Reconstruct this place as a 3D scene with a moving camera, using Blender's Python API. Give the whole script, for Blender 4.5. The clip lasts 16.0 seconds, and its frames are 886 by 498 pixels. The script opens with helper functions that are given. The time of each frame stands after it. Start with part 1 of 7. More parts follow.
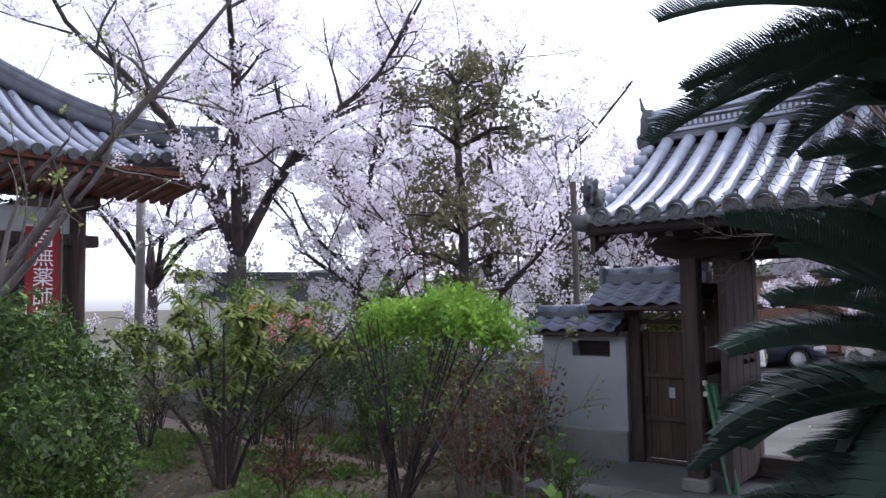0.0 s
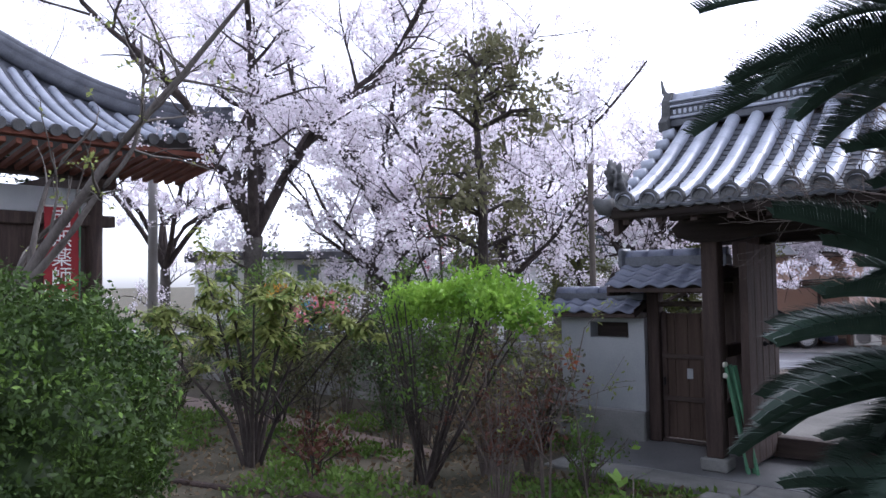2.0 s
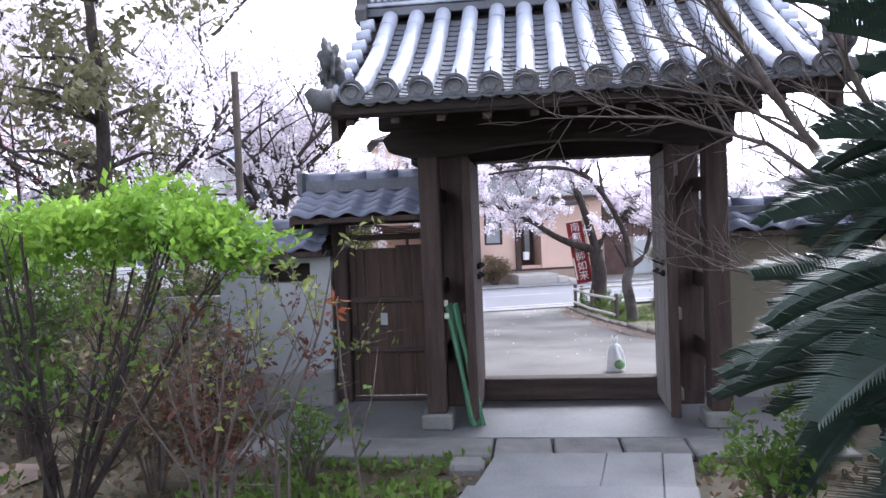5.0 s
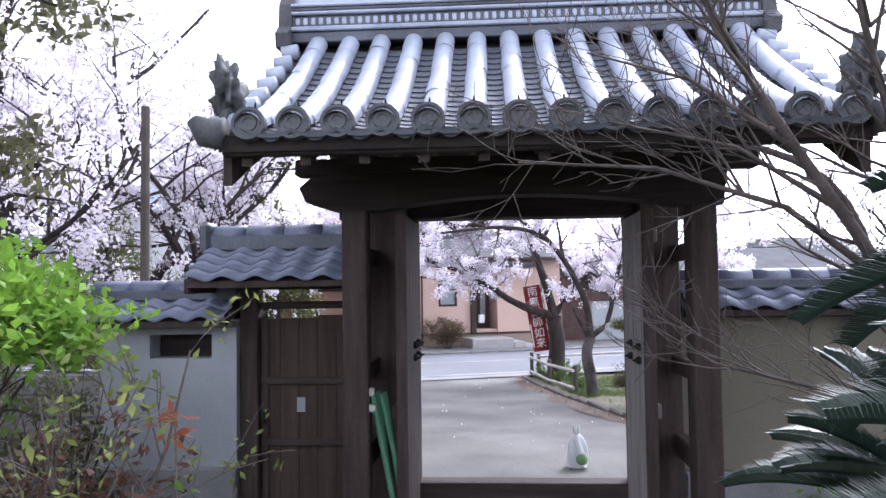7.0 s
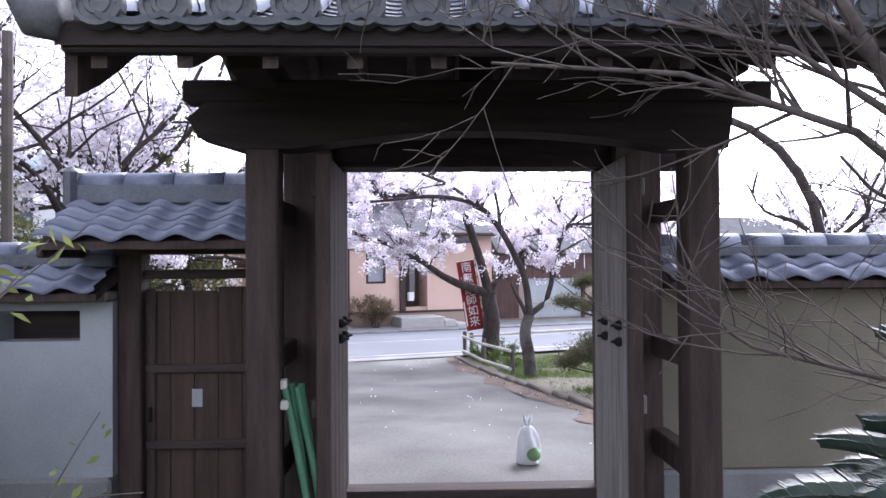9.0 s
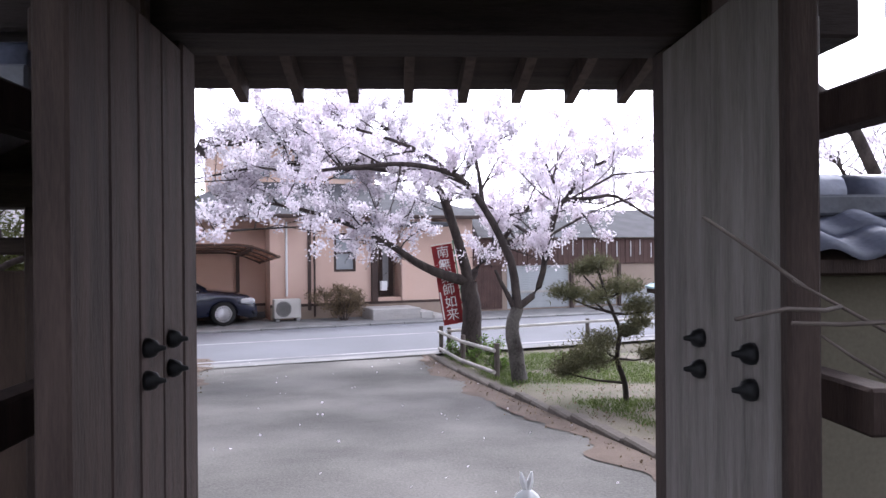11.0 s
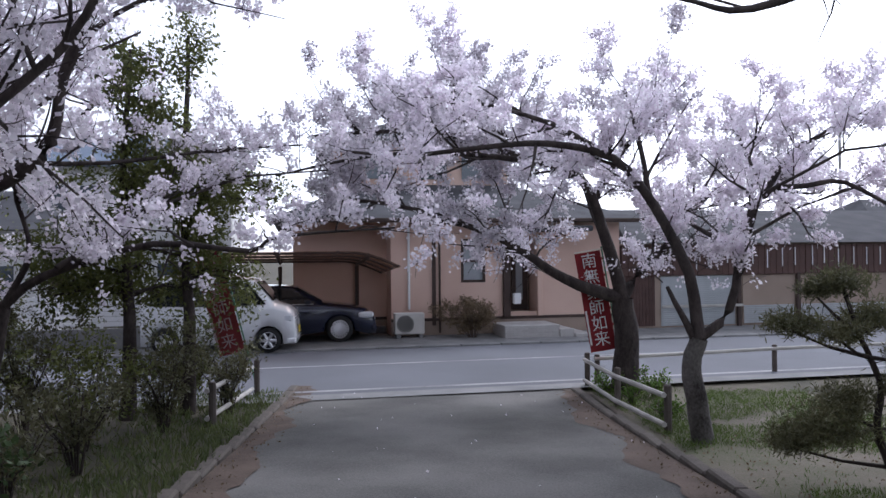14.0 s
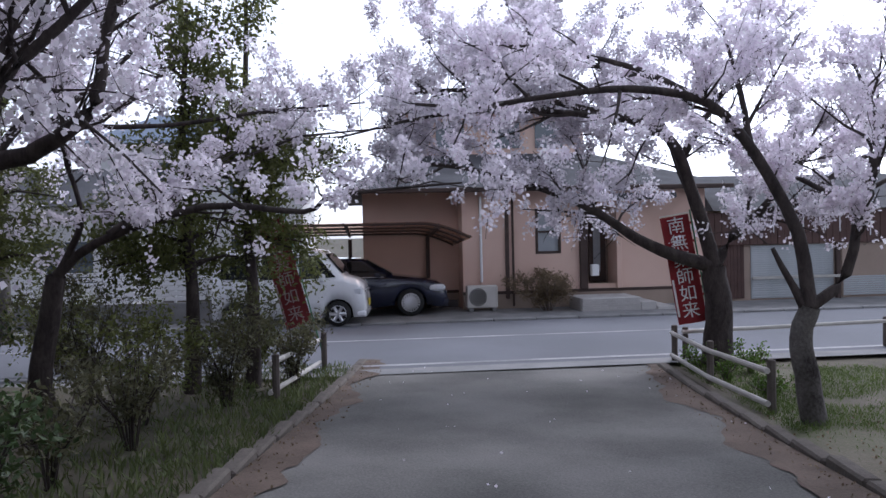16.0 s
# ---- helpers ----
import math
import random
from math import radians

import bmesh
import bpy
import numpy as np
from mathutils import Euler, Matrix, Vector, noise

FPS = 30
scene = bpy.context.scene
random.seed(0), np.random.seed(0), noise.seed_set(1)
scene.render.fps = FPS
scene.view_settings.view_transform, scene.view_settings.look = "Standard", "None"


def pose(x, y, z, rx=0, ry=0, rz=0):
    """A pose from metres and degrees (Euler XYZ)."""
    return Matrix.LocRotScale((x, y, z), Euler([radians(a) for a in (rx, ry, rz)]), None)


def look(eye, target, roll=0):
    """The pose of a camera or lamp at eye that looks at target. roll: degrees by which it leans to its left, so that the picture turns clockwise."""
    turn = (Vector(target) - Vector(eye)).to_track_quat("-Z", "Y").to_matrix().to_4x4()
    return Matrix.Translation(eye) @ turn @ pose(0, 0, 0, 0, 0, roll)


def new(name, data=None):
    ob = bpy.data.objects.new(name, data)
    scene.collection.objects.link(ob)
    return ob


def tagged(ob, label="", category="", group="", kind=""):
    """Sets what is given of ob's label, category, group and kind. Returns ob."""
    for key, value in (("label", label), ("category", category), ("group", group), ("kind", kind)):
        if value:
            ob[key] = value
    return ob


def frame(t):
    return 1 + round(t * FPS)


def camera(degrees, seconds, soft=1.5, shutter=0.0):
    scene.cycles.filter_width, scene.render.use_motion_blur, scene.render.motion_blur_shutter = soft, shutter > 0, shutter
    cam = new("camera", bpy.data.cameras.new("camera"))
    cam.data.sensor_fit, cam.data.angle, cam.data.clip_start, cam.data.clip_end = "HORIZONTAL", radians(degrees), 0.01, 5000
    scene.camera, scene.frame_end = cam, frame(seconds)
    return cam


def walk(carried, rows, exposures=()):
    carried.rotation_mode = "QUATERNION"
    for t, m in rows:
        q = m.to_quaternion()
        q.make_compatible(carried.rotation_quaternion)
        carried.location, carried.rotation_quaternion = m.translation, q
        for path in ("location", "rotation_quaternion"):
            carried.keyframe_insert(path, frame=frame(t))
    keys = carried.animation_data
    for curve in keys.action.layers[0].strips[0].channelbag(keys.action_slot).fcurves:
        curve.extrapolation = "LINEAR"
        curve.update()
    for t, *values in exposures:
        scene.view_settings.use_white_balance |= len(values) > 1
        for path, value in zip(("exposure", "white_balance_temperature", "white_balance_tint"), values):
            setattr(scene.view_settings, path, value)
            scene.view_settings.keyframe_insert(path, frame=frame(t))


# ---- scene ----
cam = camera(61.7, 16.0)
PATH = [
    (0, (1.668, -8.436, 2.034), (0.404, -6.893, 2.18), -1.0),
    (0.5, (1.685, -8.435, 2.072), (0.454, -6.864, 2.211), -1.3),
    (1, (1.635, -8.495, 2.104), (0.361, -6.959, 2.24), -1.1),
    (1.5, (1.616, -8.552, 2.12), (0.321, -7.034, 2.248), -1.0),
    (2, (1.572, -8.626, 2.084), (0.296, -7.089, 2.171), -0.9),
    (2.5, (1.338, -8.475, 2.009), (0.121, -6.888, 2.031), -1.6),
    (3, (0.963, -8.404, 2.03), (-0.106, -6.715, 1.961), -2.5),
    (3.5, (0.529, -8.317, 2.019), (-0.323, -6.513, 1.874), -3.9),
    (4.3, (0.022, -7.813, 1.814), (-0.493, -5.885, 1.694), -4.0),
    (5, (-0.303, -7.294, 1.861), (-0.548, -5.311, 1.798), -2.3),
    (7.3, (-0.237, -5.996, 1.948), (-0.34, -4.001, 2.04), -0.8),
    (7.5, (-0.244, -5.951, 1.943), (-0.316, -3.954, 2.014), -1.0),
    (8, (-0.27, -5.825, 1.917), (-0.287, -3.826, 1.956), -0.6),
    (8.3, (-0.319, -5.636, 1.885), (-0.302, -3.637, 1.917), -0.8),
    (8.5, (-0.351, -5.459, 1.889), (-0.315, -3.46, 1.918), -0.5),
    (9, (-0.354, -4.987, 1.851), (-0.288, -2.988, 1.881), -0.4),
    (9.2, (-0.335, -4.807, 1.843), (-0.264, -2.808, 1.875), -0.4),
    (11.3, (-0.055, -2.304, 1.72), (0.063, -0.307, 1.717), -0.5),
    (11.5, (-0.015, -2.08, 1.704), (0.093, -0.083, 1.703), -0.6),
    (12, (0.05, -1.47, 1.70), (0.12, 0.53, 1.71), -0.6),
    (12.5, (0.104, -0.798, 1.737), (0.12, 1.202, 1.743), -0.6),
    (13, (0.104, -0.382, 1.793), (0.027, 1.617, 1.796), -0.8),
    (13.5, (-0.046, -0.12, 1.787), (-0.215, 1.873, 1.797), -0.7),
    (14, (-0.108, 0.054, 1.766), (-0.355, 2.039, 1.788), -0.6),
    (14.5, (-0.142, 0.189, 1.734), (-0.455, 2.164, 1.771), -0.7),
    (15, (-0.17, 0.356, 1.697), (-0.53, 2.323, 1.75), -0.8),
    (15.5, (-0.183, 0.542, 1.658), (-0.58, 2.502, 1.676), -1.1),
    (16, (-0.197, 0.737, 1.62), (-0.639, 2.687, 1.582), -1.3),
]
walk(cam, [(t, look(eye, target, roll)) for t, eye, target, roll in PATH], exposures=[(0, 1.38, 5700, 18), (2.5, 1.5, 5650, 18), (3.5, 2.18, 5800, 17), (5, 2.26, 5750, 18), (8, 2.08, 5700, 18), (9.2, 2.22, 5700, 20), (11.3, 1.7, 5900, 20), (12.3, 1.0, 5850, 19), (14, 0.7, 5700, 16), (16, 0.7, 5600, 17)])

# ---- light: a bright overcast sky ----
SUN_EL, SUN_AZ = radians(42), radians(25)
world = bpy.data.worlds.new("world")
scene.world = world
world.use_nodes = True
wn, wl = world.node_tree.nodes, world.node_tree.links
sky = wn.new("ShaderNodeTexSky")
sky.sky_type = "NISHITA"
sky.sun_disc = False
sky.sun_elevation, sky.sun_rotation = SUN_EL, SUN_AZ
sky.air_density, sky.dust_density, sky.ozone_density = 1.0, 1.5, 1.0
soften = wn.new("ShaderNodeHueSaturation")
soften.inputs["Saturation"].default_value = 0.15
wl.new(sky.outputs[0], soften.inputs["Color"])
wl.new(soften.outputs[0], wn["Background"].inputs["Color"])
wn["Background"].inputs["Strength"].default_value = 0.15
sun_data = bpy.data.lights.new("sun", "SUN")
sun_data.energy, sun_data.angle, sun_data.color = 1.0, radians(20), (1.0, 0.96, 0.9)
sun = new("sun", sun_data)
sun.matrix_world = look((0, 0, 30), (math.sin(SUN_AZ) * -10, math.cos(SUN_AZ) * -10, 30 - 10 * math.tan(SUN_EL)))


# ---- materials ----
def mat(name, a, b, rough=0.8, scale=6.0, bump=0.15, fine=60.0, metal=0.0, rand=0.0, stretch=(1, 1, 1), spec=0.3, coat=0.0):
    """Two colours mixed by coarse and fine noise, with relief. rand: change of lightness from piece to piece."""
    m = bpy.data.materials.new(name)
    m.use_nodes = True
    n, l = m.node_tree.nodes, m.node_tree.links
    p = n["Principled BSDF"]
    tc = n.new("ShaderNodeTexCoord")
    mp = n.new("ShaderNodeMapping")
    mp.inputs["Scale"].default_value = stretch
    l.new(tc.outputs["Object"], mp.inputs[0])
    n1, n2 = n.new("ShaderNodeTexNoise"), n.new("ShaderNodeTexNoise")
    n1.inputs["Scale"].default_value, n2.inputs["Scale"].default_value = scale, fine
    n1.inputs["Detail"].default_value, n2.inputs["Detail"].default_value = 6, 3
    l.new(mp.outputs[0], n1.inputs["Vector"])
    l.new(mp.outputs[0], n2.inputs["Vector"])
    add = n.new("ShaderNodeMath")
    add.operation = "MULTIPLY_ADD"
    add.inputs[1].default_value = 0.45
    l.new(n2.outputs[0], add.inputs[0])
    l.new(n1.outputs[0], add.inputs[2])
    ramp = n.new("ShaderNodeMapRange")
    ramp.inputs[1].default_value, ramp.inputs[2].default_value = 0.5, 0.95
    l.new(add.outputs[0], ramp.inputs[0])
    mix = n.new("ShaderNodeMix")
    mix.data_type = "RGBA"
    mix.inputs[6].default_value, mix.inputs[7].default_value = (*a, 1), (*b, 1)
    l.new(ramp.outputs[0], mix.inputs[0])
    col = mix.outputs[2]
    if rand:
        info, geo = n.new("ShaderNodeObjectInfo"), n.new("ShaderNodeNewGeometry")
        s = n.new("ShaderNodeMath")
        s.operation = "ADD"
        l.new(info.outputs["Random"], s.inputs[0])
        l.new(geo.outputs["Random Per Island"], s.inputs[1])
        r = n.new("ShaderNodeMapRange")
        r.inputs[2].default_value = 2.0
        r.inputs[3].default_value, r.inputs[4].default_value = 1 - rand, 1 + rand
        l.new(s.outputs[0], r.inputs[0])
        hs = n.new("ShaderNodeHueSaturation")
        l.new(r.outputs[0], hs.inputs["Value"])
        l.new(col, hs.inputs["Color"])
        col = hs.outputs[0]
    l.new(col, p.inputs["Base Color"])
    rr = n.new("ShaderNodeMapRange")
    rr.inputs[3].default_value, rr.inputs[4].default_value = max(0.03, rough - 0.1), min(1, rough + 0.1)
    l.new(n1.outputs[0], rr.inputs[0])
    l.new(rr.outputs[0], p.inputs["Roughness"])
    p.inputs["Metallic"].default_value = metal
    p.inputs["Specular IOR Level"].default_value = spec
    p.inputs["Coat Weight"].default_value = coat
    if bump:
        bp = n.new("ShaderNodeBump")
        bp.inputs["Strength"].default_value, bp.inputs["Distance"].default_value = bump, 0.02
        l.new(add.outputs[0], bp.inputs["Height"])
        l.new(bp.outputs[0], p.inputs["Normal"])
    return m


def leafy(name, a, b, through_light=0.35, rough=0.6):
    """Thin leaf or petal: colour by clump, some light let through."""
    m = mat(name, a, b, rough, 3.0, 0.0, 14.0, rand=0.35)
    n, l = m.node_tree.nodes, m.node_tree.links
    p = n["Principled BSDF"]
    t = n.new("ShaderNodeBsdfTranslucent")
    l.new(p.inputs["Base Color"].links[0].from_socket, t.inputs[0])
    mx = n.new("ShaderNodeMixShader")
    mx.inputs[0].default_value = through_light
    l.new(p.outputs[0], mx.inputs[1])
    l.new(t.outputs[0], mx.inputs[2])
    l.new(mx.outputs[0], n["Material Output"].inputs[0])
    return m


def glass(name, tint=(0.6, 0.65, 0.7)):
    m = bpy.data.materials.new(name)
    m.use_nodes = True
    p = m.node_tree.nodes["Principled BSDF"]
    p.inputs["Base Color"].default_value = (*tint, 1)
    p.inputs["Roughness"].default_value = 0.03
    p.inputs["Transmission Weight"].default_value = 1.0
    p.inputs["IOR"].default_value = 1.45
    return m


def smoky_plastic(name, tint):
    """Tinted clear plastic sheet: most light passes, some is caught by the dirty surface."""
    m = mat(name, (0.2, 0.14, 0.11), (0.3, 0.22, 0.18), 0.4, 2.0, 0.05, 30)
    n, l = m.node_tree.nodes, m.node_tree.links
    t = n.new("ShaderNodeBsdfTransparent")
    t.inputs[0].default_value = (*tint, 1)
    mx = n.new("ShaderNodeMixShader")
    mx.inputs[0].default_value = 0.7
    l.new(n["Principled BSDF"].outputs[0], mx.inputs[1])
    l.new(t.outputs[0], mx.inputs[2])
    l.new(mx.outputs[0], n["Material Output"].inputs[0])
    return m


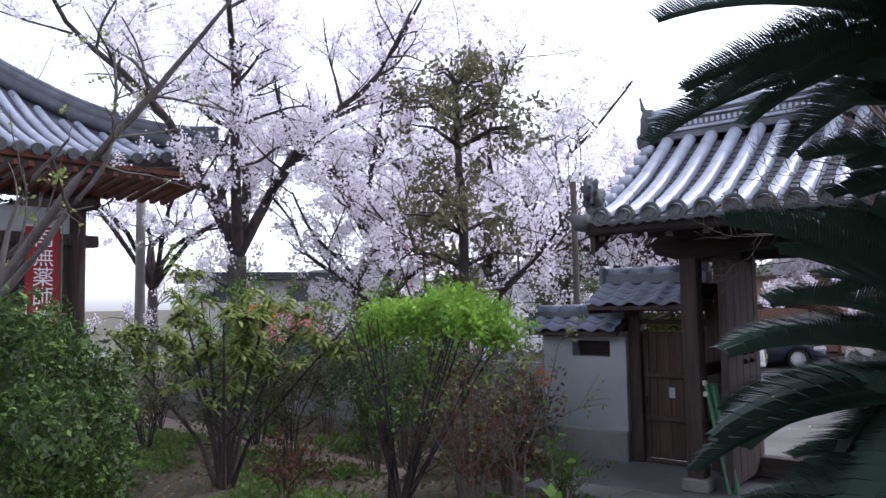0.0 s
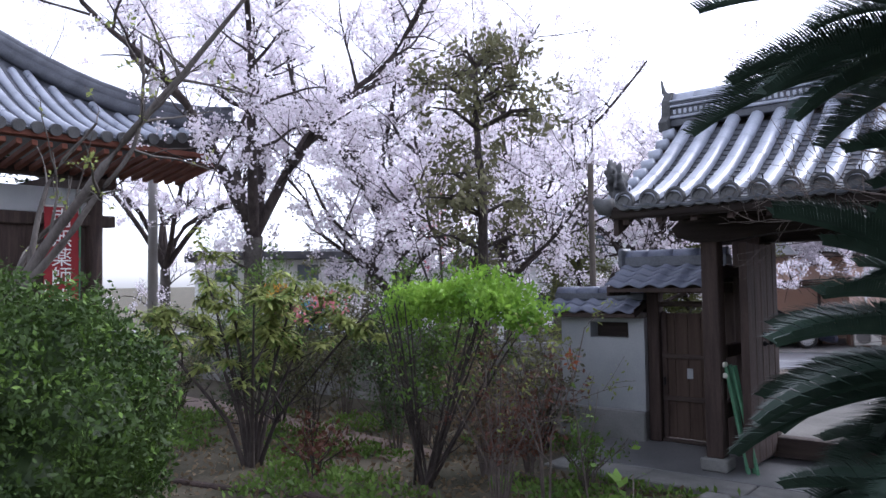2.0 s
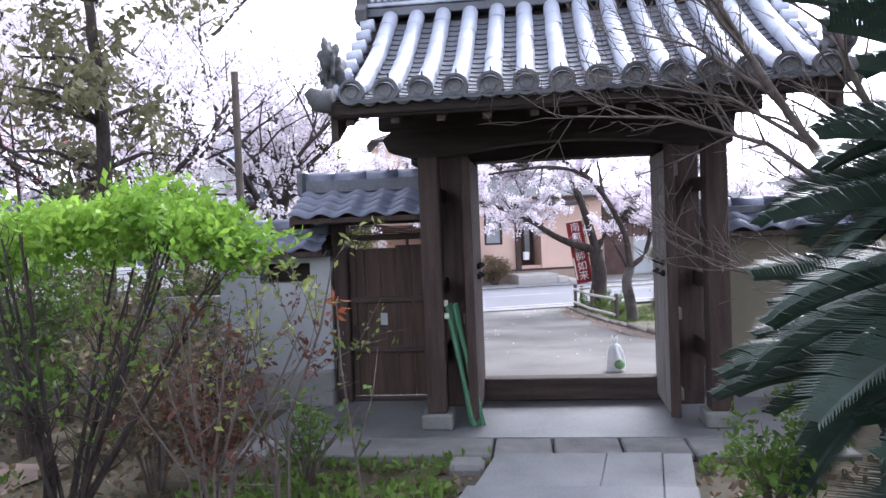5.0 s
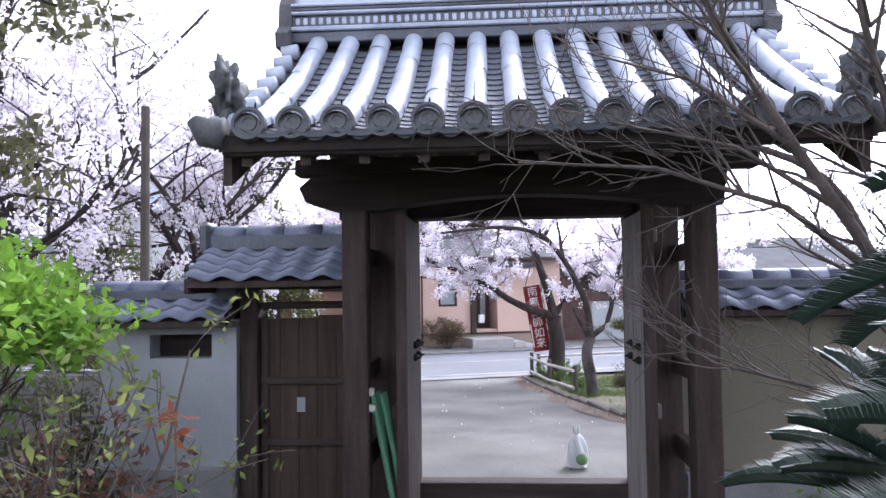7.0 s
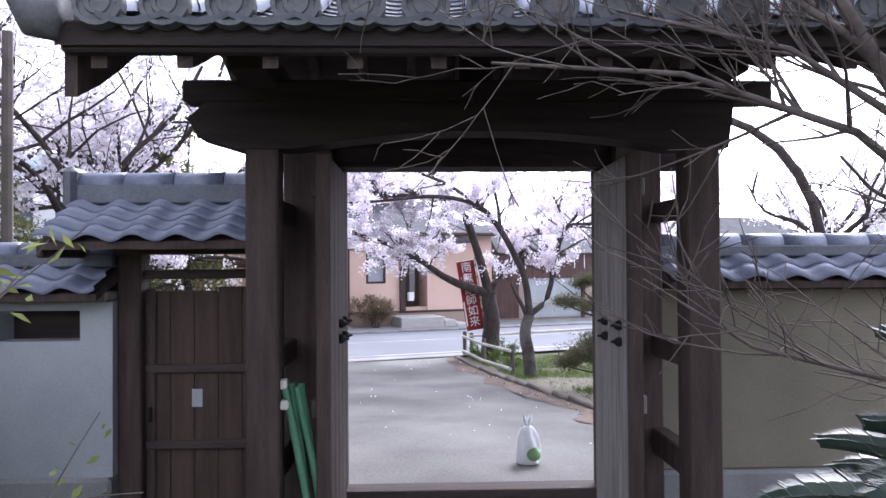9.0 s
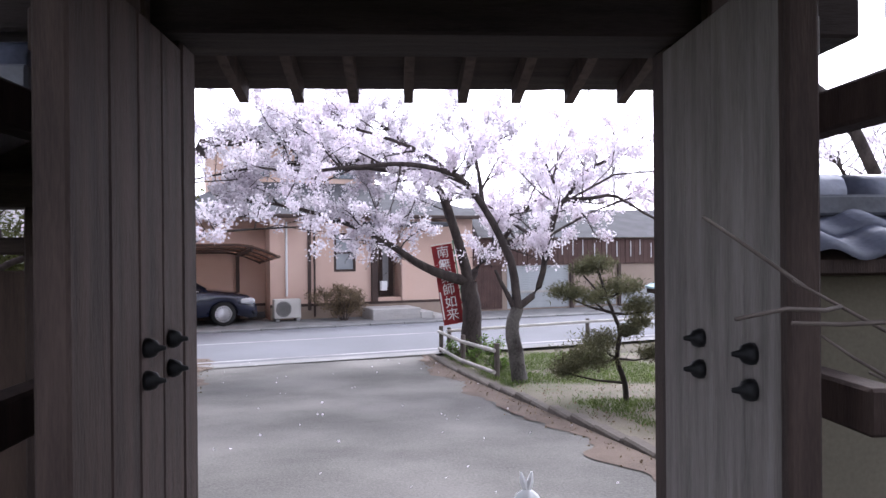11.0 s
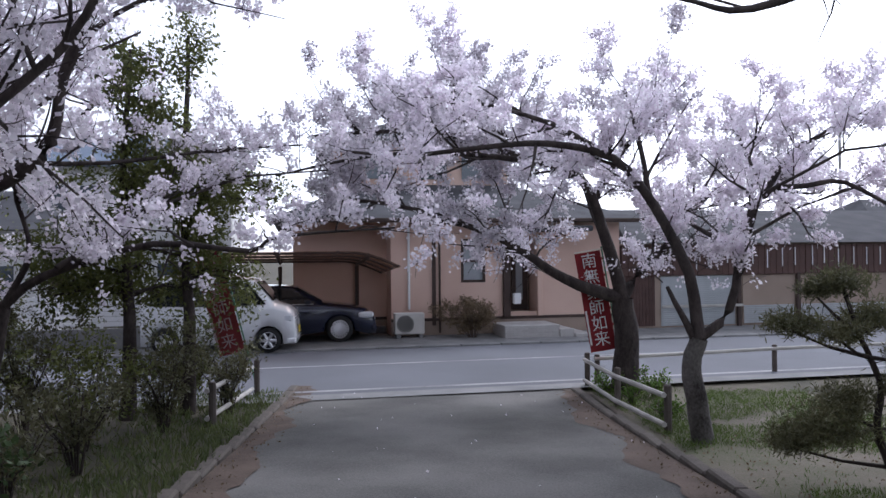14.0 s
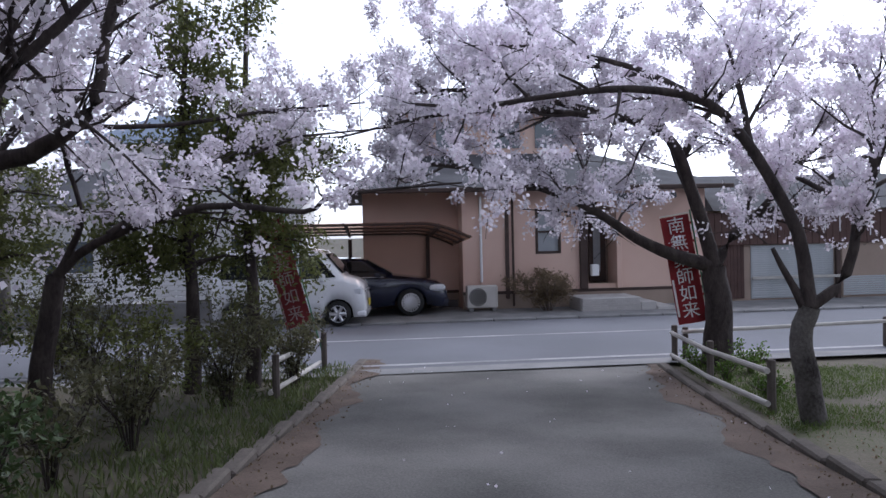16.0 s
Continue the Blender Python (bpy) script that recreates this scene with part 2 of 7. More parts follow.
M = {
    "soil": mat("soil", (0.045, 0.044, 0.027), (0.13, 0.11, 0.08), 0.95, 1.2, 0.6, 30),
    "dirt": mat("dirt", (0.075, 0.055, 0.042), (0.16, 0.12, 0.095), 0.95, 2.2, 0.5, 45),
    "moss": mat("moss", (0.05, 0.075, 0.02), (0.1, 0.13, 0.03), 0.95, 3, 0.5, 60),
    "grass_ground": mat("grass_ground", (0.08, 0.088, 0.04), (0.19, 0.155, 0.13), 0.95, 0.8, 0.8, 35),
    "drive": mat("drive", (0.06, 0.059, 0.054), (0.2, 0.192, 0.178), 0.9, 0.6, 0.4, 55),
    "asphalt": mat("asphalt", (0.125, 0.13, 0.145), (0.18, 0.185, 0.205), 0.9, 0.4, 0.2, 120),
    "concrete": mat("concrete", (0.17, 0.17, 0.17), (0.28, 0.275, 0.27), 0.9, 2.0, 0.2, 60, rand=0.06),
    "platform": mat("platform", (0.1, 0.1, 0.105), (0.21, 0.21, 0.215), 0.5, 1.3, 0.25, 50, spec=0.5),
    "kerb": mat("kerb", (0.08, 0.068, 0.058), (0.16, 0.14, 0.12), 0.95, 3.0, 0.4, 50, rand=0.1),
    "slab": mat("slab", (0.14, 0.145, 0.15), (0.29, 0.295, 0.305), 0.6, 1.4, 0.3, 70, rand=0.1),
    "granite": mat("granite", (0.13, 0.13, 0.125), (0.25, 0.245, 0.235), 0.85, 4.0, 0.3, 90, rand=0.08),
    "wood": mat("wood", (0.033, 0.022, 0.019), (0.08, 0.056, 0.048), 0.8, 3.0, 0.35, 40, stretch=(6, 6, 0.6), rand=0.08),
    "wood_x": mat("wood_x", (0.036, 0.026, 0.023), (0.085, 0.062, 0.053), 0.8, 3.0, 0.35, 40, stretch=(0.6, 6, 6), rand=0.08),
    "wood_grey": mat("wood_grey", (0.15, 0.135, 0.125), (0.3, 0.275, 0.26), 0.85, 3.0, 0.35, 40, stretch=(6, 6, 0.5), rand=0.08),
    "wood_door": mat("wood_door", (0.048, 0.031, 0.024), (0.092, 0.062, 0.048), 0.8, 2.0, 0.25, 40, stretch=(7, 7, 0.6)),
    # Round tiles: the sky's bluish sheen is put into this pale colour.
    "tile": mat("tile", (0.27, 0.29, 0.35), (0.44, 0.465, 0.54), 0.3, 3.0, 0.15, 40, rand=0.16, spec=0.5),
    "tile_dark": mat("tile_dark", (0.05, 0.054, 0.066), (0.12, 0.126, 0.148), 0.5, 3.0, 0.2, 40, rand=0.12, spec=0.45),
    # Same clay as tile, darkened to stand for shade in the troughs.
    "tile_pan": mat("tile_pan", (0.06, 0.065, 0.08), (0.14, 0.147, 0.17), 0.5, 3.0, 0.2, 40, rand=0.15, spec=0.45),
    # Near-black copy of the gate wood: shade under the roof put into colour.
    "wood_shaded": mat("wood_shaded", (0.018, 0.013, 0.012), (0.045, 0.034, 0.03), 0.9, 3.0, 0.35, 40, stretch=(0.6, 6, 6)),
    "tile_wall": mat("tile_wall", (0.075, 0.085, 0.125), (0.17, 0.185, 0.25), 0.33, 3.0, 0.2, 40, rand=0.15, spec=0.5),
    "tile_end": mat("tile_end", (0.055, 0.055, 0.058), (0.12, 0.12, 0.122), 0.7, 5.0, 0.3, 50),
    "plaster": mat("plaster", (0.3, 0.315, 0.33), (0.42, 0.43, 0.44), 0.9, 1.5, 0.08, 60),
    "plaster_beige": mat("plaster_beige", (0.15, 0.135, 0.1), (0.23, 0.205, 0.155), 0.9, 1.2, 0.1, 60),
    "block": mat("block", (0.2, 0.195, 0.185), (0.31, 0.3, 0.29), 0.95, 3.0, 0.3, 80, rand=0.1),
    "iron": mat("iron", (0.012, 0.012, 0.013), (0.03, 0.03, 0.032), 0.55, 8, 0.1, 60, metal=0.6),
    "green_plastic": mat("green_plastic", (0.05, 0.16, 0.09), (0.11, 0.24, 0.14), 0.5, 5, 0.02, 60),
    "cream_plastic": mat("cream_plastic", (0.6, 0.58, 0.5), (0.7, 0.68, 0.6), 0.5, 5, 0.02, 60),
    "white_paint": mat("white_paint", (0.7, 0.7, 0.7), (0.8, 0.8, 0.8), 0.6, 3, 0.03, 60),
    "bag": mat("bag", (0.75, 0.76, 0.78), (0.85, 0.86, 0.87), 0.35, 12, 0.3, 40),
    "bag_green": mat("bag_green", (0.12, 0.26, 0.1), (0.25, 0.4, 0.2), 0.5, 9, 0.2, 40),
    "bark": mat("bark", (0.022, 0.017, 0.016), (0.075, 0.06, 0.054), 0.95, 9, 0.7, 45, stretch=(1, 1, 0.45)),
    "bark_cherry": mat("bark_cherry", (0.025, 0.02, 0.018), (0.165, 0.152, 0.138), 0.95, 2.6, 0.9, 38, stretch=(1, 1, 0.8)),
    "bark_pale": mat("bark_pale", (0.06, 0.05, 0.046), (0.14, 0.125, 0.115), 0.95, 9, 0.7, 45, stretch=(1, 1, 0.45)),
    "twig": mat("twig", (0.075, 0.06, 0.052), (0.16, 0.13, 0.115), 0.9, 9, 0.2, 45),
    "blossom": leafy("blossom", (0.74, 0.68, 0.74), (0.93, 0.89, 0.93), 0.5, 0.7),
    "leaf_dark": leafy("leaf_dark", (0.028, 0.05, 0.018), (0.075, 0.11, 0.04), 0.2, 0.45),
    "leaf_mid": leafy("leaf_mid", (0.06, 0.12, 0.02), (0.16, 0.25, 0.05), 0.3),
    "leaf_bright": leafy("leaf_bright", (0.1, 0.22, 0.02), (0.31, 0.5, 0.07), 0.4),
    "leaf_olive": leafy("leaf_olive", (0.065, 0.068, 0.035), (0.17, 0.16, 0.085), 0.35),
    "leaf_red": leafy("leaf_red", (0.08, 0.03, 0.02), (0.16, 0.07, 0.045), 0.3),
    "leaf_orange": leafy("leaf_orange", (0.2, 0.055, 0.028), (0.36, 0.13, 0.055), 0.35),
    "leaf_dry": leafy("leaf_dry", (0.12, 0.085, 0.05), (0.25, 0.19, 0.12), 0.2),
    "leaf_yellow": leafy("leaf_yellow", (0.16, 0.2, 0.05), (0.33, 0.36, 0.11), 0.35),
    "pink": leafy("pink", (0.45, 0.11, 0.14), (0.65, 0.28, 0.3), 0.35),
    "pine": leafy("pine", (0.085, 0.09, 0.045), (0.2, 0.19, 0.1), 0.35),
    "cycad": leafy("cycad", (0.02, 0.038, 0.026), (0.055, 0.088, 0.066), 0.1, 0.38),
    "grass": leafy("grass", (0.06, 0.1, 0.022), (0.14, 0.19, 0.05), 0.35),
    "weed": leafy("weed", (0.05, 0.075, 0.025), (0.15, 0.17, 0.065), 0.35),
    "leaf_fine": leafy("leaf_fine", (0.022, 0.045, 0.01), (0.075, 0.13, 0.025), 0.25),
    "leaf_airy": leafy("leaf_airy", (0.065, 0.08, 0.022), (0.17, 0.18, 0.055), 0.3),
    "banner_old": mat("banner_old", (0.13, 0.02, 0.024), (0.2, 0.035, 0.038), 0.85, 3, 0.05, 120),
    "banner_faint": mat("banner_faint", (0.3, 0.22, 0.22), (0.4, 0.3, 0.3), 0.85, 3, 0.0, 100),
    "banner": mat("banner", (0.19, 0.018, 0.022), (0.27, 0.03, 0.034), 0.85, 3, 0.05, 120),
    "banner_text": mat("banner_text", (0.7, 0.66, 0.64), (0.78, 0.75, 0.73), 0.85, 3, 0.0, 100),
    "stucco": mat("stucco", (0.59, 0.41, 0.33), (0.69, 0.505, 0.415), 0.92, 0.7, 0.1, 80),
    "stucco_base": mat("stucco_base", (0.29, 0.225, 0.18), (0.38, 0.3, 0.245), 0.92, 1.0, 0.1, 80),
    "trim_dark": mat("trim_dark", (0.045, 0.03, 0.025), (0.075, 0.05, 0.042), 0.6, 3, 0.05, 50),
    "brown_metal": mat("brown_metal", (0.06, 0.033, 0.028), (0.11, 0.062, 0.052), 0.6, 2, 0.05, 50, rand=0.1),
    "shutter": mat("shutter", (0.36, 0.38, 0.39), (0.46, 0.48, 0.49), 0.5, 2, 0.05, 50, rand=0.05),
    "ac": mat("ac", (0.55, 0.53, 0.49), (0.66, 0.64, 0.6), 0.6, 3, 0.03, 50),
    "step_stone": mat("step_stone", (0.42, 0.4, 0.38), (0.56, 0.54, 0.52), 0.8, 3, 0.1, 50, rand=0.1),
    "car_white": mat("car_white", (0.76, 0.77, 0.78), (0.8, 0.81, 0.82), 0.25, 1, 0.0, 30, coat=0.8, spec=0.5),
    "car_navy": mat("car_navy", (0.009, 0.012, 0.03), (0.014, 0.018, 0.042), 0.2, 1, 0.0, 30, coat=0.8, spec=0.5),
    "car_glass": mat("car_glass", (0.01, 0.012, 0.014), (0.02, 0.022, 0.025), 0.06, 1, 0.0, 30, spec=0.6),
    "tyre": mat("tyre", (0.015, 0.015, 0.015), (0.03, 0.03, 0.03), 0.85, 6, 0.1, 60),
    "rim": mat("rim", (0.55, 0.55, 0.57), (0.7, 0.7, 0.72), 0.3, 3, 0.0, 60, metal=0.8),
    "lamp_glass": mat("lamp_glass", (0.6, 0.62, 0.65), (0.75, 0.77, 0.8), 0.1, 5, 0.0, 60, spec=0.6),
    "plate_yellow": mat("plate_yellow", (0.7, 0.55, 0.03), (0.75, 0.6, 0.05), 0.5, 3, 0.0, 60),
    "grille": mat("grille", (0.02, 0.02, 0.022), (0.05, 0.05, 0.055), 0.4, 3, 0.0, 60),
    "poly_roof": smoky_plastic("poly_roof", (0.88, 0.76, 0.68)),
    "fence_rail": mat("fence_rail", (0.36, 0.34, 0.31), (0.52, 0.5, 0.46), 0.8, 4, 0.1, 60),
    "fence_post": mat("fence_post", (0.07, 0.058, 0.05), (0.13, 0.11, 0.095), 0.85, 4, 0.2, 60),
    "copper_green": mat("copper_green", (0.3, 0.45, 0.5), (0.42, 0.57, 0.61), 0.5, 3, 0.05, 60),
    "board": mat("board", (0.13, 0.1, 0.085), (0.22, 0.175, 0.15), 0.8, 2, 0.1, 60),
    "vermilion": mat("vermilion", (0.11, 0.04, 0.028), (0.19, 0.07, 0.045), 0.8, 3, 0.1, 60),
    "orange": mat("orange", (0.75, 0.3, 0.03), (0.85, 0.38, 0.05), 0.6, 2, 0.0, 60),
    "blue": mat("blue", (0.05, 0.25, 0.5), (0.1, 0.33, 0.6), 0.6, 2, 0.0, 60),
    "roof_blue": mat("roof_blue", (0.1, 0.14, 0.2), (0.18, 0.22, 0.29), 0.5, 2, 0.1, 40),
    "roof_grey": mat("roof_grey", (0.06, 0.06, 0.066), (0.11, 0.11, 0.118), 0.9, 1.5, 0.15, 30, spec=0.1),
    "house_white": mat("house_white", (0.55, 0.55, 0.54), (0.66, 0.66, 0.65), 0.85, 1.0, 0.05, 50),
    "pole": mat("pole", (0.24, 0.23, 0.22), (0.33, 0.32, 0.31), 0.8, 2, 0.1, 60),
    "glass": glass("glass"),
    "window_dark": mat("window_dark", (0.06, 0.075, 0.09), (0.11, 0.13, 0.15), 0.08, 1, 0.0, 30, spec=0.6),
    "frosted": mat("frosted", (0.3, 0.32, 0.34), (0.38, 0.4, 0.42), 0.2, 2, 0.0, 30, spec=0.5),
    "hill": mat("hill", (0.12, 0.16, 0.17), (0.18, 0.22, 0.22), 1.0, 0.02, 0.0, 0.2),
}


# ---- building helpers ----
def bm_new():
    return bmesh.new()


def link(name, bm, material, smooth=False):
    me = bpy.data.meshes.new(name)
    bm.normal_update()
    bm.to_mesh(me)
    bm.free()
    me.materials.append(material)
    if smooth:
        for p in me.polygons:
            p.use_smooth = True
    return me


def part(name, bm, material, parent=None, label="", smooth=False):
    ob = new(name, link(name, bm, material, smooth))
    if parent is not None:
        ob.parent = parent
    if label:
        ob["label"] = label
    return ob


def share(name, me, parent, m):
    """One more object on a mesh that is there already."""
    ob = new(name, me)
    ob.parent = parent
    ob.matrix_basis = m
    return ob


def thing(name, x, y, z, rz=0.0, label="", category="", group="", kind=""):
    e = new(name)
    e.matrix_basis = pose(x, y, z, 0, 0, rz)
    e.empty_display_size = 0.2
    return tagged(e, label, category, group, kind)


def box(bm, x0, x1, y0, y1, z0, z1, bevel=0.0, m=None):
    vs = [bm.verts.new((x, y, z)) for x in (x0, x1) for y in (y0, y1) for z in (z0, z1)]
    fs = [bm.faces.new([vs[i] for i in f]) for f in ((0, 1, 3, 2), (4, 6, 7, 5), (0, 4, 5, 1), (2, 3, 7, 6), (0, 2, 6, 4), (1, 5, 7, 3))]
    if bevel:
        es = list({e for f in fs for e in f.edges})
        out = bmesh.ops.bevel(bm, geom=es, offset=bevel, segments=1, affect="EDGES", profile=0.5)
        vs = list({v for f in out["faces"] for v in f.verts} | {v for v in vs if v.is_valid})
    if m is not None:
        bmesh.ops.transform(bm, matrix=m, verts=[v for v in vs if v.is_valid])
    return vs


def bevel_box(x0, x1, y0, y1, z0, z1, bevel=0.008, m=None):
    bm = bm_new()
    box(bm, x0, x1, y0, y1, z0, z1, bevel, m)
    return bm


def tube(bm, pts, radii, sides=6, cap=True):
    """A bent, tapering round bar through the points."""
    rings = []
    up = Vector((0.3, 0.2, 1)).normalized()
    n = len(pts)
    for i, p in enumerate(pts):
        p = Vector(p)
        d = (Vector(pts[min(i + 1, n - 1)]) - Vector(pts[max(i - 1, 0)]))
        d = d.normalized() if d.length > 1e-9 else Vector((0, 0, 1))
        a = d.cross(up if abs(d.dot(up)) < 0.95 else Vector((1, 0, 0))).normalized()
        b = d.cross(a)
        r = radii[i] if hasattr(radii, "__len__") else radii
        rings.append([bm.verts.new(p + a * (r * math.cos(2 * math.pi * k / sides)) + b * (r * math.sin(2 * math.pi * k / sides))) for k in range(sides)])
    for r0, r1 in zip(rings, rings[1:]):
        for k in range(sides):
            bm.faces.new((r0[k], r0[(k + 1) % sides], r1[(k + 1) % sides], r1[k]))
    if cap:
        bm.faces.new(rings[0][::-1])
        bm.faces.new(rings[-1])
    return rings


def prism(bm, outline, y0, y1, m=None):
    """Extrudes an outline in x, z along y."""
    a = [bm.verts.new((x, y0, z)) for x, z in outline]
    b = [bm.verts.new((x, y1, z)) for x, z in outline]
    k = len(a)
    bm.faces.new(a)
    bm.faces.new(b[::-1])
    for i in range(k):
        bm.faces.new((a[i], b[i], b[(i + 1) % k], a[(i + 1) % k]))
    if m is not None:
        bmesh.ops.transform(bm, matrix=m, verts=a + b)


def soft(x):
    x = min(1.0, max(0.0, x))
    return x * x * (3 - 2 * x)


def ground_z(x, y):
    """The ground: level at the gate, falling gently to the street."""
    return 0.12 - 0.52 * soft(y / 12.0)


ST = radians(18.5)
SU, SV = Vector((math.cos(ST), math.sin(ST), 0)), Vector((-math.sin(ST), math.cos(ST), 0))
S0 = Vector((0, 18.45, 0))
SZ = -0.4


def street(u, v, z=0.0):
    """A place by the street: u along it, v away from the gate, z above the road."""
    return S0 + SU * u + SV * v + Vector((0, 0, SZ + z))


def street_thing(name, u, v, z=0.0, turn=0.0, **tags):
    p = street(u, v, z)
    return thing(name, p.x, p.y, p.z, 18.5 + turn, **tags)
# ---- ground, drive, street ----
def sheet(name, f, us, vs, material, label, category="ground"):
    """A sheet of ground over a grid of values, by a function that gives the places."""
    bm = bm_new()
    g = [[bm.verts.new(f(u, v)) for v in vs] for u in us]
    for i in range(len(us) - 1):
        for j in range(len(vs) - 1):
            bm.faces.new((g[i][j], g[i + 1][j], g[i + 1][j + 1], g[i][j + 1]))
    return tagged(part(name, bm, material, smooth=True), label, category, kind="structure")


def lin(a, b, n):
    return [a + (b - a) * i / (n - 1) for i in range(n)]


def bumpy(x, y, k=0.03):
    return k * noise.noise((x * 0.9, y * 0.9, 1.7)) + k * 0.5 * noise.noise((x * 3.1, y * 3.1, 5.2))


def drive_left(y):
    return -2.62 - 0.185 * (y - 4.2)


def drive_right(y):
    return 1.74 - 0.165 * (y - 4.2)


def garden_z(x, y):
    """The garden's soil, a little higher away from the gate, uneven."""
    z = ground_z(x, y) - 0.03
    if y < -0.3:
        off = soft((abs(x + 0.4) - 0.8) / 2.0)
        z += 0.15 * soft((-y - 1.5) / 2.5) - 0.02 * soft((-y - 0.3) / 1.0) + bumpy(x, y, 0.05) * off
    return z


def ground_place(x, y):
    return x, y, garden_z(x, y)


xs = [-900, -300, -120, -60, -35] + lin(-24, 16, 90) + [24, 40, 80, 200, 900]
ys = [-900, -300, -100, -50, -30] + lin(-16, 14, 90) + [18, 24, 40, 80, 200, 900]
sheet("ground", ground_place, xs, ys, M["soil"], "dark bare garden soil with thin moss and fallen leaves")
sheet("lawn", lambda a, y: (drive_right(y) + 0.22 + a, y, ground_z(0, y) + 0.015 + bumpy(a, y, 0.02)), lin(0, 10, 30), lin(3.2, 12.0, 40), M["grass_ground"], "thin worn lawn beside the drive, turning to bare earth")
sheet("garden_path", lambda a, s: (-14 + s * 10, -2.0 + 0.4 * math.sin(s * 4) + a, garden_z(-14 + s * 10, -2.0 + 0.4 * math.sin(s * 4) + a) + 0.02), lin(-0.4, 0.4, 4), lin(0, 1, 24), mat("path_earth", (0.2, 0.15, 0.13), (0.3, 0.235, 0.205), 0.95, 1.5, 0.3, 50), "beaten pinkish earth path between the shrubs", "path")
sheet("drive", lambda a, y: (drive_left(y) + a * (drive_right(y) - drive_left(y)), y, ground_z(0, y) + 0.01 + 0.012 * noise.noise((a * 3, y * 0.8, 2))), lin(0, 1, 14), lin(0.45, 12.6, 50), M["drive"], "worn grey asphalt drive with pale patches", "drive")
for name, edge, sgn in (("left", drive_left, 1), ("right", drive_right, -1)):
    sheet("drive_edge", lambda a, y: (edge(y) + sgn * a * (0.32 + 0.3 * noise.noise((y * 0.9, sgn * 3.0, 0.5)) + 0.12 * noise.noise((y * 3.7, sgn, 2.5))), y, ground_z(0, y) + 0.024 - 0.004 * a), lin(0, 1, 5), lin(2.0, 12.2, 90), M["dirt"], "brown earth and leaf dust washed along the drive's edge", "dirt")
sheet("road", lambda u, v: street(u, v, 0.02), lin(-60, 60, 40), [-5.75, -4.5, -3.0, -1.5, 0.0], M["asphalt"], "grey asphalt street running past the gate", "road")
sheet("forecourt", lambda u, v: street(u, v, 0.035), lin(-60, 60, 30), [0.05, 1.2, 2.4, 6.0], M["concrete"], "pale concrete strip between street and houses", "pavement")
for v0, v1, u0, u1, lab in ((-2.5, -2.38, -40, 40, "worn white line along the far side of the street"), (-5.35, -5.2, -40, 40, "white line along the near side of the street")):
    sheet("road_marking", lambda u, v: street(u, v, 0.026), lin(u0, u1, 20), [v0, v1], mat("line_paint", (0.2, 0.2, 0.21), (0.44, 0.43, 0.43), 0.85, 1.1, 0.05, 18), lab, "road marking")
sheet("road_shoulder", lambda u, v: street(u, v, 0.03), lin(-40, 40, 20), [-6.05, -5.6], M["concrete"], "pale worn strip where the drive meets the street", "pavement")
gutter = thing("kerb_line", 0, 0, 0, label="low concrete kerb stones along the far street edge", category="kerb", kind="structure")
kerb_me = link("kerb_stone", bevel_box(0, 0.98, 0, 0.14, -0.1, 0.075, 0.015), M["concrete"])
for i in range(-18, 19):
    p = street(i, -0.02, 0)
    share("kerb_stone", kerb_me, gutter, pose(p.x, p.y, p.z, 0, 0, 18.5))

# kerbs of the drive: rough dark stones, each one a piece
for side, f, lab in ((1, drive_right, "low rough kerb of dark weathered stone beside the lawn"), (-1, drive_left, "low rough kerb of dark stone beside the shrubs")):
    kerb = thing("drive_kerb", 0, 0, 0, label=lab, category="kerb", kind="structure")
    me = link("kerb_stone", bevel_box(-0.07, 0.07, 0, 0.57, -0.12, 0.05, 0.02), M["kerb"])
    y = 2.0
    while y < 11.6:
        a = math.degrees(math.atan2(f(y + 0.6) - f(y), 0.6))
        share("kerb_stone", me, kerb, pose(f(y) + side * (0.08 + random.uniform(-0.01, 0.01)), y, ground_z(0, y) + random.uniform(-0.015, 0.015), random.uniform(-1, 1), random.uniform(-3, 3), -a))
        y += 0.6

# ---- gate ----
PX0, PX1, PY0, PY1, PZ = -2.75, 1.95, -1.8, 0.5, 0.13
tagged(part("gate_platform", bevel_box(PX0, PX1, -1.35, PY1, -0.1, PZ, 0.01), M["platform"]), "low worn grey concrete platform under the gate", "platform", kind="structure")
front = thing("platform_edge", 0, 0, 0, label="row of long granite slabs edging the gate platform", category="step", kind="structure")
for x0, x1 in ((-2.75, -1.7), (-1.69, -0.68), (-0.67, -0.22), (-0.21, 0.3), (0.31, 0.8), (0.81, 1.95)):
    part("granite_slab", bevel_box(x0 + 0.004, x1 - 0.004, PY0, -1.355, -0.1, PZ + random.uniform(-0.004, 0.006), 0.012), M["granite"], front)


def wood(name, parent, x0, x1, y0, y1, z0, z1, material="wood", bevel=0.01, label="", m=None):
    return part(name, bevel_box(x0, x1, y0, y1, z0, z1, bevel, m), M[material], parent, label)


gate = thing("temple_gate", 0, 0, PZ, label="old dark timber temple gate with a heavy grey tiled roof", category="gate")
gate.matrix_basis = pose(0, 0, 0)
for x0, x1 in ((-1.26, -1.09), (1.08, 1.26)):
    wood("front_post", gate, x0, x1, -1.08, -0.9, 0.26, 2.5)
    part("post_base", bevel_box(x0 - 0.05, x1 + 0.05, -1.13, -0.85, PZ, 0.26, 0.015), M["granite"], gate, "square granite base stone")
for x0, x1 in ((-1.2, -0.9), (0.9, 1.2)):
    wood("main_post", gate, x0, x1, -0.3, 0.04, 0.13, 2.62)
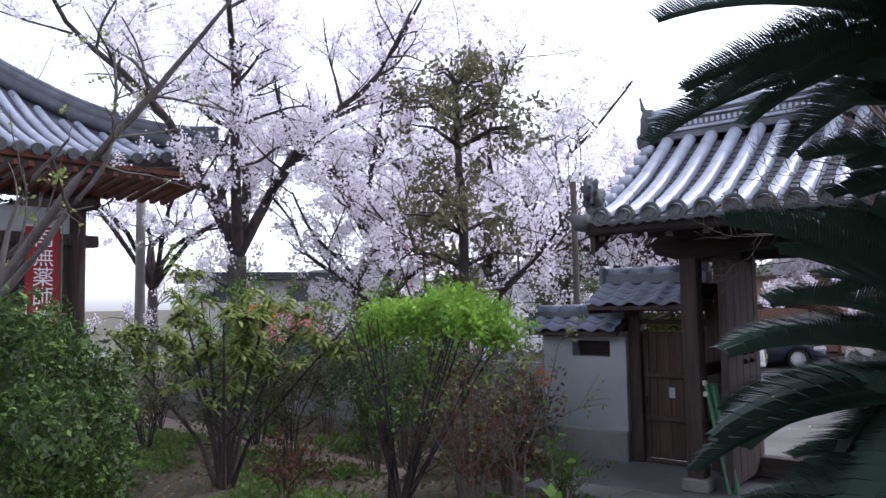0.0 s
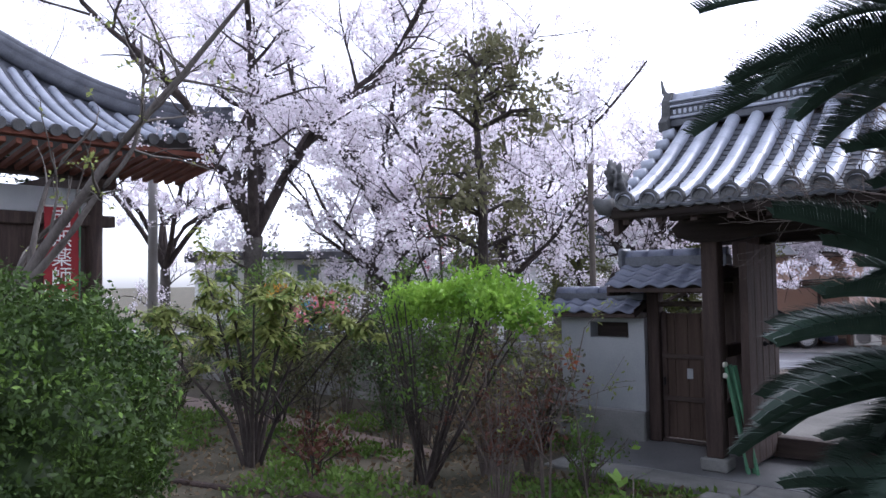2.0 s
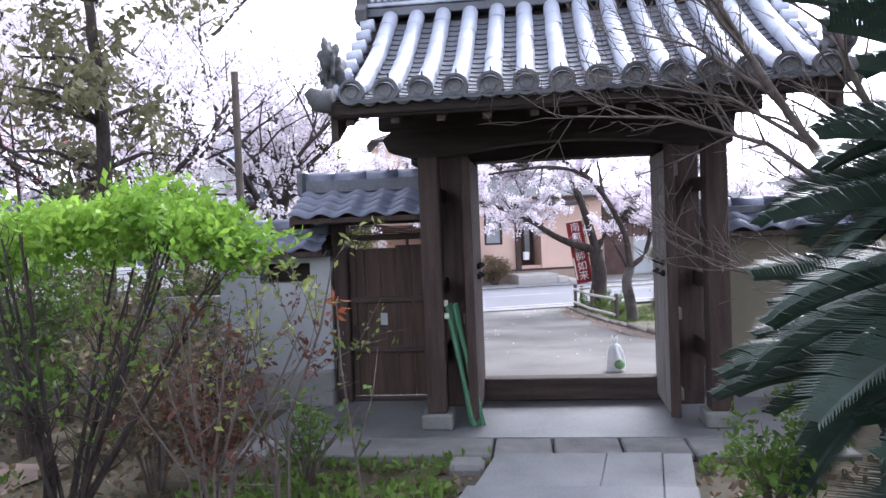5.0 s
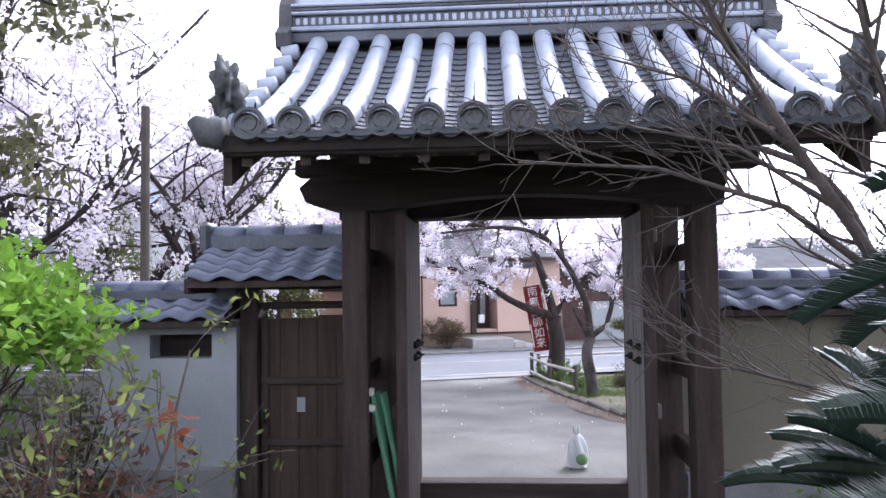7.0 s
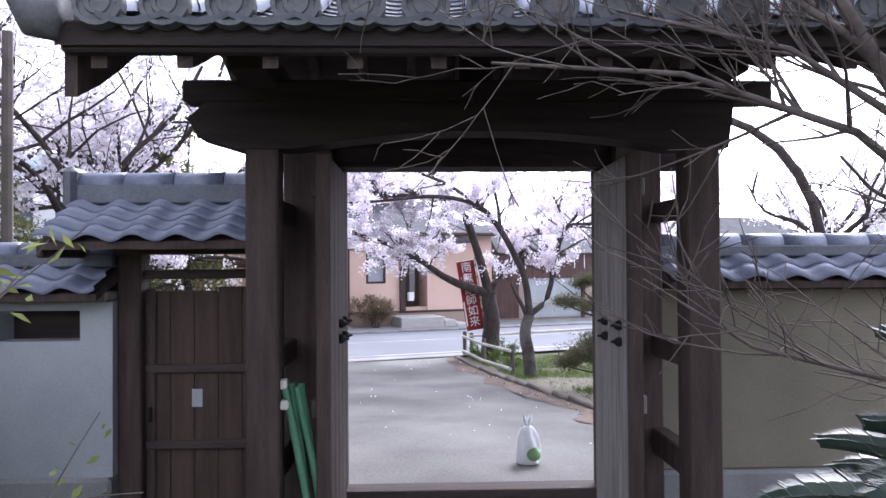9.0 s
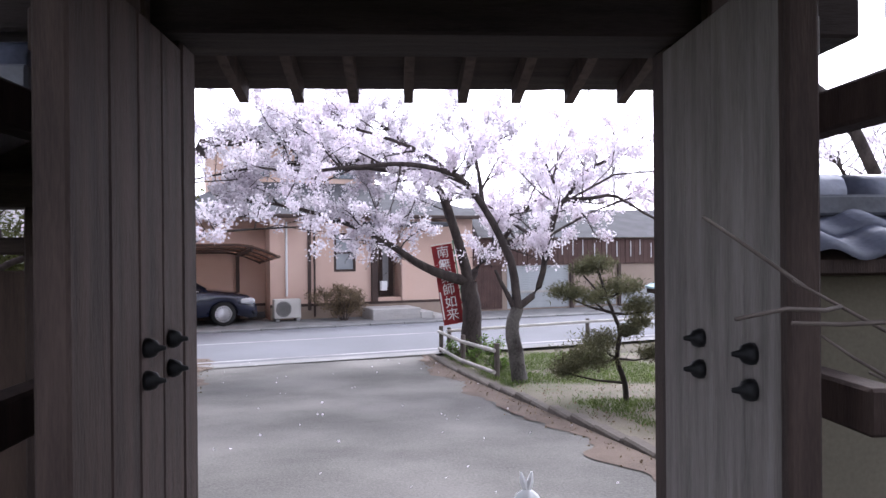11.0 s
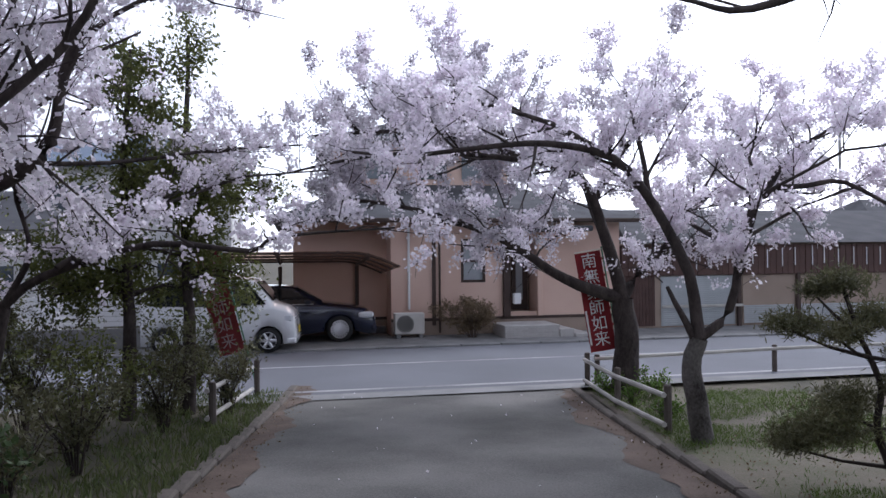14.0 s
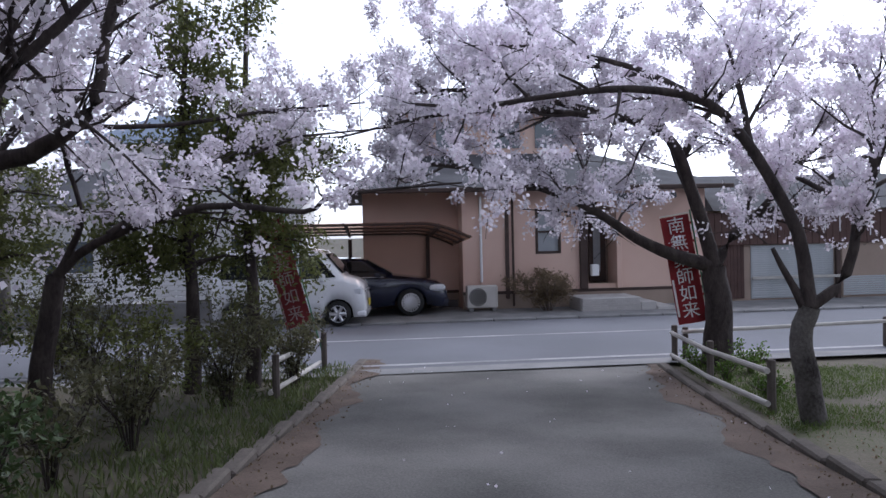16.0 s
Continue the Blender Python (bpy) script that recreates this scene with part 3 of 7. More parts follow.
for x0, x1 in ((-0.9, -0.83), (0.82, 0.9)):
    wood("jamb", gate, x0, x1, -0.14, 0.02, 0.35, 2.45)
wood("threshold", gate, -0.9, 0.9, -0.14, 0.05, 0.14, 0.35, "wood_x")
wood("lintel", gate, -1.45, 1.45, -0.24, 0.06, 2.45, 2.74, "wood_shaded")
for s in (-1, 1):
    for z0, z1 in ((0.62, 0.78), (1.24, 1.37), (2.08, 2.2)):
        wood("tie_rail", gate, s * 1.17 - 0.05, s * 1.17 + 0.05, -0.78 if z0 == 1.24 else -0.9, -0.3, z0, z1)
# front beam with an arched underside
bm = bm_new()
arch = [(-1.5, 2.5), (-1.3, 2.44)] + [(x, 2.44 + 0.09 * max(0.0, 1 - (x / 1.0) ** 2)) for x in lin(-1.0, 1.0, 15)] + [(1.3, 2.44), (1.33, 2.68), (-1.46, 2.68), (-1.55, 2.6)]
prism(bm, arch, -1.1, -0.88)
part("front_beam", bm, M["wood_shaded"], gate, "long beam with a gently arched underside")
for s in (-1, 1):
    wood("cross_beam", gate, s * 1.17 - 0.09, s * 1.17 + 0.09, -1.45, 0.6, 2.76, 2.92, "wood_shaded")
    wood("bracket", gate, s * 1.25 - 0.14, s * 1.25 + 0.14, -0.935, -0.8, 2.68, 2.76, "wood_shaded")
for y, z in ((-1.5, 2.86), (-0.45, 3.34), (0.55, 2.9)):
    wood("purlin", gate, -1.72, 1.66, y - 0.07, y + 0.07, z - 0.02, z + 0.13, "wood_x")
# Beam added to fill the gap under the rafters with darkness.
wood("eave_girder", gate, -1.58, 1.54, -1.1, -0.94, 2.685, 2.8, "wood_shaded")
wood("ridge_strut", gate, -0.1, 0.1, -0.52, -0.38, 2.74, 3.32)

RY, EF, EB, RX0, RX1 = -0.45, -2.2, 2.35, -1.72, 1.76


def roof_at(s, side):
    """Height and place of the roof's skin: s from 0 at the ridge to 1 at the eave; side -1 garden, 1 street."""
    e = EF if side < 0 else EB
    drop = 1.04
    z = 3.83 - drop * (1 - (1 - s) ** 1.3) + (-0.01 if side < 0 else 0.155) * s
    return RY + (e - RY) * s, z


def roof_tilt(s, side):
    y0, z0 = roof_at(max(0, s - 0.03), side)
    y1, z1 = roof_at(min(1, s + 0.03), side)
    return math.degrees(math.atan2(z1 - z0, abs(y1 - y0)))


for side in (-1, 1):
    bm = bm_new()
    prof = [roof_at(s, side) for s in lin(0, 1, 12)]
    for off, flip in ((-0.05, 1), (-0.12, 0)):
        rows = [[bm.verts.new((x, y, z + off)) for x in (RX0 + 0.02, RX1 - 0.02)] for y, z in prof]
        for a, b in zip(rows, rows[1:]):
            bm.faces.new((a[0], a[1], b[1], b[0]))
        if flip:
            keep = rows
    for i in (0, 1):
        for j in range(len(prof) - 1):
            bm.faces.new((keep[j][i], keep[j + 1][i], rows[j + 1][i], rows[j][i]))
    bm.faces.new((keep[-1][0], keep[-1][1], rows[-1][1], rows[-1][0]))
    part("roof_boarding", bm, M["wood_shaded"], gate, "boarding over the rafters in a shade-dark colour")
    # rafters
    n, deep = (11, 0.085) if side < 0 else (9, 0.13)
    for i in range(n):
        x = -1.57 + i * 0.325 if side < 0 else -1.465 + i * 0.355
        bm = bm_new()
        a = [roof_at(s, side) for s in lin(0.06, 0.955, 6)]
        for (y0, z0), (y1, z1) in zip(a, a[1:]):
            vs = [bm.verts.new((x + dx, y, z - 0.12 - dz)) for y, z in ((y0, z0), (y1, z1)) for dx, dz in ((-0.03, 0), (0.03, 0), (0.03, deep), (-0.03, deep))]
            for k in range(4):
                bm.faces.new((vs[k], vs[(k + 1) % 4], vs[4 + (k + 1) % 4], vs[4 + k]))
        bm.faces.new(vs[4:])
        part("rafter", bm, M["wood"], gate)
    y, z = roof_at(0.97, side)
    wood("eave_board", gate, RX0 + 0.03, RX1 - 0.03, y - 0.035, y + 0.035, z - (0.15 if side < 0 else 0.08), z - 0.03, "wood_shaded")
    # barge boards
    for x in (RX0, RX1 - 0.05):
        bm = bm_new()
        a = [roof_at(s, side) for s in lin(0.0, 0.93 if side < 0 else 0.8, 9)]
        up = [(yy, zz - 0.05) for yy, zz in a]
        dn = [(yy, zz - 0.05 - 0.2 - 0.07 * k / 8) for k, (yy, zz) in enumerate(a)]
        v0 = [[bm.verts.new((xx, yy, zz)) for yy, zz in up + dn[::-1]] for xx in (x, x + 0.05)]
        bm.faces.new(v0[0])
        bm.faces.new(v0[1][::-1])
        k = len(v0[0])
        for i in range(k):
            bm.faces.new((v0[0][i], v0[0][(i + 1) % k], v0[1][(i + 1) % k], v0[1][i]))
        part("barge_board", bm, M["wood"], gate)
# gable infill
for x in (RX0 + 0.35, RX1 - 0.35):
    bm = bm_new()
    prism(bm, [(0, 0), (1.6, 0), (0.8, 0.75)], 0, 0.04, Matrix.Translation((x, RY - 0.8, 2.95)) @ pose(0, 0, 0, 0, 0, 90))
    part("gable_panel", bm, M["wood"], gate)

# leaves of the gate, swung in
for s, x_h, turn, lab in ((1, 0.835, -1.0, "pale grey"), (-1, -0.865, 0.0, "dark")):
    leaf = new("gate_leaf")
    leaf.parent = gate
    leaf.matrix_basis = pose(x_h, -0.0, 0, 0, 0, turn)
    leaf["label"] = lab + " plank door leaf with iron studs, standing open"
    # right leaf in pale grey wood, left leaf in the dark gate wood
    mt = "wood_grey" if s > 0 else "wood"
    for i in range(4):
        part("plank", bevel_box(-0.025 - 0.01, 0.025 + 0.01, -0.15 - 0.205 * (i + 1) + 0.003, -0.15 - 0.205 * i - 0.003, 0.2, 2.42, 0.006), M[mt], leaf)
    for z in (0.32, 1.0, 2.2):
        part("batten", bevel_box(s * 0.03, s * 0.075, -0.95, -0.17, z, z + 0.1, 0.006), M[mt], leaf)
    part("edge_stile", bevel_box(-0.04, 0.04, -1.01, -0.965, 0.19, 2.43, 0.008), M["wood"], leaf)
    stud = bm_new()
    tube(stud, [(0, 0, 0), (-0.012 * s, 0, 0), (-0.03 * s, 0, 0), (-0.038 * s, 0, 0), (-0.058 * s, 0, 0)], [0.028, 0.03, 0.023, 0.011, 0.006], 10)
    stud_me = link("stud", stud, M["iron"], True)
    for y in ((-0.49, -0.825) if s > 0 else (-0.3, -0.52)):
        for z in (1.383, 1.475):
            share("stud", stud_me, leaf, pose(-0.035 * s, y, z))

# roof tiles, piece by piece
PITCH = 0.241
cols = [-1.525 + PITCH * i for i in range(14)]
bm = bm_new()
a0 = []
for y, r in ((0, 0.0705), (-0.262, 0.0725)):
    a0.append([bm.verts.new((r * math.cos(t), y, r * 0.95 * math.sin(t))) for t in lin(-0.25, math.pi + 0.25, 11)])
for r0, r1 in zip(a0, a0[1:]):
    for k in range(10):
        bm.faces.new((r0[k], r1[k], r1[k + 1], r0[k + 1]))
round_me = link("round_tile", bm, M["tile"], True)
bm = bm_new()
for zz in (0, -0.024):
    a0 = [[bm.verts.new((0.121 * t, y, zz - 0.03 * (1 - t * t) + dz)) for t in lin(-1, 1, 7)] for y, dz in ((0.0, -0.012), (-0.15, 0.02))]
    for k in range(6):
        f = (a0[0][k], a0[1][k], a0[1][k + 1], a0[0][k + 1])
        bm.faces.new(f if zz == 0 else f[::-1])
    if zz == 0:
        lip = a0[1]
    else:
        for k in range(6):
            bm.faces.new((lip[k], a0[1][k], a0[1][k + 1], lip[k + 1]))
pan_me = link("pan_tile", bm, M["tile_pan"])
bm = bm_new()
rings = tube(bm, [(0, 0.0, 0), (0, -0.05, 0)], [0.092, 0.092], 20, cap=False)
bm.faces.new(rings[0])
prev = rings[1]
for r, y in ((0.075, -0.05), (0.072, -0.042), (0.05, -0.042), (0.046, -0.05), (0.03, -0.05), (0.028, -0.044)):
    ring = [bm.verts.new((v.co.x / 0.092 * r, y, v.co.z / 0.092 * r)) for v in rings[1]]
    for k in range(20):
        bm.faces.new((prev[k], prev[(k + 1) % 20], ring[(k + 1) % 20], ring[k]))
    prev = ring
bm.faces.new(prev)
end_me = link("end_tile", bm, M["tile_end"])

for side in (-1, 1):
    flip = 0 if side < 0 else 180
    for c in cols:
        n = 8
        for i in range(n):
            s = 0.07 + 0.93 * i / n
            y, z = roof_at(s, side)
            share("round_tile", round_me, gate, pose(c + random.uniform(-0.004, 0.004), y, z + 0.028 + random.uniform(-0.003, 0.003), 0, 0, flip) @ pose(0, 0, 0, -roof_tilt(min(1, s + 0.06), side)))
        y, z = roof_at(1.0, side)
        share("end_tile", end_me, gate, pose(c, y + 0.0, z + 0.02, 0, 0, flip) @ pose(0, 0.0, 0, -8))
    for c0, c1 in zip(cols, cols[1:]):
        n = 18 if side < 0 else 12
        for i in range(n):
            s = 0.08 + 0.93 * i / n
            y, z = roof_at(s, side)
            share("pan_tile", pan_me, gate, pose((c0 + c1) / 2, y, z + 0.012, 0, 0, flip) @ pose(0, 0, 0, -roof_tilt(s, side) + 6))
# iron nails that hold the lowest cover tiles
nail_bm = bm_new()
tube(nail_bm, [(0, 0, 0), (0, -0.004, 0.05), (0, -0.006, 0.062)], [0.006, 0.006, 0.003], 6)
nail_me = link("tile_nail", nail_bm, M["iron"])
for c in cols:
    y, z = roof_at(0.95, -1)
    share("tile_nail", nail_me, gate, pose(c, y, z + 0.085))
# eave pan-tile lips
for side in (-1, 1):
    y, z = roof_at(1.0, side)
    for c0, c1 in zip(cols, cols[1:]):
        bm = bm_new()
        arc = [(0.08 * t, -0.055 * (1 - t * t) - 0.0) for t in lin(-1, 1, 9)] + [(0.08 * t, -0.055 * (1 - t * t) - 0.05) for t in lin(1, -1, 9)]
        prism(bm, arc, -0.02, 0.02, Matrix.Translation(((c0 + c1) / 2, y + side * 0.015, z + 0.03)))
        part("eave_tile", bm, M["tile_end"], gate)
# ridge
for z0, z1, w, mt in ((3.78, 3.86, 0.15, "tile_dark"), (3.865, 3.9, 0.17, "tile"), (3.905, 3.99, 0.13, "tile_dark"), (3.995, 4.02, 0.16, "tile"), (4.025, 4.05, 0.15, "tile_dark"), (4.055, 4.08, 0.16, "tile")):
    part("ridge_course", bevel_box(RX0 - 0.02, RX1 + 0.02, RY - w, RY + w, z0, z1, 0.008), M[mt], gate)
cap_bm = bm_new()
tube(cap_bm, [(0, 0, 0), (0.25, 0, 0), (0.255, 0, 0)], [0.083, 0.088, 0.07], 12)
cap_me = link("ridge_cap", cap_bm, M["tile"], True)
for i in range(14):
    share("ridge_cap", cap_me, gate, pose(RX0 - 0.02 + 0.252 * i, RY, 4.1))
lat = link("ridge_lattice", bevel_box(-0.022, 0.022, -0.137, 0.137, 3.915, 3.98, 0.012), M["tile"])
for i in range(58):
    share("ridge_lattice", lat, gate, pose(RX0 + 0.03 + 0.06 * i, RY, 0))
for s, x in ((-1, RX0), (1, RX1)):
    bm = bm_new()
    prism(bm, [(-0.24, 0), (0.24, 0), (0.27, 0.1), (0.17, 0.18), (0.15, 0.36), (0.06, 0.47), (-0.06, 0.47), (-0.15, 0.36), (-0.17, 0.18), (-0.27, 0.1)], -0.05, 0.05, Matrix.Translation((x + s * 0.06, RY, 3.72)) @ pose(0, 0, 0, 0, 0, 90))
    part("ridge_end_tile", bm, M["tile_end"], gate, "moulded ridge-end tile")
    bm = bm_new()
    tube(bm, [(x, RY, 4.1), (x + s * 0.08, RY, 4.14), (x + s * 0.14, RY, 4.22), (x + s * 0.17, RY, 4.36)], [0.05, 0.04, 0.028, 0.012], 8)
    part("ridge_horn", bm, M["tile_end"], gate, "upturned horn tile")
    # verge: short tubes across the edge, and a corner ornament
    for side in (-1, 1):
        for i in range(8):
            y, z = roof_at(0.12 + 0.11 * i, side)
            bm = bm_new()
            tube(bm, [(x - s * 0.06, y, z + 0.02), (x + s * 0.06, y, z + 0.0), (x + s * 0.065, y, z)], [0.06, 0.066, 0.05], 10)
            part("verge_tile", bm, M["tile"], gate, smooth=True)
        y, z = roof_at(1.0, side)
        bm = bm_new()
        tube(bm, [(x - s * 0.05, y, z - 0.02), (x + s * 0.06, y, z - 0.01), (x + s * 0.12, y - side * -0.02, z + 0.06)], [0.09, 0.08, 0.035], 10)
        part("corner_tile", bm, M["tile_end"], gate, smooth=True)
        y, z = roof_at(0.88, side)
        bm = bmesh.new()
        bmesh.ops.create_icosphere(bm, subdivisions=4, radius=1.0)
        for v in bm.verts:
            c = v.co.copy()
            d = 1 + 0.75 * noise.noise(c * 2.6) + 0.35 * noise.noise(c * 6)
            v.co = Vector((c.x * 0.075 * d, c.y * 0.13 * d - 0.05 * max(0, c.z), c.z * 0.17 * d))
        bmesh.ops.transform(bm, matrix=Matrix.Translation((x + s * 0.0, y, z + 0.17)), verts=bm.verts)
        part("corner_ornament", bm, M["tile_end"], gate, "dark carved clay corner ornament", smooth=True)


# ---- side door, walls ----
def wave_tile(w, l):
    """A wavy interlocking roof tile, its head at y = 0, running down along -y."""
    bm = bm_new()
    xs_ = lin(0, 1, 11)
    hgt = [0.022 * math.sin(2 * math.pi * (t + 0.05)) for t in xs_]
    top = [[bm.verts.new((w * t, y, hh + dz)) for t, hh in zip(xs_, hgt)] for y, dz in ((0, 0), (-l, 0.03))]
    bot = [bm.verts.new((w * t, -l, hh + 0.0)) for t, hh in zip(xs_, hgt)]
    for k in range(10):
        bm.faces.new((top[0][k], top[1][k], top[1][k + 1], top[0][k + 1]))
        bm.faces.new((top[1][k], bot[k], bot[k + 1], top[1][k + 1]))
    return bm


def wall_roof(owner, x0, x1, yr, half, z_eave, z_top, courses, ridge_h, material="tile_wall"):
    """A little two-sided tiled roof along x, tile by tile."""
    n = max(1, round((x1 - x0) / 0.26))
    w = (x1 - x0) / n
    rise = z_top - z_eave
    run = half
    l = math.hypot(rise, run) / courses + 0.03
    me = link("roof_tile", wave_tile(w, l), M[material], True)
    tilt = math.degrees(math.atan2(rise, run))
    for side in (-1, 1):
        for c in range(courses):
            f = c / courses
            for i in range(n):
                x = x0 + w * i if side < 0 else x0 + w * (i + 1)
                share("roof_tile", me, owner, pose(x, yr + side * run * f, z_top - rise * f + 0.03, 0, 0, 0 if side < 0 else 180) @ pose(0, 0, 0, tilt))
    bm = bm_new()
    prism(bm, [(-half * 0.97, z_eave - 0.045), (-half * 0.97, z_eave - 0.0), (0, z_top), (half * 0.97, z_eave), (half * 0.97, z_eave - 0.045), (0, z_top - 0.1)], x0 + 0.01, x1 - 0.01, Matrix.Translation((0, yr, 0)) @ Matrix(((0, 1, 0, 0), (1, 0, 0, 0), (0, 0, 1, 0), (0, 0, 0, 1))))
    part("roof_board", bm, M["wood"], owner)
    part("ridge_course", bevel_box(x0 - 0.02, x1, yr - 0.09, yr + 0.09, z_top + 0.0, z_top + ridge_h * 0.6, 0.01), M["tile_dark"], owner)
    k = max(1, round((x1 - x0) / 0.3))
    for i in range(k):
        bm = bm_new()
        a, b = x0 + (x1 - x0) * i / k, x0 + (x1 - x0) * (i + 1) / k
        tube(bm, [(a, yr, z_top + ridge_h * 0.62), (b - 0.008, yr, z_top + ridge_h * 0.62), (b - 0.006, yr, z_top + ridge_h * 0.62)], [0.08, 0.084, 0.07], 12)
        part("ridge_cap", bm, M[material], owner, smooth=True)


door = thing("side_gate", -1.78, 0, 0, label="low plank side door under its own small tiled roof, shut", category="gate")
door.matrix_basis = pose(0, 0, 0)
wood("door_post", door, -2.31, -2.16, -0.1, 0.06, 0.13, 1.98)
wood("door_post", door, -1.37, -1.24, -0.1, 0.06, 0.13, 1.98)
wood("door_head", door, -2.16, -1.37, -0.06, 0.05, 1.74, 1.8, "wood_x")
wood("door_sill", door, -2.16, -1.37, -0.06, 0.05, 0.13, 0.17, "wood_x")
wood("beam", door, -2.5, -1.27, -0.12, 0.08, 1.9, 2.02, "wood_x")
for i in range(5):
    wood("board", door, -2.155 + 0.157 * i, -2.002 + 0.157 * i, -0.005, 0.025, 0.18, 1.66 if i < 3 else 1.685, "wood_door", 0.004)
for z in (0.62, 1.12):
    wood("rail", door, -2.155, -1.375, -0.04, -0.005, z, z + 0.055, "wood_x", 0.006)
wood("stile", door, -2.155, -2.09, -0.035, -0.005, 0.18, 1.68)
part("latch", bevel_box(-2.13, -2.11, -0.06, -0.035, 0.8, 0.9, 0.005), M["iron"], door)
tagged(part("paper_notice", bevel_box(-1.86, -1.79, -0.011, -0.0065, 0.89, 1.01, 0.001), M["plaster"]), "small faded white paper label on the side door", "notice")
wall_roof(door, -2.52, -1.27, -0.18, 0.54, 1.97, 2.22, 4, 0.2)
part("ridge_end_tile", bevel_box(-2.58, -2.49, -0.3, -0.06, 2.19, 2.45, 0.03), M["tile_dark"], door)
part("barge_board", bevel_box(-2.54, -2.5, -0.68, 0.32, 1.88, 1.99, 0.01), M["wood"], door)


def wall_with_slot(x0, x1, y0, y1, z0, z1, hole):
    bm = bm_new()
    a, b, c, d = hole
    for q in ((x0, a, z0, z1), (b, x1, z0, z1), (a, b, z0, c), (a, b, d, z1)):
        box(bm, q[0], q[1], y0, y1, q[2], q[3])
    return bm


w1 = part("wall_west", wall_with_slot(-3.46, -2.315, -0.165, 0.08, 0.48, 1.6, (-3.04, -2.52, 1.35, 1.545)), M["plaster"])
tagged(w1, "pale grey plastered garden wall with a dark slot under a tiled coping", "wall", kind="structure")
part("wall_base", bevel_box(-3.5, -2.315, -0.205, 0.12, 0.0, 0.48, 0.02), M["concrete"], w1, "rough concrete footing")
part("slot_back", bevel_box(-3.04, -2.52, 0.03, 0.06, 1.35, 1.545, 0.002), M["wood_shaded"], w1, "dark board closing the slot")
part("eave_moulding", bevel_box(-3.5, -2.32, -0.25, 0.16, 1.6, 1.665, 0.01), M["wood_grey"], w1)
wall_roof(w1, -3.55, -2.32, -0.05, 0.34, 1.66, 1.82, 2, 0.14)

w2 = part("wall_east", bevel_box(1.262, 9.0, 0.0, 0.2, 0.42, 1.64, 0.01), M["plaster_beige"])
tagged(w2, "beige plastered wall with a tiled coping", "wall", kind="structure")
part("wall_base", bevel_box(1.262, 9.0, -0.05, 0.25, 0.0, 0.42, 0.02), M["concrete"], w2)
part("eave_moulding", bevel_box(1.27, 9.0, -0.1, 0.3, 1.64, 1.7, 0.01), M["wood"], w2)
wall_roof(w2, 1.27, 9.0, 0.1, 0.34, 1.7, 1.86, 2, 0.13)

w3 = thing("wall_blocks", 0, 0, 0, label="grey concrete block wall behind the shrubs", category="wall", kind="structure")
part("mortar", bevel_box(-13.0, -3.5, 0.32, 0.4, 0, 1.2, 0.002), M["concrete"], w3)
blk = link("block", bevel_box(0.004, 0.386, 0.3, 0.42, 0.004, 0.186, 0.008), M["block"])
for r in range(6):
    for i in range(24):
        share("block", blk, w3, pose(-3.9 - 0.39 * i - 0.195 * (r % 2), 0, 0.03 + 0.19 * r))
# ---- across the street ----
FV = 2.6


def local_box(name, parent, u0, u1, v0, v1, z0, z1, material, bevel=0.01, label=""):
    return part(name, bevel_box(u0, u1, v0, v1, z0, z1, bevel), M[material], parent, label)


# salmon house
house = street_thing("house", 0, 0, 0, label="salmon stucco house with dark trim and a low hipped grey roof", category="house")
bm = bm_new()
holes = [(-1.39, -0.72, 1.48, 2.65), (-0.08, 0.85, 0.62, 2.75)]
us_, zs_ = sorted({-3.35, 3.3, *[h[0] for h in holes], *[h[1] for h in holes]}), sorted({0.0, 3.25, *[h[2] for h in holes], *[h[3] for h in holes]})
for a, b in zip(us_, us_[1:]):
    for c, d in zip(zs_, zs_[1:]):
        if not any(h[0] <= a and b <= h[1] and h[2] <= c and d <= h[3] for h in holes):
            box(bm, a, b, FV, FV + 0.18, c, d)
bmesh.ops.remove_doubles(bm, verts=bm.verts, dist=0.0005)
part("wall", bm, M["stucco"], house, "salmon stucco front wall")
for nm, q in (("side_wall", (-5.95, -5.77, FV + 1.13, 11)), ("side_wall", (3.12, 3.3, FV + 0.18, 11)), ("back_wall", (-5.95, 3.3, 11, 11.2))):
    local_box(nm, house, *q, 0, 3.25, "stucco")
local_box("inner_wall", house, -3.1, 3.1, FV + 1.6, FV + 1.7, 0, 3.2, "stucco_base")
local_box("wall", house, -5.95, -3.35, FV + 0.95, FV + 1.13, 0, 3.25, "stucco", 0.005, "salmon stucco wall set back behind the carport")
local_box("side_wall", house, -3.35, -3.2, FV + 0.18, FV + 0.95, 0, 3.25, "stucco", 0.005)
local_box("wall_base", house, -5.96, -3.36, FV + 0.938, FV + 0.948, 0.0, 0.42, "stucco_base", 0.001)
local_box("base_trim", house, -5.97, -3.36, FV + 0.92, FV + 0.948, 0.42, 0.5, "trim_dark", 0.004)
local_box("wall_base", house, -3.35, 3.31, FV - 0.012, FV - 0.002, 0.0, 0.42, "stucco_base", 0.001)
local_box("base_trim", house, -3.36, 3.32, FV - 0.03, FV - 0.002, 0.42, 0.5, "trim_dark", 0.004)
local_box("corner_trim", house, -2.22, -2.12, FV - 0.06, FV - 0.002, 0.3, 3.2, "trim_dark")
bm = bm_new()
tube(bm, [(-2.87, FV - 0.06, 0.75), (-2.87, FV - 0.06, 3.0)], 0.035, 8)
part("pipe_cover", bm, M["white_paint"], house, "white pipe cover running up the wall")
bm = bm_new()
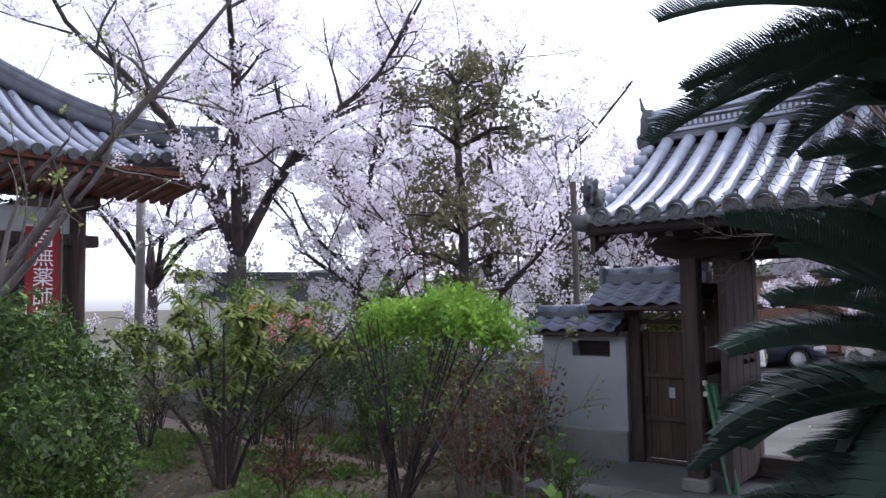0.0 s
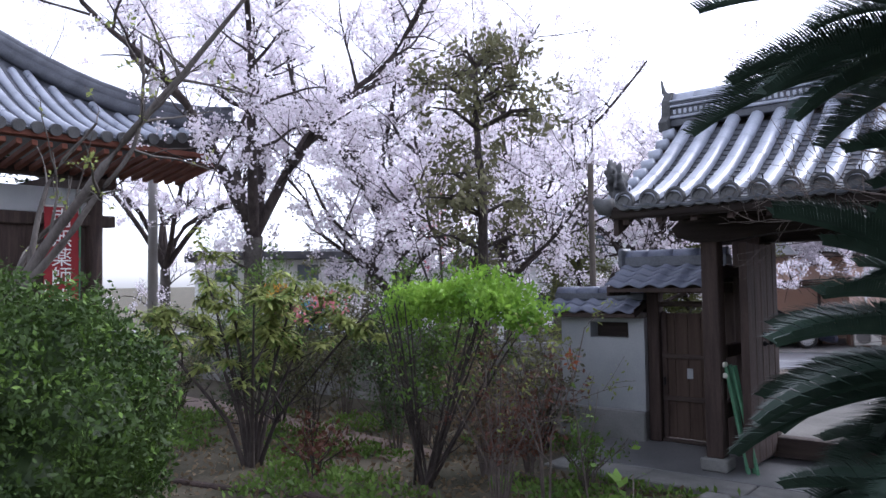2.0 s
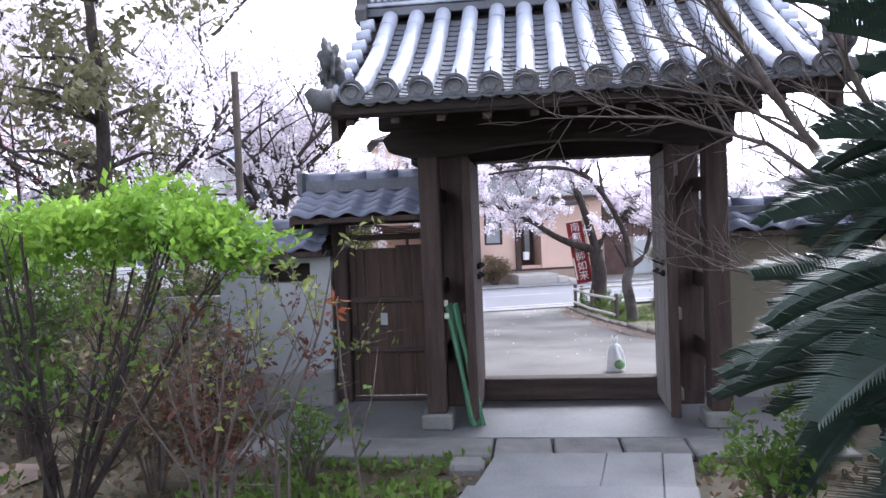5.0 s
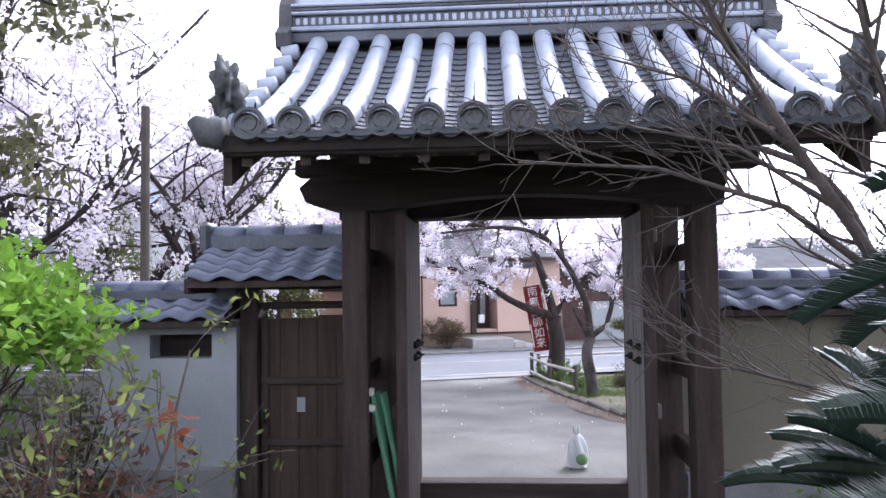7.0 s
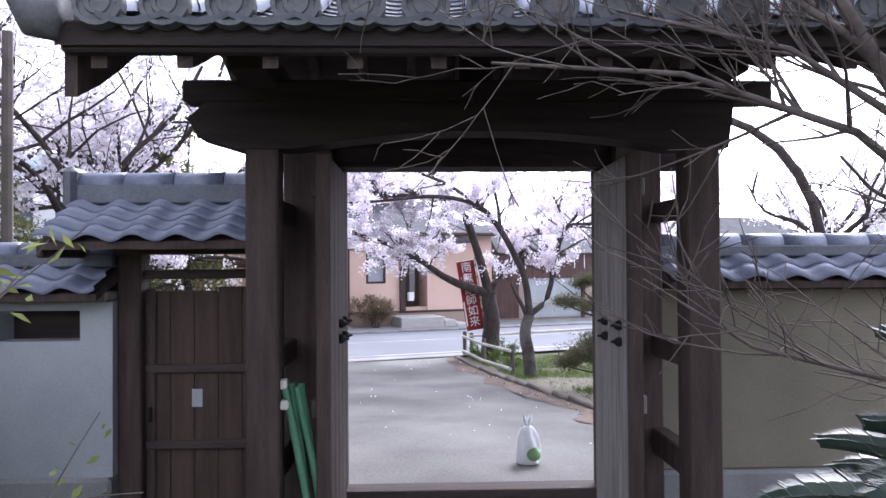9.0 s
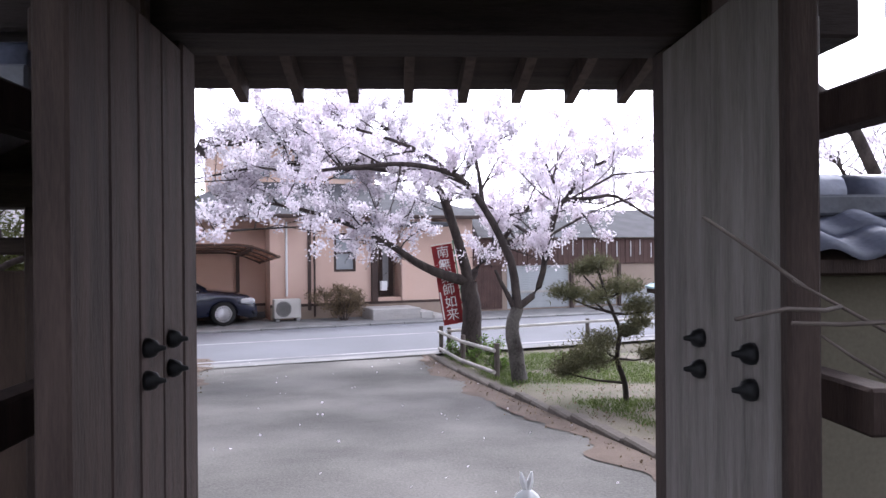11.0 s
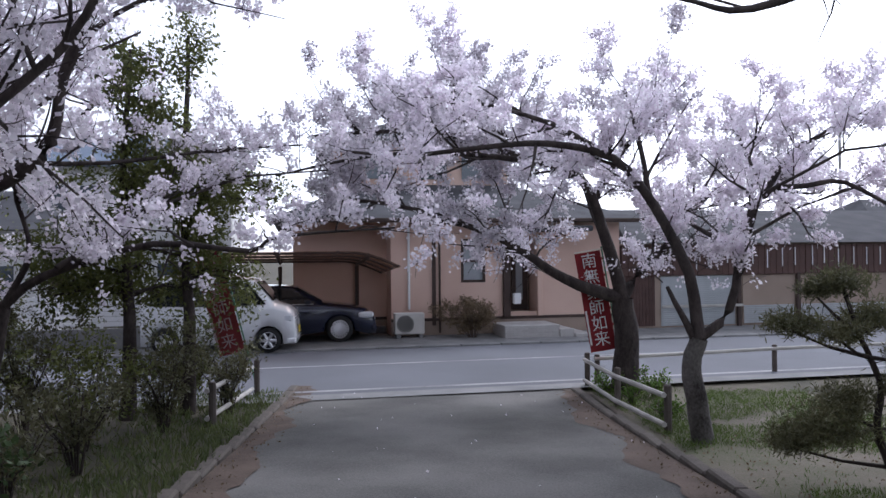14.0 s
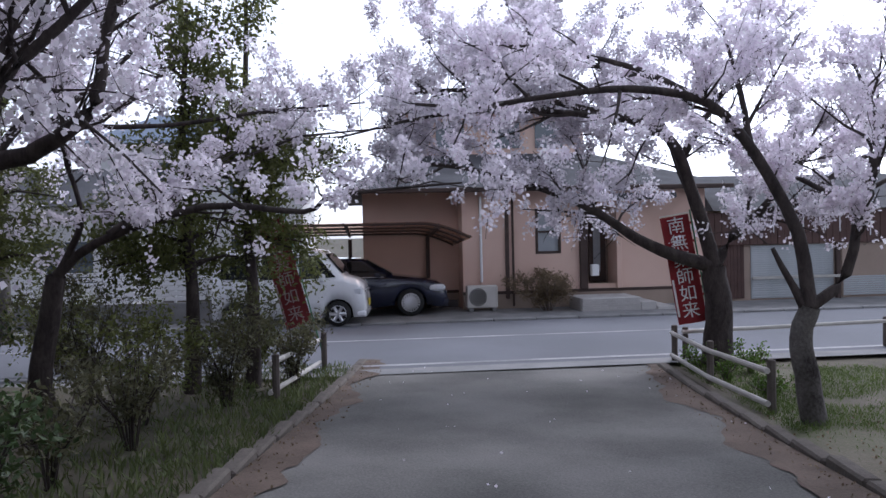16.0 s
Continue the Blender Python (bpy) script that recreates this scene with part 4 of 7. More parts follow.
tube(bm, [(-2.02, FV - 0.07, 0.1), (-2.02, FV - 0.07, 3.1)], 0.03, 8)
part("downpipe", bm, M["trim_dark"], house)
win = local_box("window", house, -1.36, -0.75, FV + 0.06, FV + 0.075, 1.5, 2.62, "frosted", 0.001, "frosted window pane in a brown frame")
for q in ((-1.4, -1.33, 1.46, 2.66), (-0.78, -0.71, 1.46, 2.66)):
    local_box("frame", win, q[0], q[1], FV - 0.02, FV + 0.09, q[2], q[3], "trim_dark", 0.006)
for q in ((1.46, 1.53), (2.02, 2.07), (2.6, 2.66)):
    local_box("frame", win, -1.33, -0.78, FV - 0.02, FV + 0.085, q[0], q[1], "trim_dark", 0.006)
ent = local_box("entrance", house, -0.08, 0.85, FV + 0.9, FV + 0.96, 0.5, 2.75, "stucco_base", 0.004, "recessed entrance with a glazed door")
local_box("entrance_side", house, -0.14, -0.08, FV + 0.18, FV + 0.9, 0.5, 2.8, "stucco")
local_box("entrance_side", house, 0.85, 0.91, FV + 0.18, FV + 0.9, 0.5, 2.8, "stucco")
local_box("entrance_ceiling", house, -0.08, 0.85, FV + 0.18, FV + 0.9, 2.75, 2.8, "stucco")
local_box("entrance_post", house, -0.22, -0.02, FV - 0.14, FV - 0.02, 0.5, 2.85, "trim_dark")
local_box("entrance_post", house, 0.78, 0.92, FV - 0.12, FV - 0.02, 0.5, 2.85, "stucco")
dr = local_box("front_door", house, 0.3, 0.78, FV + 0.82, FV + 0.895, 0.62, 2.6, "trim_dark", 0.006, "dark front door with a narrow pane")
local_box("pane", dr, 0.42, 0.62, FV + 0.81, FV + 0.818, 0.9, 2.4, "frosted", 0.001)
local_box("letter_box", house, 0.02, 0.22, FV - 0.34, FV - 0.16, 0.85, 1.15, "white_paint", 0.02, "small white letter box")
local_box("porch_roof", house, -0.5, 2.2, FV - 0.75, FV - 0.004, 2.85, 3.0, "roof_grey", 0.03)
# low hipped roof with a higher part behind
for nm, q, z0, z1, ov in (("roof", (-6.0, 3.35, FV, 11.2), 3.2, 4.6, 0.5), ("upper_roof", (-4.6, 1.2, FV + 4.2, 11.0), 5.9, 7.0, 0.5)):
    bm = bm_new()
    a, b, c, d = q[0] - ov, q[1] + ov, q[2] - ov, q[3] + ov
    e = [bm.verts.new(p) for p in ((a, c, z0), (b, c, z0), (b, d, z0), (a, d, z0), (a + 2.6, (c + d) / 2, z1), (b - 2.6, (c + d) / 2, z1))]
    for f in ((0, 1, 5, 4), (1, 2, 5), (2, 3, 4, 5), (3, 0, 4), (3, 2, 1, 0)):
        bm.faces.new([e[i] for i in f])
    rf = part(nm, bm, M["roof_grey"], house)
    local_box("gutter", rf, a, b, c - 0.1, c - 0.005, z0 - 0.1, z0 + 0.02, "trim_dark", 0.02)
local_box("upper_wall", house, -4.6, 1.2, FV + 4.2, 11.0, 3.9, 5.9, "stucco", 0.01)
for u in (-3.6, -1.8, -0.4):
    local_box("upper_window", house, u, u + 0.9, FV + 4.14, FV + 4.19, 4.75, 5.6, "window_dark", 0.005)

steps = street_thing("entrance_steps", 0, 0, 0, label="low pale brick steps before the house entrance", category="steps")
local_box("landing", steps, -0.55, 0.95, 1.25, FV - 0.15, 0.0, 0.36, "step_stone", 0.015)
local_box("step", steps, 0.955, 1.35, 1.2, FV - 0.15, 0.0, 0.24, "step_stone", 0.015)
local_box("step", steps, 1.355, 1.8, 1.15, FV - 0.15, 0.0, 0.12, "step_stone", 0.015)
brick = link("brick", bevel_box(0.003, 0.207, -0.012, 0.0, 0.003, 0.052, 0.004), M["step_stone"])
for r in range(6):
    for i in range(7):
        share("brick", brick, steps, pose(-0.54 + 0.21 * i + (0.04 if r % 2 else 0), 1.245, 0.02 + 0.055 * r))

ac = street_thing("air_conditioner", -2.93, 2.2, 0.035, label="beige outdoor air conditioner unit on the ground by the wall", category="air conditioner")
part("casing", bevel_box(-0.4, 0.4, -0.15, 0.15, 0.09, 0.66, 0.025), M["ac"], ac)
for r in (0.05, 0.1, 0.15, 0.2, 0.235):
    bm = bm_new()
    tube(bm, [(-0.12 + r * math.cos(t), -0.16, 0.37 + r * math.sin(t)) for t in lin(0, 2 * math.pi, 25)], 0.007, 5)
    part("fan_guard_ring", bm, M["ac"], ac)
bm = bm_new()
tube(bm, [(-0.12, -0.152, 0.37), (-0.12, -0.157, 0.37)], 0.235, 24)
part("fan_opening", bm, M["grille"], ac)
for x in (-0.3, 0.3):
    part("foot", bevel_box(x - 0.06, x + 0.06, -0.2, 0.2, 0, 0.09, 0.01), M["concrete"], ac)
vent = street_thing("floor_vent", -3.75, FV - 0.035, 0.12, label="dark vent in the foot of the house wall", category="vent")
part("frame", bevel_box(-0.25, 0.25, 0.0, 0.03, 0, 0.2, 0.008), M["trim_dark"], vent)
for i in range(4):
    part("slat", bevel_box(-0.22, 0.22, -0.014, -0.002, 0.03 + 0.042 * i, 0.05 + 0.042 * i, 0.003), M["grille"], vent)

# carport
cp = street_thing("carport", 0, 0, 0.035, label="brown carport with a curved translucent roof over the parked car", category="carport")
for u, v in ((-4.2, 3.44), (-6.3, 3.44), (-8.4, 3.44)):
    part("post", bevel_box(u - 0.05, u + 0.05, v - 0.05, v + 0.05, 0, 1.92, 0.008), M["trim_dark"], cp)
def port_z(u, v):
    """The roof: rising towards the street, its end curved down."""
    return 2.28 - 0.06 * v - 0.34 * max(0.0, (u + 4.6) / 1.1) ** 1.7


for v in (0.0, 1.15, 2.3, 3.44):
    bm = bm_new()
    tube(bm, [(u, v, port_z(u, v) - 0.03) for u in [-8.6, -6.6] + lin(-4.8, -3.5, 10)], 0.03, 6)
    part("rib", bm, M["trim_dark"], cp)
for u in (-4.2, -6.3, -8.4):
    bm = bm_new()
    tube(bm, [(u, 0.02, port_z(u, 0.0) - 0.06), (u, 3.44, port_z(u, 3.44) - 0.07)], 0.045, 6)
    part("beam", bm, M["trim_dark"], cp)
bm = bm_new()
us = [-8.7, -7.0, -5.8] + lin(-4.8, -3.45, 12)
for u0, u1 in zip(us, us[1:]):
    vs = [bm.verts.new((u, v, port_z(u, v) + o)) for u in (u0, u1) for v in (-0.05, 3.5) for o in (0, 0.012)]
    bm.faces.new((vs[0], vs[2], vs[6], vs[4]))
    bm.faces.new((vs[1], vs[5], vs[7], vs[3]))
part("roof_sheet", bm, M["poly_roof"], cp, "smoky brown plastic roof sheet")
for u in lin(-8.5, -3.5, 8):
    bm = bm_new()
    tube(bm, [(u, -0.05, port_z(u, -0.05) + 0.01), (u, 3.5, port_z(u, 3.5) + 0.01)], 0.018, 5)
    part("roof_bar", bm, M["trim_dark"], cp)

# long brown building with shutters, to the right
shed = street_thing("shutter_building", 0, 0, 0, label="long low brown building with grey shutters and board parapet", category="building")
local_box("wall", shed, 3.32, 16.5, FV + 0.05, FV + 0.3, 0, 2.5, "stucco_base", 0.01)
local_box("side_wall", shed, 16.3, 16.5, FV + 0.3, 9, 0, 2.5, "stucco_base", 0.01)
for i in range(10):
    local_box("brown_board", shed, 3.4 + 0.1 * i, 3.495 + 0.1 * i, FV + 0.0, FV + 0.047, 0.1, 1.58, "brown_metal", 0.006)
me = link("parapet_board", bevel_box(0.0, 0.19, FV - 0.08, FV + 0.045, 1.56, 2.45, 0.01), M["brown_metal"])
for i in range(66):
    share("parapet_board", me, shed, pose(3.33 + 0.2 * i, random.uniform(-0.01, 0.01), 0))
for u0, u1 in ((4.6, 7.0), (7.25, 9.0), (9.15, 12.3)):
    sh = local_box("shutter", shed, u0, u1, FV + 0.02, FV + 0.046, 0.08, 1.54, "shutter" if u0 < 7 else "stucco_base", 0.004, "ribbed roller shutter")
    me = link("slat", bevel_box(u0 + 0.03, u1 - 0.03, FV + 0.002, FV + 0.016, 0.0, 0.05, 0.006), M["shutter"])
    for i in range(24 if u0 < 7 else 9):
        share("slat", me, sh, pose(0, 0, 0.1 + 0.06 * i))
    local_box("post", shed, u1 + 0.02, u1 + 0.14, FV - 0.1, FV + 0.0, 0, 1.6, "trim_dark", 0.01)
local_box("rail", shed, 4.5, 7.1, FV - 0.25, FV - 0.19, 0.62, 0.7, "fence_rail", 0.01)
me = link("white_strip", bevel_box(0, 0.03, FV - 0.1, FV - 0.085, 1.85, 2.4, 0.003), M["white_paint"])
for i in range(26):
    share("white_strip", me, shed, pose(4.2 + 0.48 * i + random.uniform(-0.08, 0.08), 0, random.uniform(-0.12, 0.08)))
bm = bm_new()
e = [bm.verts.new(p) for p in ((3.4, FV - 0.3, 2.5), (16.8, FV - 0.3, 2.5), (16.8, 9.3, 2.5), (3.4, 9.3, 2.5), (4.5, 6, 3.7), (15.6, 6, 3.7))]
for f in ((0, 1, 5, 4), (1, 2, 5), (2, 3, 4, 5), (3, 0, 4), (3, 2, 1, 0)):
    bm.faces.new([e[i] for i in f])
part("roof", bm, M["roof_grey"], shed)
local_box("dark_bay", shed, 12.6, 14.0, FV - 0.02, FV + 0.044, 0.1, 1.5, "window_dark", 0.01)


# houses behind, each with storeys and windows
def far_house(u, v, w, d, h, roof_h, wall, roof, turn, label, floors=2):
    hs = street_thing("house", u, v, 0, turn, label=label, category="house")
    part("wall", bevel_box(-w / 2, w / 2, -d / 2, d / 2, 0, h, 0.02), M[wall], hs)
    bm = bm_new()
    o = 0.5
    e = [bm.verts.new(p) for p in ((-w / 2 - o, -d / 2 - o, h), (w / 2 + o, -d / 2 - o, h), (w / 2 + o, d / 2 + o, h), (-w / 2 - o, d / 2 + o, h), (-w / 2 + w * 0.2, 0, h + roof_h), (w / 2 - w * 0.2, 0, h + roof_h))]
    for f in ((0, 1, 5, 4), (1, 2, 5), (2, 3, 4, 5), (3, 0, 4), (3, 2, 1, 0)):
        bm.faces.new([e[i] for i in f])
    part("roof", bm, M[roof], hs)
    for fl in range(floors):
        for i in range(max(2, int(w // 2.6))):
            x = -w / 2 + (i + 0.5) * w / max(2, int(w // 2.6))
            z = 0.9 + fl * 2.7
            wd = part("window", bevel_box(x - 0.75, x + 0.75, -d / 2 - 0.04, -d / 2 - 0.003, z, z + 1.15, 0.01), M["window_dark"], hs)
            part("frame", bevel_box(x - 0.8, x + 0.8, -d / 2 - 0.07, -d / 2 - 0.041, z - 0.06, z, 0.01), M["white_paint"], wd)
            part("frame", bevel_box(x - 0.02, x + 0.02, -d / 2 - 0.065, -d / 2 - 0.041, z, z + 1.15, 0.005), M["white_paint"], wd)
    return hs


far_house(-11.6, 13, 7.0, 6, 5.4, 1.5, "house_white", "roof_blue", 0, "two-storey house with a blue tiled roof behind the carport")
far_house(-16.0, 7.0, 7, 6, 3.0, 1.3, "house_white", "roof_grey", 5, "low white house with a grey roof", 1)
far_house(-25.0, 8.0, 8, 6, 3.0, 1.3, "house_white", "roof_grey", -4, "low pale house with a grey roof far down the street", 1)
far_house(22, 12, 9, 6, 3.0, 1.6, "stucco_base", "roof_grey", 3, "low grey-roofed house beyond the brown building", 1)
far_house(44, 14, 9, 7, 5.2, 1.6, "house_white", "roof_grey", -5, "white two-storey house far along the street")
wl_ = street_thing("fence_wall", -10.5, 1.6, 0.035, label="low pale louvred fence beside the carport", category="fence")
part("base", bevel_box(-4.5, 1.6, 0, 0.12, 0, 0.5, 0.01), M["concrete"], wl_)
me = link("slat", bevel_box(-4.5, 1.6, 0.02, 0.06, 0, 0.1, 0.005), M["white_paint"])
for i in range(6):
    share("slat", me, wl_, pose(0, 0, 0.55 + 0.125 * i))
for u in lin(-4.5, 1.5, 5):
    part("post", bevel_box(u, u + 0.06, 0.06, 0.12, 0.5, 1.3, 0.005), M["white_paint"], wl_)


# ---- vehicles ----
def wheel(parent, x, y, r, w, spokes, side):
    ty = bm_new()
    prof = [(0.62 * r, -w / 2), (0.93 * r, -w / 2), (r, -w / 2 + 0.03), (r, w / 2 - 0.03), (0.93 * r, w / 2), (0.62 * r, w / 2)]
    rings = [[ty.verts.new((a * math.cos(t), yy, a * math.sin(t))) for t in lin(0, 2 * math.pi, 33)[:-1]] for a, yy in prof]
    for r0, r1 in zip(rings, rings[1:]):
        for k in range(32):
            ty.faces.new((r0[k], r0[(k + 1) % 32], r1[(k + 1) % 32], r1[k]))
    wh = part("wheel", ty, M["tyre"], parent, "", True)
    wh.matrix_basis = pose(x, y, r)
    bm = bm_new()
    s = side * (w / 2 - 0.01)
    tube(bm, [(0, s - side * 0.06, 0), (0, s - side * 0.055, 0)], 0.64 * r, 28)
    part("hub", bm, M["grille"], wh)
    bm = bm_new()
    tube(bm, [(0.66 * r * math.cos(t), s, 0.66 * r * math.sin(t)) for t in lin(0, 2 * math.pi, 33)], 0.035 * r + 0.004, 6)
    tube(bm, [(0, s - side * 0.02, 0), (0, s + side * 0.012, 0)], 0.13 * r, 14)
    for i in range(spokes):
        t = 2 * math.pi * i / spokes
        tube(bm, [(0.1 * r * math.cos(t), s, 0.1 * r * math.sin(t)), (0.64 * r * math.cos(t), s, 0.64 * r * math.sin(t))], [0.028 if spokes > 10 else 0.045, 0.02 if spokes > 10 else 0.035], 5)
    part("rim", bm, M["rim"], wh, "bright alloy rim")


def car_body(rows, arches, arch_r, sill, name, material, owner):
    """A body lofted from cross-sections along x: (x, top, belt, half width at the top, half width at the belt)."""
    xs = sorted({r[0] for r in rows} | {a + arch_r * k for a in arches for k in (-1.0, -0.92, -0.7, -0.4, 0.0, 0.4, 0.7, 0.92, 1.0)})
    bm = bm_new()
    rings = []
    for x in xs:
        for r0, r1 in zip(rows, rows[1:]):
            if r0[0] <= x <= r1[0]:
                break
        f = (x - r0[0]) / (r1[0] - r0[0])
        top, belt, wt, wb = (r0[i] + (r1[i] - r0[i]) * f for i in (1, 2, 3, 4))
        low = sill
        for a in arches:
            if abs(x - a) < arch_r:
                low = max(low, 0.28 + math.sqrt(arch_r ** 2 - (x - a) ** 2) * 0.98)
        low = min(low, belt - 0.06)
        mid = low + (belt - low) * 0.55
        half = [(0.0, top), (wt * 0.6, top - 0.012), (wt * 0.92, top - 0.035), (wt, top - 0.075), (wb - 0.012, belt + 0.015), (wb, belt - 0.02), (wb + 0.012, mid), (wb - 0.015, low), (0.0, low)]
        rings.append([bm.verts.new((x, y, z)) for y, z in half] + [bm.verts.new((x, -y, z)) for y, z in half[-2:0:-1]])
    k = len(rings[0])
    for a, b in zip(rings, rings[1:]):
        for i in range(k):
            bm.faces.new((a[i], a[(i + 1) % k], b[(i + 1) % k], b[i]))
    bm.faces.new(rings[0][::-1])
    bm.faces.new(rings[-1])
    bmesh.ops.recalc_face_normals(bm, faces=bm.faces)
    for f in bm.faces:
        f.smooth = True
    return part(name, bm, M[material], owner)


def side_glass(owner, pts, s, z0, z1, w0, w1):
    """A window pane in the sloping side: half width w0 at height z0, w1 at z1."""
    bm = bm_new()
    prism(bm, pts, -0.006, 0.006)
    for v in bm.verts:
        v.co.y += s * (w0 + (w1 - w0) * (v.co.z - z0) / (z1 - z0) + 0.006)
    return part("side_window", bm, M["car_glass"], owner)


def side_panel(owner, name, pts, y, material, thick=0.012, label=""):
    bm = bm_new()
    prism(bm, pts, y - thick, y + thick)
    return part(name, bm, M[material], owner, label)


sedan = street_thing("sedan", -6.3, 2.45, 0.035, label="glossy dark navy sedan with large silver wheels, parked", category="car")
car_body([(-2.42, 0.84, 0.74, 0.7, 0.74), (-2.36, 0.98, 0.82, 0.72, 0.84), (-1.6, 1.04, 0.93, 0.7, 0.88), (-0.85, 1.4, 0.95, 0.58, 0.89), (-0.3, 1.47, 0.95, 0.6, 0.9), (0.35, 1.44, 0.94, 0.6, 0.9), (1.1, 1.02, 0.92, 0.7, 0.9), (1.8, 0.93, 0.84, 0.68, 0.88), (2.2, 0.84, 0.74, 0.62, 0.83), (2.38, 0.72, 0.62, 0.55, 0.74), (2.44, 0.56, 0.46, 0.5, 0.68)], (1.5, -1.42), 0.4, 0.2, "body", "car_navy", sedan)
for s in (-1, 1):
    y = s * 0.865
    side_glass(sedan, [(-1.35, 1.0), (-0.84, 1.32), (-0.24, 1.38), (-0.24, 0.98)], s, 0.965, 1.395, 0.885, 0.6)
    side_glass(sedan, [(-0.18, 0.98), (-0.18, 1.38), (0.32, 1.35), (0.92, 1.0)], s, 0.965, 1.395, 0.885, 0.6)
    bm = bm_new()
    tube(bm, [(-1.55, y * 1.03, 1.0), (-0.4, y * 1.05, 0.98), (0.85, y * 1.04, 0.98)], 0.01, 5)
    part("window_trim", bm, M["rim"], sedan)
    part("mirror", bevel_box(0.62, 0.78, s * 0.86 - 0.1, s * 0.86 + 0.1, 0.98, 1.1, 0.03), M["car_navy"], sedan)
    part("headlight", bevel_box(1.95, 2.37, s * 0.69 - 0.2, s * 0.69 + 0.2, 0.6, 0.76, 0.05), M["lamp_glass"], sedan)
    part("door_handle", bevel_box(-0.55, -0.4, s * 0.895 - 0.012, s * 0.895 + 0.012, 0.8, 0.83, 0.008), M["rim"], sedan)
    for x in (1.5, -1.42):
        wheel(sedan, x, s * 0.8, 0.335, 0.22, 20, s)
bm = bm_new()
prism(bm, [(0.42, 1.39), (1.06, 1.03), (1.08, 1.05), (0.44, 1.415)], -0.56, 0.56)
part("windscreen", bm, M["car_glass"], sedan)
part("grille", bevel_box(2.36, 2.43, -0.38, 0.38, 0.5, 0.7, 0.02), M["grille"], sedan)
part("bumper", bevel_box(2.3, 2.46, -0.8, 0.8, 0.26, 0.42, 0.05), M["car_navy"], sedan)
part("number_plate", bevel_box(2.46, 2.475, -0.17, 0.17, 0.4, 0.56, 0.004), M["white_paint"], sedan)

van = street_thing("kei_van", -7.55, 0.7, 0.035, -5, label="white boxy kei van with dark windows and yellow number plate", category="car")
car_body([(-1.7, 1.5, 0.95, 0.5, 0.68), (-1.64, 1.68, 0.98, 0.58, 0.71), (-1.3, 1.77, 1.0, 0.62, 0.72), (-0.4, 1.8, 1.0, 0.63, 0.725), (0.4, 1.76, 1.0, 0.63, 0.725), (0.78, 1.68, 1.0, 0.61, 0.725), (1.24, 1.14, 1.0, 0.6, 0.72), (1.52, 1.05, 0.92, 0.58, 0.7), (1.66, 0.94, 0.8, 0.56, 0.67), (1.72, 0.62, 0.5, 0.54, 0.63)], (1.1, -1.18), 0.34, 0.2, "body", "car_white", van)
for s in (-1, 1):
    y = s * 0.7
    side_glass(van, [(-1.5, 1.1), (-1.46, 1.52), (-1.38, 1.6), (-0.66, 1.64), (-0.66, 1.07)], s, 1.015, 1.7, 0.713, 0.63)
    side_glass(van, [(-0.62, 1.07), (-0.62, 1.64), (0.2, 1.63), (0.2, 1.06)], s, 1.015, 1.7, 0.713, 0.63)
    side_glass(van, [(0.25, 1.06), (0.25, 1.62), (0.66, 1.58), (1.06, 1.1)], s, 1.015, 1.7, 0.713, 0.625)
    part("mirror", bevel_box(0.72, 0.84, s * 0.76 - 0.08, s * 0.76 + 0.08, 1.0, 1.18, 0.03), M["car_white"], van)
    part("headlight", bevel_box(1.42, 1.66, s * 0.54 - 0.17, s * 0.54 + 0.17, 0.68, 0.88, 0.05), M["lamp_glass"], van)
    part("door_handle", bevel_box(-0.2, -0.05, s * 0.735 - 0.012, s * 0.735 + 0.012, 0.9, 0.93, 0.008), M["car_white"], van)
    for x in (1.1, -1.18):
        wheel(van, x, s * 0.66, 0.28, 0.16, 6, s)
bm = bm_new()
prism(bm, [(0.84, 1.6), (1.2, 1.18), (1.225, 1.195), (0.865, 1.615)], -0.57, 0.57)
part("windscreen", bm, M["car_glass"], van)
part("grille", bevel_box(1.66, 1.715, -0.42, 0.42, 0.44, 0.6, 0.015), M["grille"], van)
part("grille_bar", bevel_box(1.655, 1.72, -0.5, 0.5, 0.74, 0.79, 0.01), M["rim"], van)
part("number_plate", bevel_box(1.735, 1.752, -0.165, 0.165, 0.4, 0.565, 0.004), M["plate_yellow"], van, "yellow number plate")
part("bumper", bevel_box(1.5, 1.73, -0.71, 0.71, 0.2, 0.34, 0.04), M["car_white"], van)

# ---- fences, banners, board ----
def rail_fence(name, posts, label, h=0.56, rails=(0.46, 0.12), post_h=None):
    fc = thing(name, 0, 0, 0, label=label, category="fence", group="fences of the drive")
    for i, (x, y) in enumerate(posts):
        z = ground_z(x, y)
        bm = bm_new()
        tube(bm, [(x, y, z - 0.02), (x, y, z + h), (x, y, z + h + 0.01)], [0.045, 0.045, 0.03], 8)
        part("post", bm, M["fence_post"], fc)
    for (x0, y0), (x1, y1) in zip(posts, posts[1:]):
        for r in rails:
            bm = bm_new()
            tube(bm, [(x0 - 0.05, y0 - 0.06, ground_z(x0, y0) + r), (x1 - 0.05, y1 - 0.06, ground_z(x1, y1) + r)], 0.032, 8)
            part("rail", bm, M["fence_rail"], fc)
    return fc


rail_fence("rail_fence", [(0.72, 12.5), (1.02, 10.75), (1.4, 8.95)], "low fence with two pale rails on dark posts beside the lawn")
rail_fence("rail_fence", [(0.9, 12.75), (4.2, 14.25), (8.6, 15.9), (13.0, 17.5)], "low street-side fence with a single pale rail", 0.5, (0.44,))
rail_fence("rail_fence", [(-4.5, 11.35), (-4.08, 8.8)], "low fence with two pale rails half hidden in the shrubs", 0.56)


